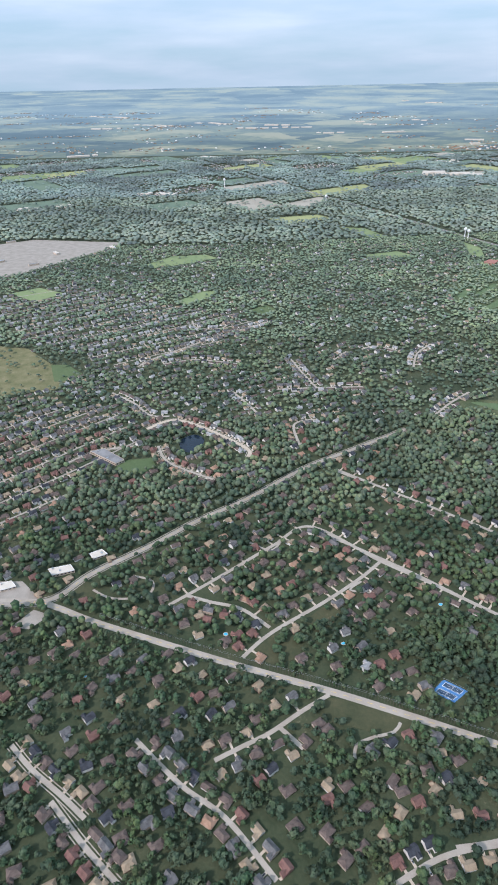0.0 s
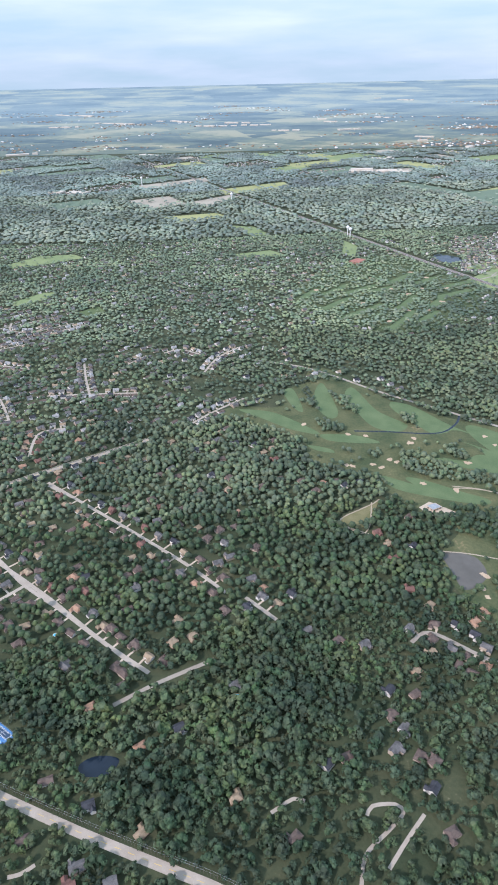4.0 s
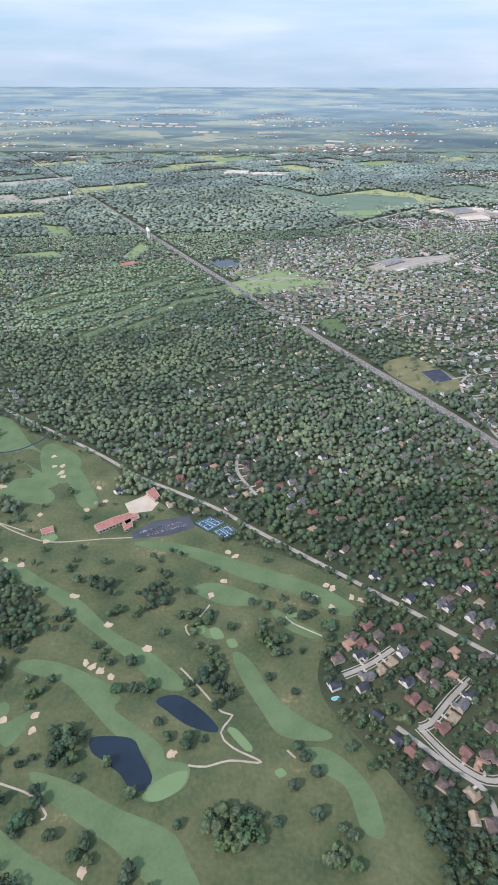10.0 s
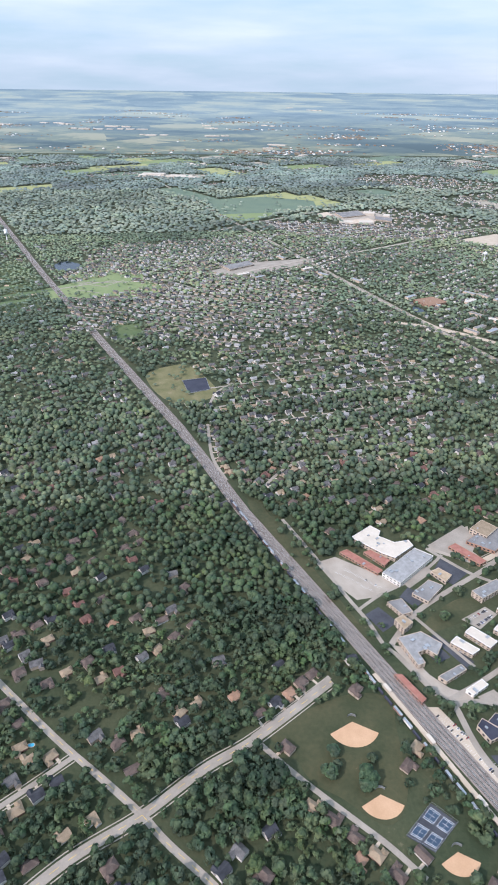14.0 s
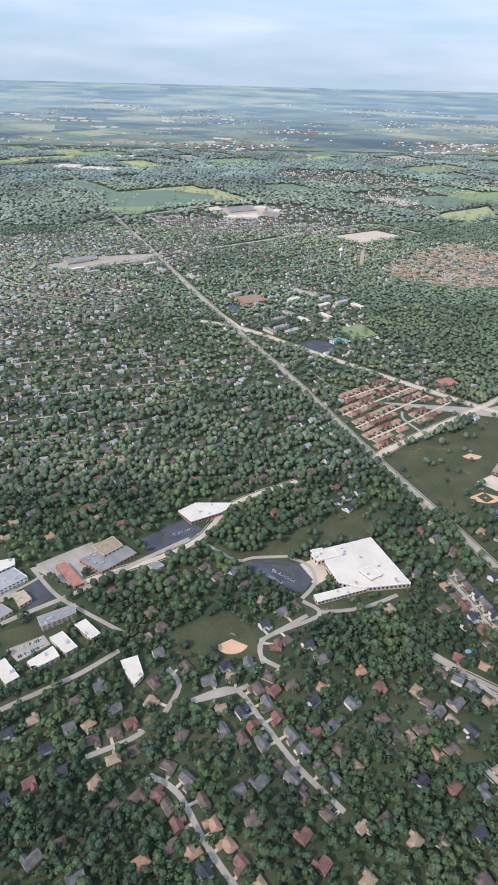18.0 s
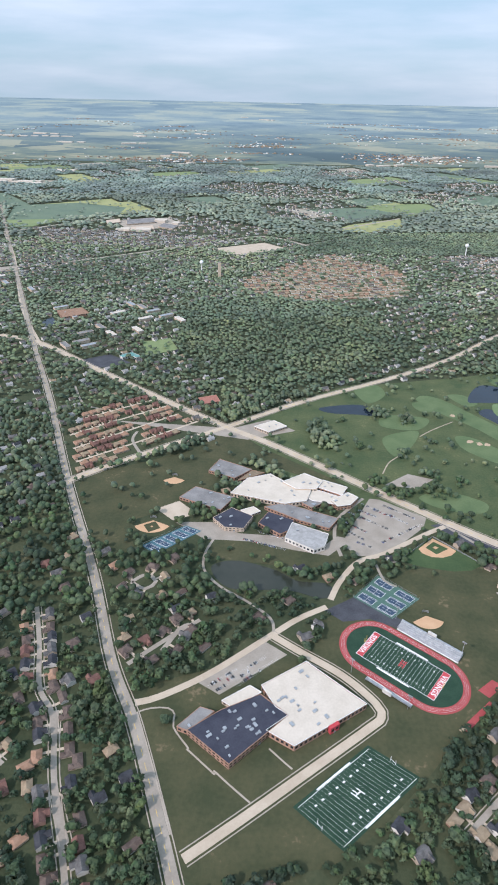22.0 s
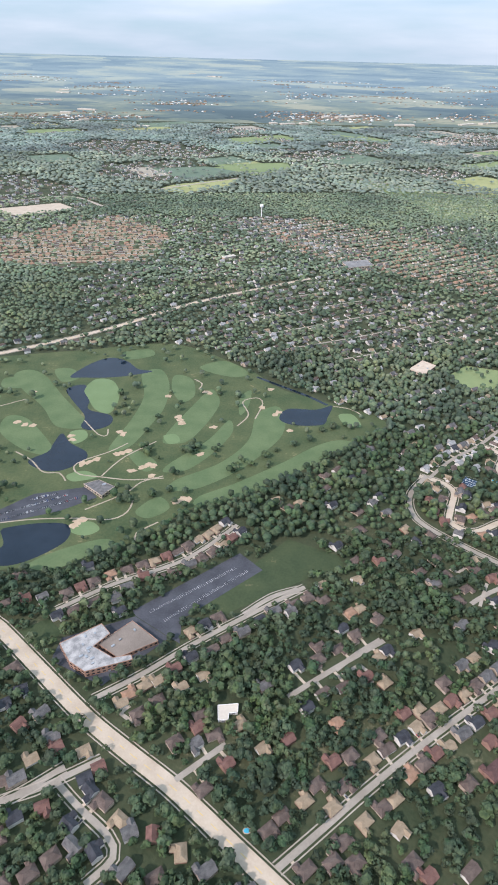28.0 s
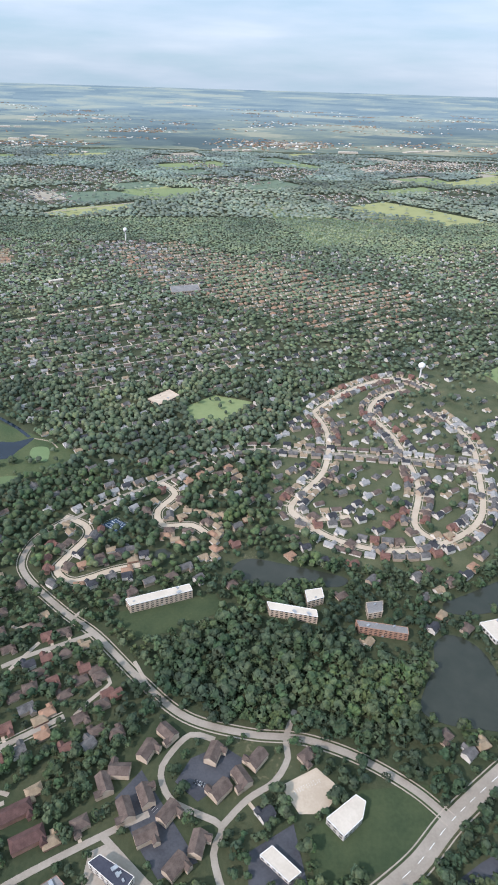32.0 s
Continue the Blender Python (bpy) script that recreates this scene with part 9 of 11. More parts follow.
rc = random.Random(11)
bays = bmesh.new()
for ends, p in (
    ([(894.3, 311.3), (902.3, 304.6), (896.9, 314.2), (906.2, 307.3), (890.4, 305.4), (900.6, 296.0), (888.6, 300.9), (898.0, 291.7), (900.8, 317.5), (915.7, 306.1), (894.5, 290.7), (900.0, 287.2), (904.8, 290.6), (924.9, 303.3), (905.4, 313.3), (918.9, 302.6), (910.6, 316.2), (922.9, 306.1), (897.8, 308.5), (910.1, 298.5)], 0.6),
    ([(835.8, 221.5), (845.7, 228.5), (838.6, 220.1), (849.4, 227.4), (841.4, 223.4), (854.8, 233.2), (844.3, 221.4), (858.5, 232.3)], 0.3),
    ([(847.8, 292.7), (865.3, 285.7), (853.0, 298.1), (864.9, 292.6)], 0.6),
    ([(704.1, 254.2), (713.0, 246.8), (708.3, 255.0), (717.1, 248.2), (706.6, 249.7), (711.1, 245.4)], 0.5),
    ([(668.3, 275.3), (677.5, 280.5), (672.4, 271.9), (680.4, 277.0)], 0.4),
    ([(581.0, 245.3), (593.9, 234.0), (577.3, 243.9), (590.2, 232.7)], 0.08),
    ([(621.7, 218.4), (629.8, 222.6), (623.9, 215.5), (631.0, 220.1)], 0.6),
    ([(600.3, 242.2), (612.3, 251.5), (601.8, 239.3), (614.7, 249.6)], 0.5),
    ([(598.7, 180.2), (609.8, 161.3), (601.1, 180.1), (612.3, 161.3)], 0.25),
    ([(980.8, 304.7), (1006.2, 317.8), (981.6, 301.0), (1010.7, 315.8), (991.2, 314.1), (1001.5, 318.7)], 0.6),
    ([(339.1, 256.0), (357.1, 263.7), (341.7, 254.0), (359.6, 261.7)], 0.35),
    ([(1044.5, 256.1), (1073.0, 276.0), (1049.3, 252.6), (1076.9, 274.6)], 0.01),
    ([(1208.3, 223.4), (1211.8, 222.0), (1195.4, 220.2), (1201.4, 214.8)], 0.4),
    ([(1232.6, 220.3), (1240.0, 223.7)], 0.2),
):
    for (x0, y0), (x1, y1) in zip(ends[::2], ends[1::2]):
        L, a = math.hypot(x1 - x0, y1 - y0), math.atan2(y1 - y0, x1 - x0)
        for k in range(int(L / 0.7)):
            x, y = x0 + (x1 - x0) * k * 0.7 / L, y0 + (y1 - y0) * k * 0.7 / L
            box(bays, 0.33, -0.6, 0.0, 0.37, 0.6, 0.046, a, (x, y))
            if rc.random() < p:
                park(x, y, a + 1.5708 + rc.choice((0, 3.1416)), rc.choice((0, 0, 1, 1, 2, 2, 3, 4, 5, 5)))
tagged(new("bay_markings", bm_mesh("bay_markings", bays, LINE_WHITE)), "faded white parking bay lines", "road marking", kind="stuff")

# ---- trees ----
def ico():
    g = (1 + 5 ** 0.5) / 2
    v = np.array([(-1, g, 0), (1, g, 0), (-1, -g, 0), (1, -g, 0), (0, -1, g), (0, 1, g), (0, -1, -g), (0, 1, -g), (g, 0, -1), (g, 0, 1), (-g, 0, -1), (-g, 0, 1)], float)
    f = np.array([(0, 11, 5), (0, 5, 1), (0, 1, 7), (0, 7, 10), (0, 10, 11), (1, 5, 9), (5, 11, 4), (11, 10, 2), (10, 7, 6), (7, 1, 8),
                  (3, 9, 4), (3, 4, 2), (3, 2, 6), (3, 6, 8), (3, 8, 9), (4, 9, 5), (2, 4, 11), (6, 2, 10), (8, 6, 7), (9, 8, 1)])
    return v / np.linalg.norm(v[0]), f


IV, IF = ico()
rng = np.random.default_rng(7)


def crown(lumps, spread):
    """Verts and faces of one crown, about 1 wide, of that many uneven clumps of leaves; base at z = 0.25."""
    vs, fs = [], []
    for i in range(lumps):
        a = rng.uniform(0, 6.28)
        r = 0 if i == 0 else spread * rng.uniform(0.6, 1.0)
        c = np.array((math.cos(a) * r, math.sin(a) * r, 0.62 + (0.16 if i == 0 else rng.uniform(-0.2, 0.12))))
        s = (0.40 if lumps < 3 else 0.33) * rng.uniform(0.75, 1.1) * (1.1 if i == 0 else 0.85)
        v = IV * rng.uniform(0.78, 1.18, (12, 1)) * s * np.array((1, 1, 0.9))
        q = rng.uniform(0, 6.28)
        v = v @ np.array(((math.cos(q), -math.sin(q), 0), (math.sin(q), math.cos(q), 0), (0, 0, 1)))
        keep = np.cross(v[IF[:, 1]] - v[IF[:, 0]], v[IF[:, 2]] - v[IF[:, 0]])
        keep = keep[:, 2] / np.linalg.norm(keep, axis=1) > (-0.45 if lumps > 1 else -0.2)
        fs.append(IF[keep] + 12 * len(vs))
        vs.append(v + c)
    return np.concatenate(vs), np.concatenate(fs)


def cull(vs, fs, balls, slack=0.82):
    """Leaves out the faces that lie inside another clump."""
    mid = vs[fs].mean(axis=1)
    keep = np.ones(len(fs), bool)
    for i, (c, s) in enumerate(balls):
        keep &= (np.linalg.norm(mid - c, axis=1) > s * slack)
    return fs[keep]


def leafy_crown(lumps, spread, leaves):
    """A crown of a few uneven clumps with many small tufts of leaves standing out of them."""
    vs, fs, balls = [], [], []
    for i in range(lumps):
        a = i * 2.4 + rng.uniform(-0.5, 0.5)
        r = 0 if i == 0 else spread * rng.uniform(0.7, 1.05)
        c = np.array((math.cos(a) * r, math.sin(a) * r, 0.60 + (0.17 if i == 0 else rng.uniform(-0.2, 0.1))))
        s = 0.31 * rng.uniform(0.8, 1.1) * (1.1 if i == 0 else 0.9)
        v = IV * rng.uniform(0.82, 1.12, (12, 1)) * s
        n = np.cross(v[IF[:, 1]] - v[IF[:, 0]], v[IF[:, 2]] - v[IF[:, 0]])
        fs.append(IF[n[:, 2] / np.linalg.norm(n, axis=1) > -0.35] + 12 * i)
        vs.append(v + c)
        balls.append((c, s))
    vs = np.concatenate(vs)
    fs = cull(vs, np.concatenate(fs), balls, 0.74)
    tv, tf, base = [], [], len(vs)
    while len(tf) < leaves:
        c, s = balls[rng.integers(0, lumps)]
        d = rng.normal(0, 1, 3)
        d /= np.linalg.norm(d)
        if d[2] < -0.3:
            continue
        q = c + d * s * rng.uniform(0.9, 1.08)
        if any(np.linalg.norm(q - o) < k * 0.85 for o, k in balls):
            continue
        n = d + rng.normal(0, 0.35, 3)
        n /= np.linalg.norm(n)
        u = np.cross(n, rng.normal(0, 1, 3))
        u /= np.linalg.norm(u)
        w = np.cross(n, u)
        g = rng.uniform(0.075, 0.125)
        for k in range(3):
            tv.append(q + g * (u * math.cos(k * 2.094) + w * math.sin(k * 2.094)) * rng.uniform(0.8, 1.25))
        tf.append((base, base + 1, base + 2))
        base += 3
    return np.concatenate([vs, np.array(tv)]), np.concatenate([fs, np.array(tf)])


def scatter(name, x, y, size, kinds, m, label, tall=0.85, smooth=False):
    """All these trees as one woodland."""
    V, F, base = [], [], 0
    which = rng.integers(0, len(kinds), len(x))
    for k, (v, f) in enumerate(kinds):
        sel = which == k
        n = int(sel.sum())
        if not n:
            continue
        a = rng.uniform(0, 6.28, n)
        s = size[sel]
        c, sn = np.cos(a), np.sin(a)
        w = np.empty((n, len(v), 3), np.float32)
        w[:, :, 0] = (v[:, 0] * c[:, None] - v[:, 1] * sn[:, None]) * s[:, None] + x[sel][:, None]
        w[:, :, 1] = (v[:, 0] * sn[:, None] + v[:, 1] * c[:, None]) * s[:, None] + y[sel][:, None]
        w[:, :, 2] = v[:, 2] * (s * tall * rng.uniform(0.8, 1.2, n))[:, None]
        F.append((f[None] + (base + np.arange(n) * len(v))[:, None, None]).reshape(-1, 3))
        V.append(w.reshape(-1, 3))
        base += n * len(v)
    ob = new(name, mesh_from(name, np.concatenate(V), F, [m], smooth=smooth))
    return tagged(ob, label, "trees", kind="stuff")


def spots(x0, x1, y0, y1, step, p):
    """Places for trees on a shaken grid, by the chance p of each kind of land."""
    X, Y = np.meshgrid(np.arange(x0, x1, step), np.arange(y0, y1, step))
    X, Y = X.ravel() + rng.uniform(-0.45, 0.45, X.size) * step, Y.ravel() + rng.uniform(-0.45, 0.45, X.size) * step
    patch = 0.85 + 0.3 * np.sin(X / 23 + 2 * np.sin(Y / 31)) * np.sin(Y / 19 + 1.7 * np.sin(X / 37))
    c = np.array(p)[land(X, Y)]
    keep = rng.uniform(0, 1, X.size) < np.where(c < 0.9, c * patch * 1.25, c)
    return X[keep], Y[keep]


def view_band(X, Y, slack=1.06):
    """Whether a place comes into view on the way at all."""
    along = np.clip(X, 0, 1215)
    return np.abs(X - along) < np.hypot(Y - along * 0.113, 185) * 0.44 * slack + 8


# ---- homes ----
def house_shape(L, D, H, rise, hip, wing, simple=False):
    """Boxes of walls and planes of a roof: verts and faces of both, the long side along x, door to -y."""
    wv, wf, rv, rf = [], [], [], []

    def block(cx, cy, l, d, h, r, turned):
        n = len(wv)
        for z in (0, h):
            for sx, sy in ((-1, -1), (1, -1), (1, 1), (-1, 1)):
                wv.append((cx + sx * l / 2, cy + sy * d / 2, z))
        for f in ((0, 1, 5, 4), (1, 2, 6, 5), (2, 3, 7, 6), (3, 0, 4, 7)):
            wf.append([n + i for i in f])
        o = 0.13
        m = len(rv)
        e = [(cx + sx * (l / 2 + o), cy + sy * (d / 2 + o), h - 0.04) for sx, sy in ((-1, -1), (1, -1), (1, 1), (-1, 1))]
        k = hip * min(l, d) / 2
        if turned:
            top = [(cx, cy - d / 2 - o + k, h + r), (cx, cy + d / 2 + o - k, h + r)]
            quads = ((1, 2, 5, 4), (3, 0, 4, 5), (0, 1, 4, 4), (2, 3, 5, 5))
        else:
            top = [(cx - l / 2 - o + k, cy, h + r), (cx + l / 2 + o - k, cy, h + r)]
            quads = ((0, 1, 5, 4), (2, 3, 4, 5), (1, 2, 5, 5), (3, 0, 4, 4))
        rv.extend(e + top)
        for q in quads:
            ring = list(dict.fromkeys(q))
            if len(ring) == 3 and hip == 0:
                # gable end: wall up to the ridge, a little behind the roof's edge
                w = len(wv)
                for i in ring:
                    px, py, pz = (e + top)[i]
                    wv.append((cx + (px - cx) * (1 - o / l if not turned else 1), cy + (py - cy) * (1 - o / d if turned else 1), pz - 0.02))
                wf.append([w, w + 1, w + 2])
                continue
            rf.append([m + i for i in ring])
        if not simple:
            rf.append([m + 3, m + 2, m + 1, m])

    block(0, 0, L, D, H, rise, False)
    if wing:
        block(wing * (L / 2 - 0.8), -D / 2 - 0.35, 1.6, 1.7, H * 0.8, rise * 0.85, True)
    if simple:
        return wv, wf, rv, rf
    side = -wing if wing else 1
    block(side * L * 0.2, -D / 2 - 0.1, 1.2, 0.9, H, rise * 0.6, True)
    if hip:
        block(-side * L * 0.18, D / 2 + 0.2, 2.0, 1.2, H * 0.9, rise * 0.7, True)
    return wv, wf, rv, rf


def poly_bm(vs, fs):
    bm = bmesh.new()
    v = [bm.verts.new(p) for p in vs]
    for f in fs:
        bm.faces.new([v[i] for i in f])
    return bm


def house(L, D, H, rise, hip, wing, wall, roof, label):
    """One home with its parts, at the origin."""
    top = tagged(new("house"), label, "house", "homes along the streets")
    wv, wf, rv, rf = house_shape(L, D, H, rise, hip, wing)
    wall_part = part("wall", poly_bm(wv, wf), wall, top)
    roof_part = part("roof", poly_bm(rv, rf), roof, top)
    part("chimney", box(bmesh.new(), L * 0.22, 0.12, H, L * 0.22 + 0.22, 0.36, H + rise + 0.25), RED_WALL, roof_part, "brick chimney")
    part("door", box(bmesh.new(), -0.17, -D / 2 - 0.03, 0.0, 0.17, -D / 2 + 0.02, 0.55), BARK, wall_part, "dark front door")
    if wing:
        x = wing * (L / 2 - 0.8)
        part("garage_door", box(bmesh.new(), x - 0.55, -D / 2 - 1.24, 0.0, x + 0.55, -D / 2 - 1.18, 0.58), TRIM, wall_part, "white garage door")
    for x in (-L * 0.34, L * 0.02, L * 0.34):
        if not wing or abs(x - wing * (L / 2 - 0.95)) > 1.1:
            part("window", box(bmesh.new(), x - 0.16, -D / 2 - 0.03, H * 0.35, x + 0.16, -D / 2 + 0.02, H * 0.75), GLASS, top)
            part("window", box(bmesh.new(), x - 0.16, D / 2 - 0.02, H * 0.35, x + 0.16, D / 2 + 0.03, H * 0.75), GLASS, top)
    return top


HOME_KINDS = [
    (5.28, 3.17, 0.86, 0.94, 1.0, 1, TAN_WALL, ROOF_BROWN, "low tan ranch house with a brown hipped roof"),
    (4.49, 3.43, 1.55, 1.06, 0.0, -1, WHITE_WALL, ROOF_GREY, "two-storey pale-sided house with a grey gabled roof"),
    (5.02, 3.30, 0.92, 1.00, 0.9, -1, RED_WALL, ROOF_TAN, "low red-brick house with a tan shingle roof"),
    (4.22, 3.30, 1.49, 1.12, 0.0, 1, RED_WALL, ROOF_RED, "two-storey brick house with a reddish gabled roof"),
    (5.54, 3.04, 0.86, 0.88, 0.0, 0, WHITE_WALL, ROOF_BROWN, "long pale ranch house with a brown gabled roof"),
    (4.75, 3.43, 0.92, 1.06, 1.0, 0, TAN_WALL, ROOF_GREY, "low tan house with a grey hipped roof"),
    (4.36, 3.17, 0.92, 0.94, 0.0, 1, WHITE_WALL, ROOF_TAN, "small pale house with a tan gabled roof"),
    (5.15, 3.56, 1.49, 1.19, 1.0, -1, TAN_WALL, ROOF_BROWN, "large tan two-storey house with a brown hipped roof"),
    (4.7, 3.3, 1.9, 1.15, 0.0, 1, BUFF, ROOF_BROWN, "tan brick apartment house with a brown gabled roof"),
    (4.6, 3.3, 1.6, 1.1, 0.0, 1, WHITE_WALL, ROOF_DARK, "two-storey white house with a charcoal gabled roof"),
    (5.1, 3.4, 1.0, 1.0, 0.8, -1, TAN_WALL, ROOF_ORANGE, "low tan house with an orange-tan shingle roof"),
    (4.9, 3.2, 1.1, 1.0, 0.0, -1, WHITE_WALL, ROOF_PALE, "pale house with a light grey gabled roof"),
    (5.4, 3.3, 1.6, 1.15, 0.0, 1, TAN_WALL, ROOF_GREY, "large tan two-storey house with a grey gabled roof"),
    (6.9, 3.5, 1.9, 1.15, 0.6, 1, RED_WALL, ROOF_MAROON, "large brick apartment house with a maroon hipped roof"),
]
HOME_KINDS = [(k[0] * 1.1, k[1], *k[2:]) if n in (8, 13) else (k[0] * 0.78, k[1] * 0.82, k[2] * 0.95, k[3] * 0.85, *k[4:]) for n, k in enumerate(HOME_KINDS)]
DRIVES = []
homes = []          # x, y, turn, kind
ANY, PALE = (0, 0, 1, 2, 3, 3, 4, 6, 7, 7, 9, 9, 10, 12), (1, 4, 9, 11)
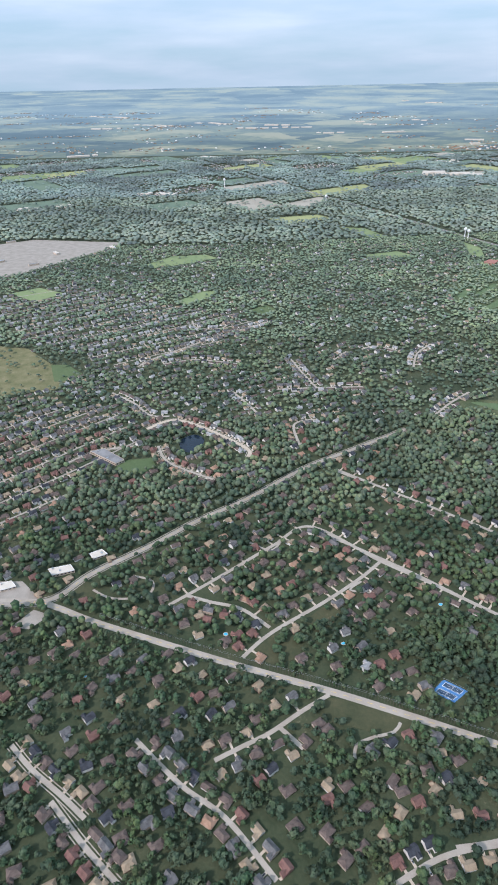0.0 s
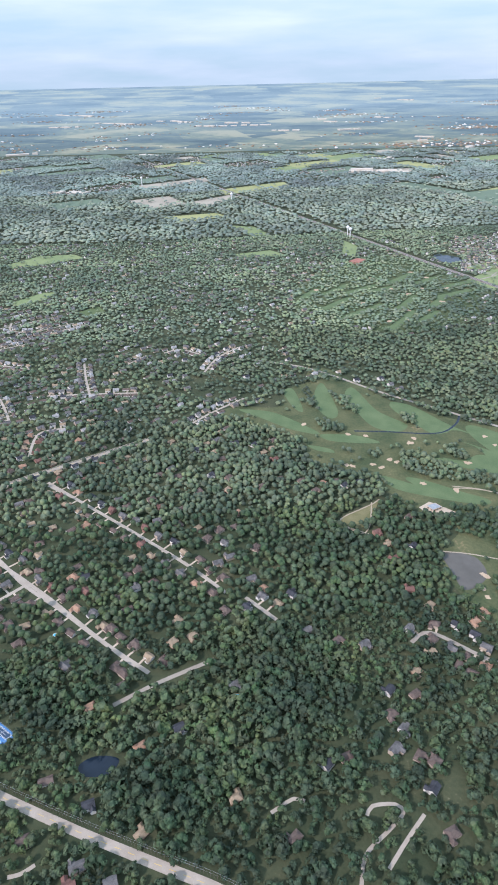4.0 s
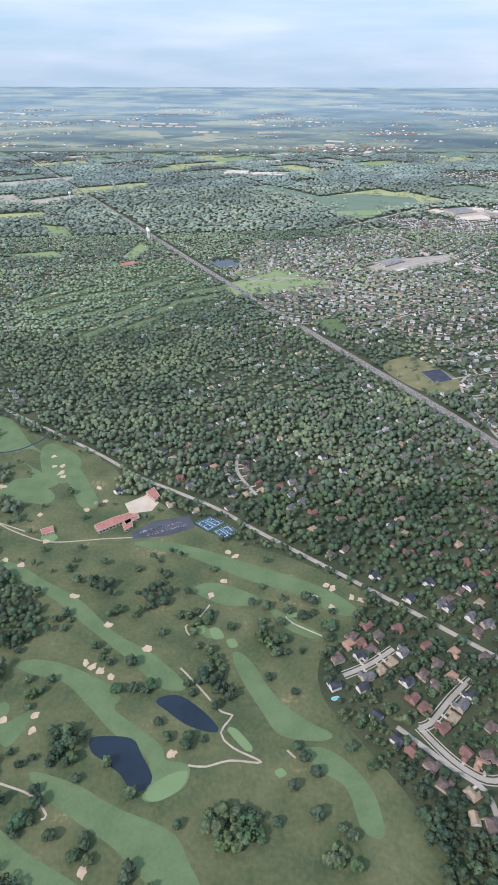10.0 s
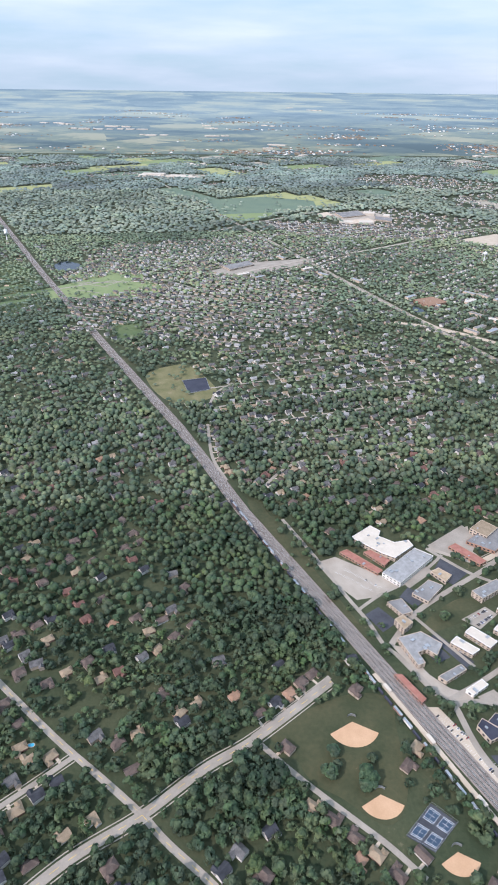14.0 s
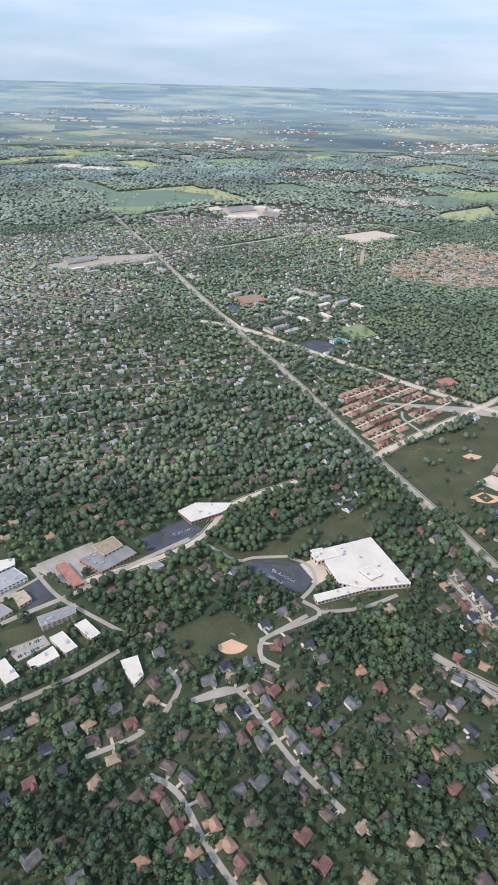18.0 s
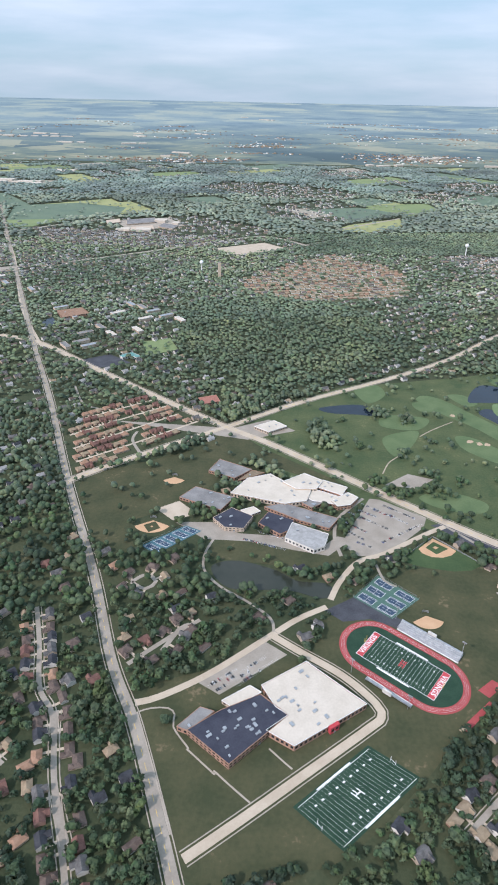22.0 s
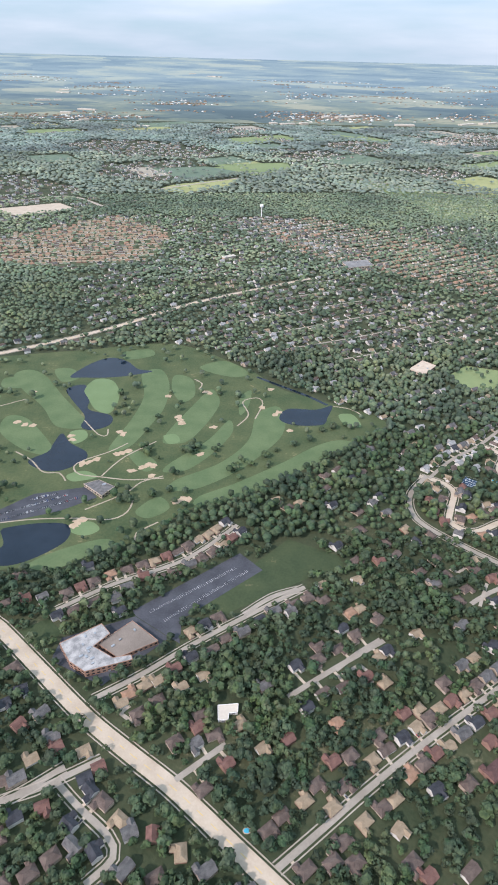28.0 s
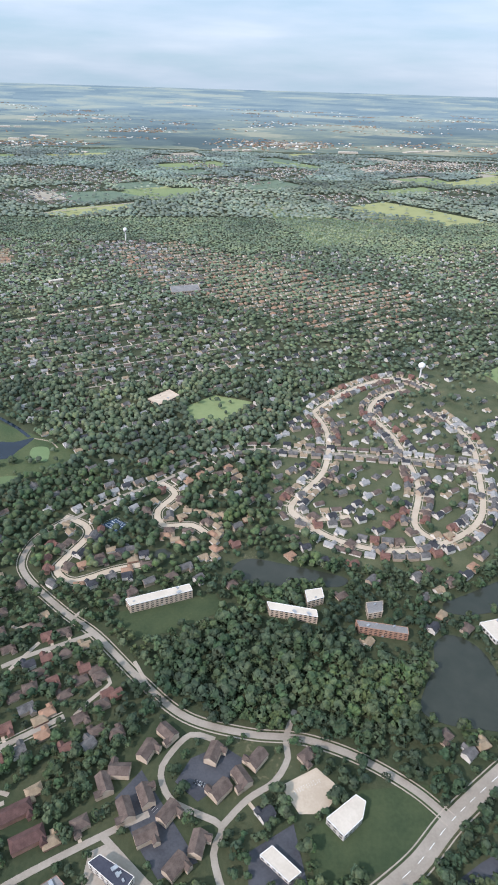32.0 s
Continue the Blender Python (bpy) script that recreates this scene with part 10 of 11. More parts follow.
KNOWN = (          # homes that stand out from the rows
    ([(1156.2, 213.0), (1166.6, 216.2), (1171.2, 210.2), (1159.6, 202.5), (1137.5, 203.0), (1145.9, 199.4), (1148.4, 195.1)], (13,)),
    ([(1139.6, 287.1), (1143.5, 278.4), (1136.8, 272.3), (1128.3, 287.2), (1146.0, 291.7), (1156.5, 273.1), (1164.1, 264.1), (1168.1, 266.9), (1150.2, 264.3), (1145.0, 271.0), (1161.9, 256.0), (1166.4, 252.4), (1170.7, 248.2), (1177.7, 256.7), (1179.4, 254.1), (1174.3, 253.1), (1181.8, 244.8), (1176.5, 241.1), (1181.7, 237.1), (1185.2, 248.0), (1161.5, 243.6), (1157.0, 247.6)], (0, 0, 3, 7, 12, 9)),
    ([(1165.0, 239.7), (1167.8, 235.9), (1167.4, 242.7)], (10,)),
    ([(1200.4, 333.0), (1204.5, 332.2), (1208.6, 331.4), (1211.9, 329.1), (1212.6, 323.0), (1210.9, 318.2), (1211.5, 314.0), (1211.8, 309.8), (1212.0, 305.5), (1192.8, 317.6), (1191.6, 323.8), (1199.1, 312.6), (1203.8, 314.7), (1194.6, 335.4), (1199.8, 353.8), (1204.7, 359.4), (1208.3, 362.7), (1216.5, 365.2), (1219.3, 361.4), (1220.8, 357.6), (1223.5, 353.0), (1204.5, 341.6), (1209.9, 344.6)], (6, 6, 10)),
    ([(1150.9, 312.1), (1151.5, 304.2), (1153.0, 298.5), (1158.6, 296.0), (1165.1, 301.5), (1163.2, 306.7), (1168.0, 314.8), (1173.6, 309.3), (1177.4, 308.0), (1171.2, 302.8), (1183.3, 302.7), (1187.4, 301.4), (1185.9, 306.6), (1181.0, 309.3), (1156.5, 319.4), (1176.1, 294.4), (1181.4, 295.3), (1165.9, 291.2)], ANY),
    ([(1003.8, 261.9), (1009.2, 262.3), (1015.5, 254.7), (1020.3, 257.0), (1025.9, 260.4), (1033.0, 261.5), (1036.0, 266.4), (1041.1, 271.5), (1046.5, 275.5), (1058.7, 289.8), (1045.2, 220.2), (1040.2, 223.7), (1049.6, 230.6), (1054.2, 234.3), (1064.7, 241.0), (1068.9, 245.1), (1074.2, 247.2), (1079.6, 251.5), (1084.4, 254.9), (1089.8, 254.8), (1101.5, 266.8), (1095.9, 260.6)], ANY),
    ([(1097.2, 241.5), (1105.1, 247.8), (1108.9, 254.5), (1109.6, 230.5), (1080.1, 228.2), (1085.1, 212.2), (1061.4, 215.9), (1055.7, 212.1), (1078.3, 210.1), (1025.5, 211.2), (1019.8, 208.4), (1017.6, 203.5), (1037.1, 205.9), (1034.2, 203.1), (1019.6, 194.4), (1025.5, 196.7), (1034.5, 188.1), (1052.0, 190.0), (1030.0, 185.9), (1025.9, 182.7), (1058.7, 186.3), (1064.5, 182.3)], ANY),
    ([(1096.1, 206.0), (1100.7, 207.4), (1109.1, 212.5), (1117.4, 218.8), (1121.8, 220.4), (1131.3, 228.2), (1143.3, 236.6), (1091.1, 200.5), (1087.8, 196.6), (1082.1, 193.5), (1078.6, 190.5), (1094.4, 195.1), (1109.8, 196.7), (1110.3, 182.8), (1113.3, 180.0), (1106.6, 194.8), (1101.3, 191.8), (1095.9, 187.7), (1092.6, 183.2), (1128.9, 199.6), (1135.2, 205.2)], (0, 2, 3, 7)),
    ([(1200.6, 235.9), (1195.7, 231.0), (1189.5, 225.9), (1196.7, 219.5), (1192.3, 216.3), (1202.4, 215.5), (1197.7, 210.6), (1209.6, 208.6), (1204.9, 204.1), (1212.8, 230.0), (1223.9, 228.3), (1219.9, 223.5), (1214.6, 220.6), (1186.3, 222.4)], (8,)),
    ([(1165.9, 240.4), (1168.6, 236.8), (1174.9, 231.8), (1171.3, 248.2), (1174.6, 256.7), (1182.7, 248.1), (1177.3, 242.0), (1181.7, 237.7), (1185.8, 248.0), (1167.4, 215.0), (1169.5, 221.5), (1176.4, 210.0)], (2, 3, 4)),
    ([(1156.8, 305.7), (1154.8, 301.2), (1157.0, 313.4), (1165.8, 316.7), (1169.2, 315.1), (1169.9, 305.6), (1176.0, 305.6), (1182.2, 304.1), (1185.6, 301.2), (1188.6, 301.2), (1181.1, 298.3), (1175.8, 294.1), (1166.7, 291.4), (1156.2, 295.5), (1151.7, 305.7)], ANY),
    ([(1199.9, 332.5), (1204.4, 331.4), (1209.0, 330.7), (1214.6, 330.0), (1212.4, 323.6), (1213.2, 318.4), (1212.8, 313.5), (1212.4, 308.7), (1194.1, 320.1), (1196.6, 315.1), (1203.1, 313.5), (1216.9, 361.3), (1218.6, 354.7), (1221.8, 352.6), (1201.0, 354.6), (1205.8, 356.8), (1209.7, 346.2), (1215.7, 345.4)], (2, 6, 7)),
    ([(917.7, 196.2), (912.1, 190.7), (905.9, 186.9), (905.5, 177.3), (929.1, 204.9), (924.6, 200.4), (937.6, 195.1), (949.8, 218.0), (942.0, 213.7), (954.7, 207.6), (960.9, 210.8), (949.4, 203.0), (956.9, 194.7), (951.2, 190.7), (933.1, 191.0), (944.6, 184.9), (935.9, 179.6), (957.4, 178.6), (962.8, 182.7), (967.1, 187.0), (973.5, 189.5)], ANY),
    ([(977.8, 215.7), (971.7, 219.4), (972.2, 205.7), (964.3, 200.4), (997.3, 224.7), (991.6, 220.9), (1002.6, 229.5), (1006.5, 214.3), (1002.3, 210.1), (1014.0, 217.8), (1014.4, 203.3), (990.8, 199.2), (1000.0, 194.6), (996.4, 191.1), (991.4, 187.9), (984.2, 182.2), (974.9, 177.6), (970.6, 173.7), (979.8, 194.3), (1012.2, 187.5), (1007.6, 183.7), (1020.0, 193.5), (1016.2, 190.8)], ANY),
    ([(429.3, 157.5), (413.3, 176.5), (437.9, 171.3), (446.4, 175.7), (424.6, 165.6), (439.3, 143.6), (454.8, 152.6), (475.6, 148.9), (461.9, 138.0), (445.0, 134.9), (479.5, 138.9), (486.1, 142.4), (471.9, 133.6), (465.4, 128.5), (449.0, 132.8), (424.5, 193.8), (431.4, 197.2), (447.5, 192.1), (415.8, 187.1), (420.6, 193.9), (496.0, 175.5), (478.8, 168.9), (467.4, 205.2), (461.0, 209.3), (472.5, 220.3), (488.1, 230.6)], ANY),
    ([(-1.0, 222.0), (10.6, 203.5), (42.4, 205.7), (56.3, 222.8), (82.9, 200.5), (75.7, 209.4), (56.1, 183.4), (51.2, 186.5), (42.8, 178.6), (46.5, 188.1), (57.8, 194.3), (83.9, 163.4), (28.6, 156.5), (-7.9, 163.3), (-20.4, 171.5), (-13.0, 187.5), (-5.8, 182.8), (11.7, 171.1), (88.5, 122.5), (103.2, 115.1), (127.2, 139.2), (115.5, 133.0), (36.6, 114.8), (20.2, 125.0)], ANY),
    ([(27.3, 215.7), (40.1, 147.9), (113.5, 95.2)], PALE),
    ([(15.3, 119.4), (5.4, 132.0), (-0.6, 127.1), (20.9, 104.1), (43.6, 102.4), (58.5, 114.6), (52.9, 108.7), (65.4, 94.7), (58.2, 95.5), (72.5, 94.7), (90.2, 90.4), (86.6, 106.0), (120.2, 90.2), (103.8, 98.9), (139.2, 229.1), (119.2, 165.6), (145.0, 155.0), (156.5, 201.0), (167.4, 197.4), (140.7, 189.8), (105.2, 155.5), (96.2, 147.3)], ANY),
    ([(215.5, 198.9), (229.0, 180.2), (234.6, 175.3), (216.5, 167.6), (228.4, 158.9), (242.4, 166.1), (253.8, 163.7), (252.4, 140.5), (248.6, 126.0), (239.9, 120.2), (240.9, 130.7), (279.3, 138.4), (269.5, 149.4), (273.6, 142.9), (272.7, 119.8), (297.0, 123.8), (304.1, 120.1), (309.9, 115.8), (313.9, 108.5), (284.0, 110.2), (200.0, 137.9), (202.8, 128.9), (204.5, 118.6), (230.6, 121.1), (261.9, 131.2)], ANY),
    ([(720.9, 201.8), (728.5, 196.0), (739.6, 186.2), (722.4, 181.7), (726.3, 177.0), (710.7, 169.4), (704.7, 176.7), (762.0, 186.5), (757.6, 190.1), (749.2, 179.5), (751.9, 196.5), (758.9, 168.3), (744.1, 157.0), (779.8, 167.1), (777.1, 170.7), (793.0, 223.4), (789.7, 190.3), (801.3, 197.4), (774.6, 208.8), (779.2, 217.4), (695.1, 185.5), (690.0, 188.1), (677.9, 186.7)], ANY),
    ([(499.2, 152.4), (493.2, 148.5), (485.4, 143.2), (476.8, 149.7), (479.3, 138.8), (461.9, 138.6), (446.4, 175.7), (454.6, 153.2), (437.6, 171.4), (472.3, 134.0), (431.3, 197.4), (447.1, 134.7), (503.0, 173.3), (514.4, 188.8), (521.5, 179.4), (537.1, 188.2), (551.5, 199.0), (514.2, 224.3), (488.4, 231.3), (466.3, 205.8), (543.7, 138.3), (537.8, 143.8)], ANY),
)


def room_for(x, y, r=1.9):
    q = np.array([(0, 0), (r, 0), (-r, 0), (0, r), (0, -r)])
    c = land(x + q[:, 0], y + q[:, 1])
    return not (c == 1).any() and c[0] not in (2, 3, 5, 6)


def claim(x, y, a, kind, force=False):
    if force or room_for(x, y):
        homes.append((x, y, a, kind))
        mark_line([(x - 0.1, y), (x + 0.1, y)], 4.6 if kind in (8, 13) else 2.25 if y < 420 else 2.4, 1)
        return True
    return False


def settle_homes():
    rnd = random.Random(5)
    for spots_, kinds in KNOWN:
        for x, y in spots_:
            best = min(((x - (a[0] + b[0]) / 2) ** 2 + (y - (a[1] + b[1]) / 2) ** 2, math.atan2(b[1] - a[1], b[0] - a[0])) for line, _, _ in STREETS for a, b in zip(line, line[1:]))
            c = land(x, y)
            if c not in (1, 2) or kinds in ((8,), (13,)):
                claim(x, y, best[1] + rnd.choice((0, math.pi)) + (rnd.choice((0, 1.5708)) if kinds == (8,) else 0), rnd.choice(kinds), True)
    for line, half, step in STREETS:
        for side in (-1, 1):
            run, nxt = 0.0, rnd.uniform(1.5, step)
            for (x0, y0), (x1, y1) in zip(line, line[1:]):
                L = math.hypot(x1 - x0, y1 - y0)
                while run + L > nxt:
                    t = (nxt - run) / L
                    dx, dy = (x1 - x0) / L, (y1 - y0) / L
                    d = half + rnd.uniform(3.1, 3.7) + (step > 7.5) * rnd.uniform(0, 2.5)
                    x, y = x0 + dx * L * t - dy * side * d, y0 + dy * L * t + dx * side * d
                    a = math.atan2(dy, dx) + (0 if side > 0 else math.pi) + rnd.uniform(-0.08, 0.08)
                    if claim(x, y, a, rnd.choice((6, 2, 10, 6, 4)) if step in (6.05, 8.05) else rnd.choice((1, 12, 9, 7, 4, 3, 11, 6)) if step == 6.0 else rnd.choice((2, 3, 10)) if step == 5.2 else rnd.choice((0, 0, 1, 2, 3, 4, 7, 7, 9, 9, 10, 0, 12, 12, 3, 2, 6) if y < 330 else (1, 4, 6, 11, 11, 12, 9, 5, 12, 4))):
                        DRIVES.append((x, y, a, d - half, rnd.choice((-1, 1))))
                    nxt += step * rnd.uniform(0.7, 0.92)
                run += L
    # the rest of the suburb: rows of homes under the trees
    for x0, x1, y0, y1, gx, gy, p in ((-300, 1500, 60, 420, 7.0, 8.6, 0.34), (-500, 1800, 420, 900, 7.4, 9.6, 0.36), (-800, 2250, 900, 1735, 7.0, 9.5, 0.12)):
        turn = 0.62
        c, s = math.cos(turn), math.sin(turn)
        W, Hh = int((x1 - x0) * 1.2 / gx), int((y1 - y0) * 2.4 / gy)
        for i in range(-W, W):
            for j in range(-Hh, Hh):
                u, v = i * gx + rnd.uniform(-1.2, 1.2), j * gy + rnd.uniform(-1.5, 1.5)
                x, y = (x0 + x1) / 2 + c * u - s * v, (y0 + y1) / 2 + s * u + c * v
                if not (x0 < x < x1 and y0 <= y < y1):
                    continue
                kind = int(land(x, y))
                q = rnd.uniform(0, 1)
                if kind in (0, 4) and q < ((0.95 if y < 420 else 0.5) if kind == 4 else p * (1.5 if x > 740 and y < 900 else 2.0 if x < 60 and y < 420 else 0.8 if x < 400 else 1.35)) and view_band(x, y) and room_for(x, y):
                    claim(x, y, turn + rnd.choice((0, math.pi)) + rnd.uniform(-0.25, 0.25), rnd.choice((0, 0, 1, 2, 3, 4, 7, 7, 9, 9, 10, 0, 12, 12, 3, 2, 6) if y < 330 else (1, 4, 6, 11, 11, 12, 9, 5, 12, 4)))


def near_path(x, y):
    return y - 0.113 * min(max(x, 0), 1215)


def build_homes():
    order = sorted(homes, key=lambda h: near_path(h[0], h[1]))
    near, far = order[:250], order[250:]
    models = [house(*k) for k in HOME_KINDS]
    used = set()
    for x, y, a, k in near:
        if k in used:
            copy_thing(models[k], pose(x, y, 0, 0, 0, math.degrees(a)))
        else:
            used.add(k)
            models[k].matrix_basis = pose(x, y, 0, 0, 0, math.degrees(a))
    mats = []
    V, F3, F4, I3, I4, base = [], [], [], [], [], 0
    for L, D, H, rise, hip, wing, wall, roof, _ in HOME_KINDS:
        for m in (wall, roof):
            if m not in mats:
                mats.append(m)
    for k, (L, D, H, rise, hip, wing, wall, roof, _) in enumerate(HOME_KINDS):
        wv, wf, rv, rf = house_shape(L, D, H, rise, hip, wing, True)
        v = np.array(wv + rv)
        fs = [(f, mats.index(wall)) for f in wf] + [([i + len(wv) for i in f], mats.index(roof)) for f in rf]
        for x, y, a, kk in far:
            if kk != k:
                continue
            c, s = math.cos(a), math.sin(a)
            V.append(np.stack([v[:, 0] * c - v[:, 1] * s + x, v[:, 0] * s + v[:, 1] * c + y, v[:, 2]], 1))
            for f, m in fs:
                (F3 if len(f) == 3 else F4).append([i + base for i in f])
                (I3 if len(f) == 3 else I4).append(m)
            base += len(v)
    ob = new("distant_houses", mesh_from("distant_houses", np.concatenate(V), [np.array(F3), np.array(F4)], mats, I3 + I4))
    tagged(ob, "distant suburban houses with brown and grey roofs", "houses", kind="stuff")


settle_homes()
build_homes()
drive_bm = bmesh.new()
for x, y, a, d, e in DRIVES:
    if y < 520:
        box(drive_bm, e * 1.15 - 0.42, -d, -0.05, e * 1.15 + 0.42, -1.0, 0.036, a, (x, y))
        mark_line([(x + math.sin(a) * d, y - math.cos(a) * d), (x, y)], 0.8, 1)
tagged(new("driveways", bm_mesh("driveways", drive_bm, CONCRETE)), "short pale concrete driveways beside the homes", "driveway", kind="stuff")

for k, (x, y, a, d, e) in enumerate(sorted(DRIVES, key=lambda q: near_path(q[0], q[1]))[:110]):
    if k % 2:
        u, v = e * 1.15, -1.0 - (d - 1.0) * rc.uniform(0.3, 0.6)
        park(x + math.cos(a) * u - math.sin(a) * v, y + math.sin(a) * u + math.cos(a) * v, a + 1.5708, rc.choice((0, 0, 1, 2, 2, 3, 5, 5)))


# verges along the streets stay free of big trees
for line, half, step in STREETS:
    deep = sum(p[1] - 0.113 * min(max(p[0], 0), 1215) for p in line) / len(line)
    mark_line(line, half + (0.9 if deep < 130 or step > 5.9 and deep > 200 and line[0][0] > 220 else 1.7 if deep < 260 else 2.6), 1)


def build_woods():
    nearest = [leafy_crown(4, 0.29, 42) for _ in range(16)]
    near = [leafy_crown(4, 0.27, 19) for _ in range(14)]
    middle = [crown(2, 0.2) for _ in range(10)]
    far = [crown(1, 0) for _ in range(8)]
    for x0, x1, leafy in ((-330, 75, 0.7), (75, 400, 0.80), (400, 740, 0.80), (740, 1080, 0.84), (1080, 1500, 0.80)):
        chance = (leafy, 0.0, 0.05, 0.98, 0.16, 0.0, 0.3)
        x, y = spots(x0, x1, 50, 420, 2.5, chance)
        d = y - 0.113 * np.clip(x, 0, 1215)
        for ok, kinds in (((d < 104), nearest), ((d >= 104) & (d < 165), near)):
            ok = ok & view_band(x, y) & (land(x, y) != 2)
            wood = np.where(land(x[ok], y[ok]) == 3, 0.9, 0.0)
            scatter("woodland", x[ok], y[ok], 2.0 + wood + 2.5 * rng.uniform(0, 1, ok.sum()) ** 1.6, kinds, LEAVES, "dense green broadleaf trees around the gardens")
        x, y = spots(x0, x1, 130, 560, 2.5, (leafy, 0.0, 0.05, 0.98, 0.12, 0.0, 0.6))
        d = y - 0.113 * np.clip(x, 0, 1215)
        # each farther band takes leaves with more haze in their colour
        for ok, m in (((d >= 165) & (d < 235), LEAVES), ((d >= 235) & (d < 330), LEAVES_MID_HAZED)):
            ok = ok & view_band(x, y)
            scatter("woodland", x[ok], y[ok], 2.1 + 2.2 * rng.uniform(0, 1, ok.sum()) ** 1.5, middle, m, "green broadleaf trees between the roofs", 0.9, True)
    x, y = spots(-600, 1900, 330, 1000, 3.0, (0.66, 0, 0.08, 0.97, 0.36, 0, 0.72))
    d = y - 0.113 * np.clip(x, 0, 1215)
    for ok, m in (((d >= 330) & (d < 470), LEAVES_MID_HAZED), ((d >= 470) & (d < 800), LEAVES_FAR_HAZED)):
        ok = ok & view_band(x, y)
        scatter("distant_woodland", x[ok], y[ok], 2.3 + 2.4 * rng.uniform(0, 1, ok.sum()) ** 1.5, far, m, "distant green tree canopy over the suburb", 0.7 if m is LEAVES_MID_HAZED else 0.6, True)
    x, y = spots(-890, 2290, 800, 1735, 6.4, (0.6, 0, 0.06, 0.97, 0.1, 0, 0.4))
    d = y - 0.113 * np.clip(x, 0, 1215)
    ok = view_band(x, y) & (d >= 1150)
    scatter("distant_woodland", x[ok], y[ok], rng.uniform(5.5, 9, ok.sum()), far, LEAVES_PLAIN_HAZED, "far-off woods at the edge of the plain, paled with painted haze", 0.5, True)
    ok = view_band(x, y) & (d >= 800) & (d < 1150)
    scatter("distant_woodland", x[ok], y[ok], rng.uniform(5, 8.5, ok.sum()), far, LEAVES_HORIZON_HAZED, "far-off green woods and tree rows", 0.55, True)


build_woods()


# ---- single trees on the open grass ----
def tree(k):
    """A broad lawn tree: trunk with limbs, and a crown of many clumps."""
    top = tagged(new("tree"), "single broad green tree on mown grass", "tree", "trees on open grass")
    bm = bmesh.new()
    rings = ((0.14, 0), (0.10, 0.5), (0.07, 1.2))
    prev = None
    for r, z in rings:
        row = [bm.verts.new((r * math.cos(i * 1.0472), r * math.sin(i * 1.0472), z)) for i in range(6)]
        if prev:
            for i in range(6):
                bm.faces.new((prev[i], prev[(i + 1) % 6], row[(i + 1) % 6], row[i]))
        prev = row
    for a in (0.4, 2.4, 4.5):
        box(bm, -0.04, -0.04, 0.8, 0.04, 0.04, 1.5, a, (0.25 * math.cos(a), 0.25 * math.sin(a)))
    part("trunk", bm, BARK, top)
    v, f = crown(16, 0.34)
    me = mesh_from("crown", v * np.array((3.0, 3.0, 2.8)), [f], [LEAVES])
    cr = new("crown", me)
    cr.parent = top
    return top


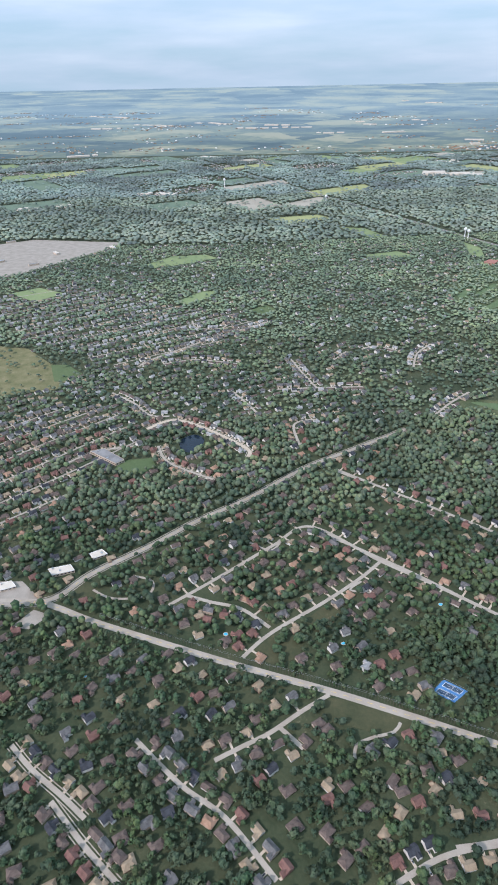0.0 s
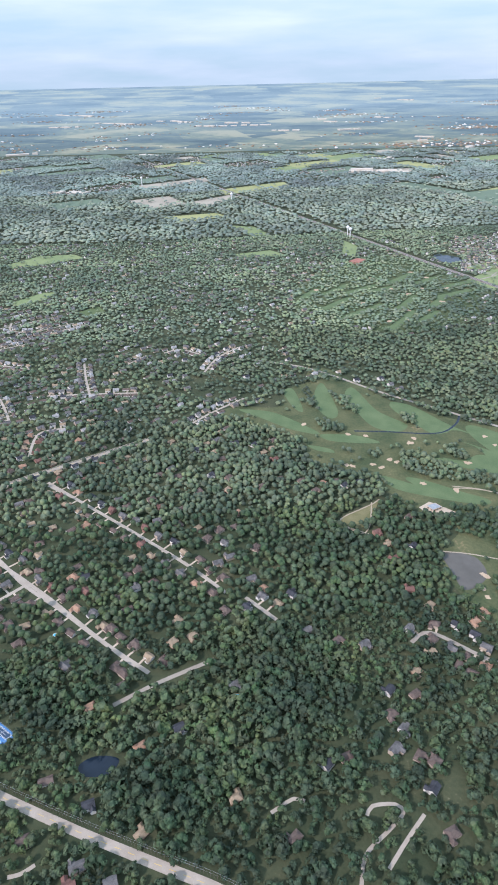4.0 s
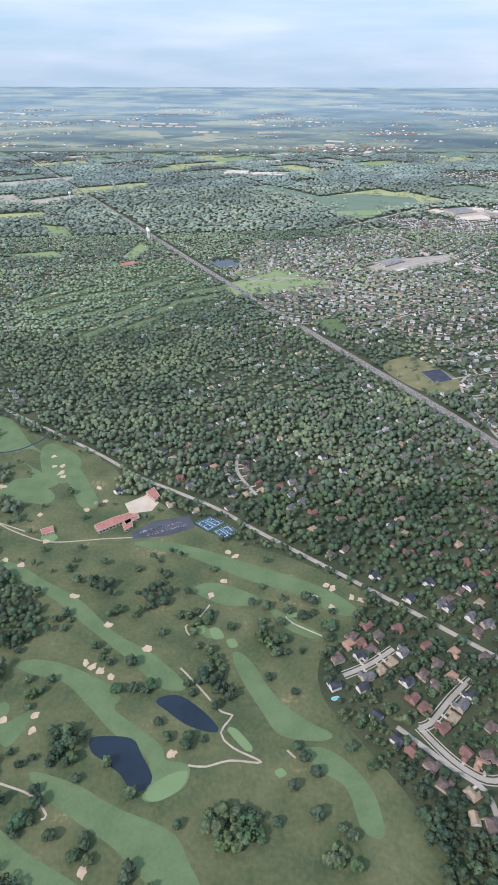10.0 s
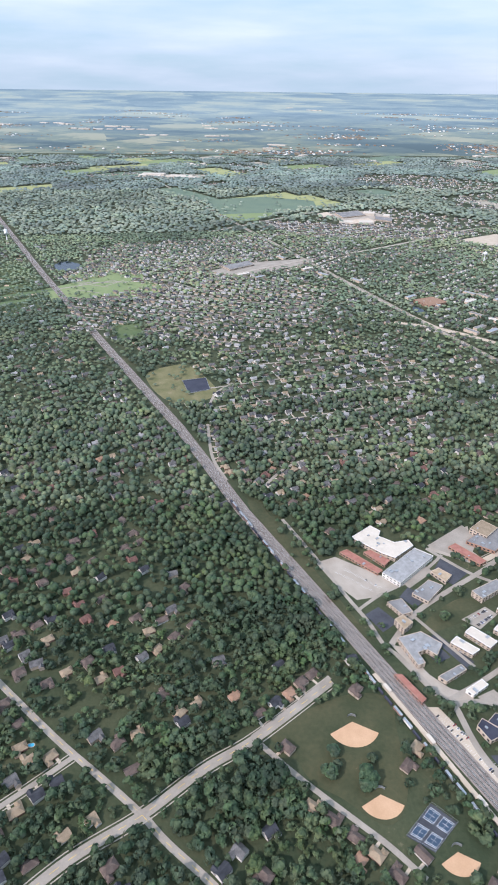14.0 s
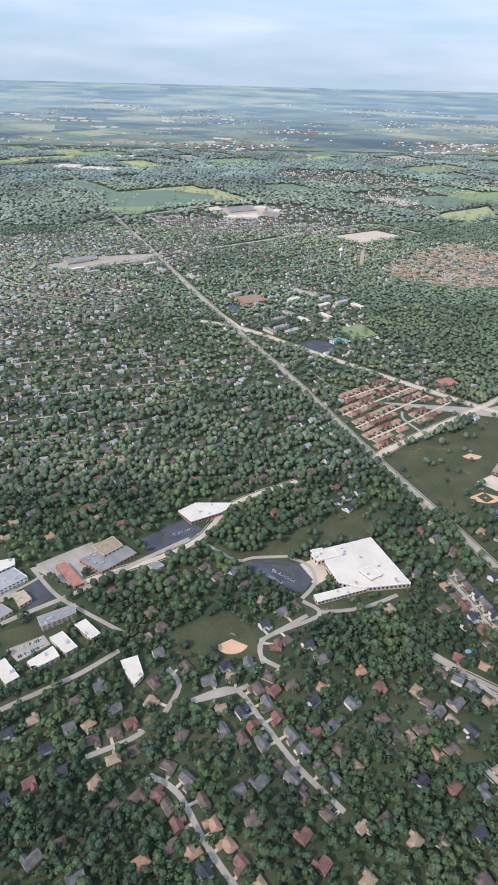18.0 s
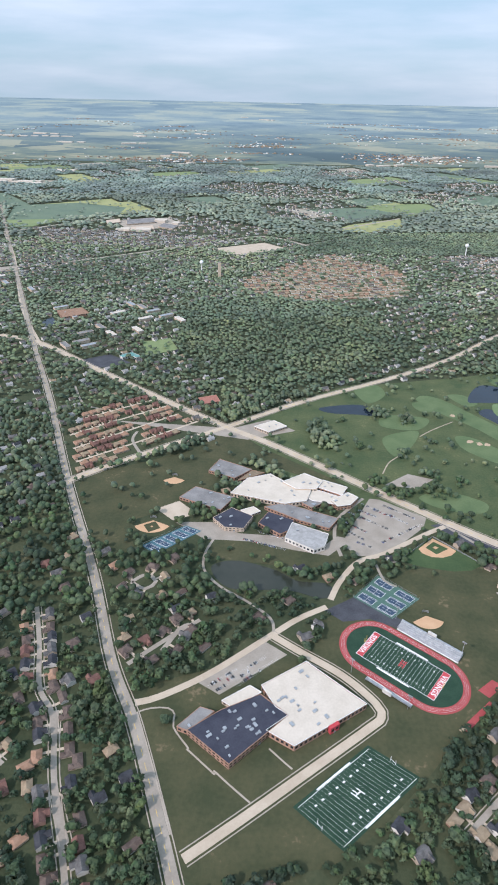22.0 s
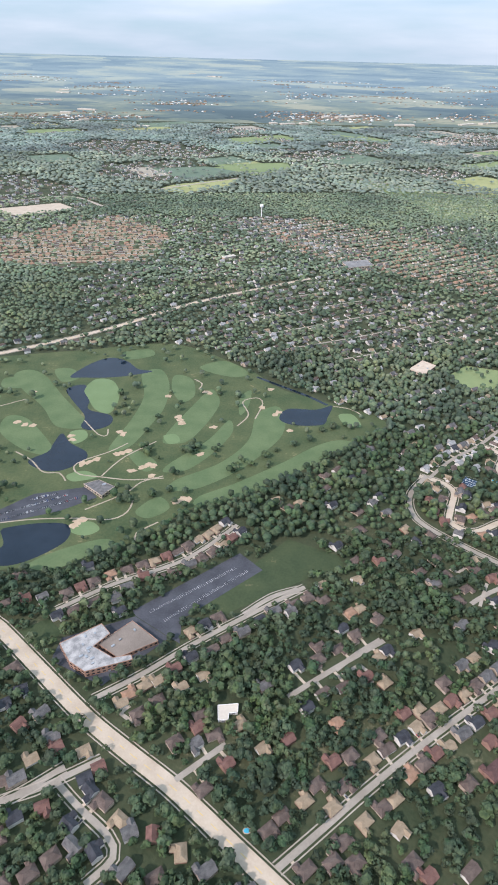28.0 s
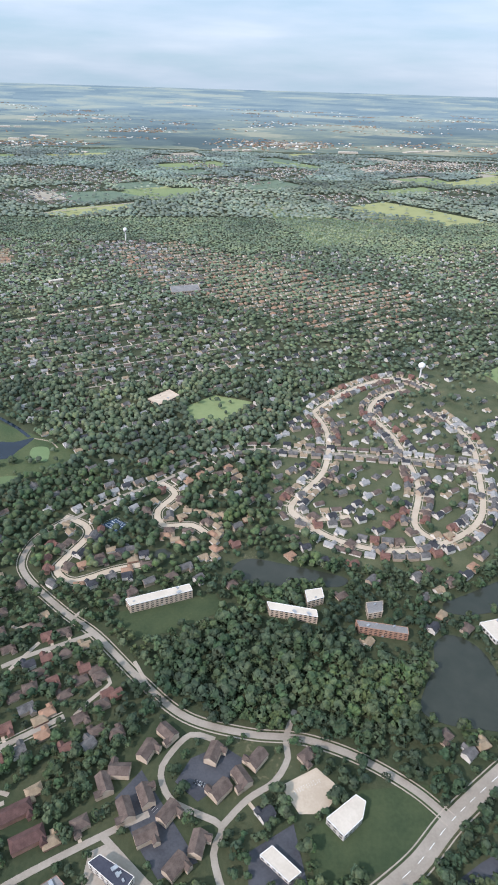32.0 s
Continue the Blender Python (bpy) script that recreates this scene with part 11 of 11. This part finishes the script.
LAWN_TREES = [tree(k) for k in range(5)]
tree_used = set()
rt = random.Random(3)
more = [(rt.uniform(-60, 1300), rt.uniform(110, 330)) for _ in range(900)]
more = [(x + rt.gauss(0, 3.5), y + rt.gauss(0, 3.5)) for x, y in more for _ in range(rt.choice((1, 2, 4, 7)))]
more = [(x, y) for x, y in more if land(x, y) == 2 and view_band(x, y) and near_path(x, y) < 175 and not (730 < x < 955 and y < 320) and not (x > 955 and y < 290)][:160]
for x, y in more + (
    [(305.4, 290.0), (302.6, 285.3), (282.8, 291.8), (341.7, 232.3), (337.4, 210.5), (348.5, 222.4), (343.9, 207.6), (353.2, 228.7), (354.2, 199.2), (372.0, 231.8), (391.2, 221.7), (402.1, 220.0), (400.6, 247.3), (318.9, 226.0), (313.7, 232.7), (374.3, 179.3), (377.7, 177.0), (379.1, 173.7), (372.0, 183.9), (345.7, 186.7), (379.3, 201.5), (371.6, 207.1), (390.3, 204.0), (391.3, 198.6), (403.9, 190.7)]
    + [(328.0, 157.4), (330.5, 159.2), (333.3, 153.7), (334.8, 161.1), (326.7, 152.0), (321.4, 153.9), (341.1, 131.8), (351.6, 143.1), (366.1, 156.8), (372.8, 133.5), (376.1, 134.9), (378.7, 131.9), (383.3, 131.9), (387.5, 130.3), (385.4, 134.8), (376.6, 129.1), (381.1, 129.0), (391.7, 134.7), (399.9, 174.4), (353.5, 122.6), (359.1, 119.9), (318.2, 152.1), (314.4, 155.8), (343.5, 151.7), (350.1, 148.2)]
    + [(1015.0, 401.3), (1018.1, 389.5), (1015.1, 381.0), (1025.4, 375.7), (1032.0, 365.4), (1052.1, 335.5), (1056.8, 339.8), (1047.5, 331.4), (1064.1, 348.6), (1056.4, 350.9), (1076.6, 341.9), (1081.8, 346.3), (1080.2, 337.6), (1086.7, 344.1), (1028.2, 333.5), (1036.1, 378.4), (1046.2, 392.5), (1051.3, 407.8), (1066.3, 401.6), (1114.9, 365.5), (1120.7, 368.0), (1126.6, 370.6), (1092.1, 348.6), (1100.2, 353.2), (989.1, 380.9), (986.2, 375.6), (1039.5, 316.0), (1046.0, 319.7), (1030.9, 312.4), (994.6, 307.4)]
    + [(904.2, 396.4), (908.1, 366.0), (921.2, 410.2), (938.7, 396.5), (952.5, 403.3), (929.4, 424.9), (949.8, 371.7), (932.1, 371.7), (950.8, 335.1), (933.4, 326.0), (938.6, 326.0), (947.8, 309.1), (954.6, 307.1), (963.3, 303.2), (826.5, 247.0), (865.8, 230.5), (868.2, 236.0), (869.7, 241.8), (881.8, 214.3), (824.0, 209.5), (854.8, 290.9), (842.0, 285.8), (947.2, 277.0)]
):
    if land(x, y) in (0, 2, 3):
        k = rt.randrange(5)
        s = rt.uniform(0.8, 1.25)
        m = pose(x, y, -0.03, 0, 0, rt.uniform(0, 360)) @ Matrix.Diagonal((s, s, s * rt.uniform(0.85, 1.1), 1))
        if k in tree_used:
            copy_thing(LAWN_TREES[k], m)
        else:
            tree_used.add(k)
            LAWN_TREES[k].matrix_basis = m
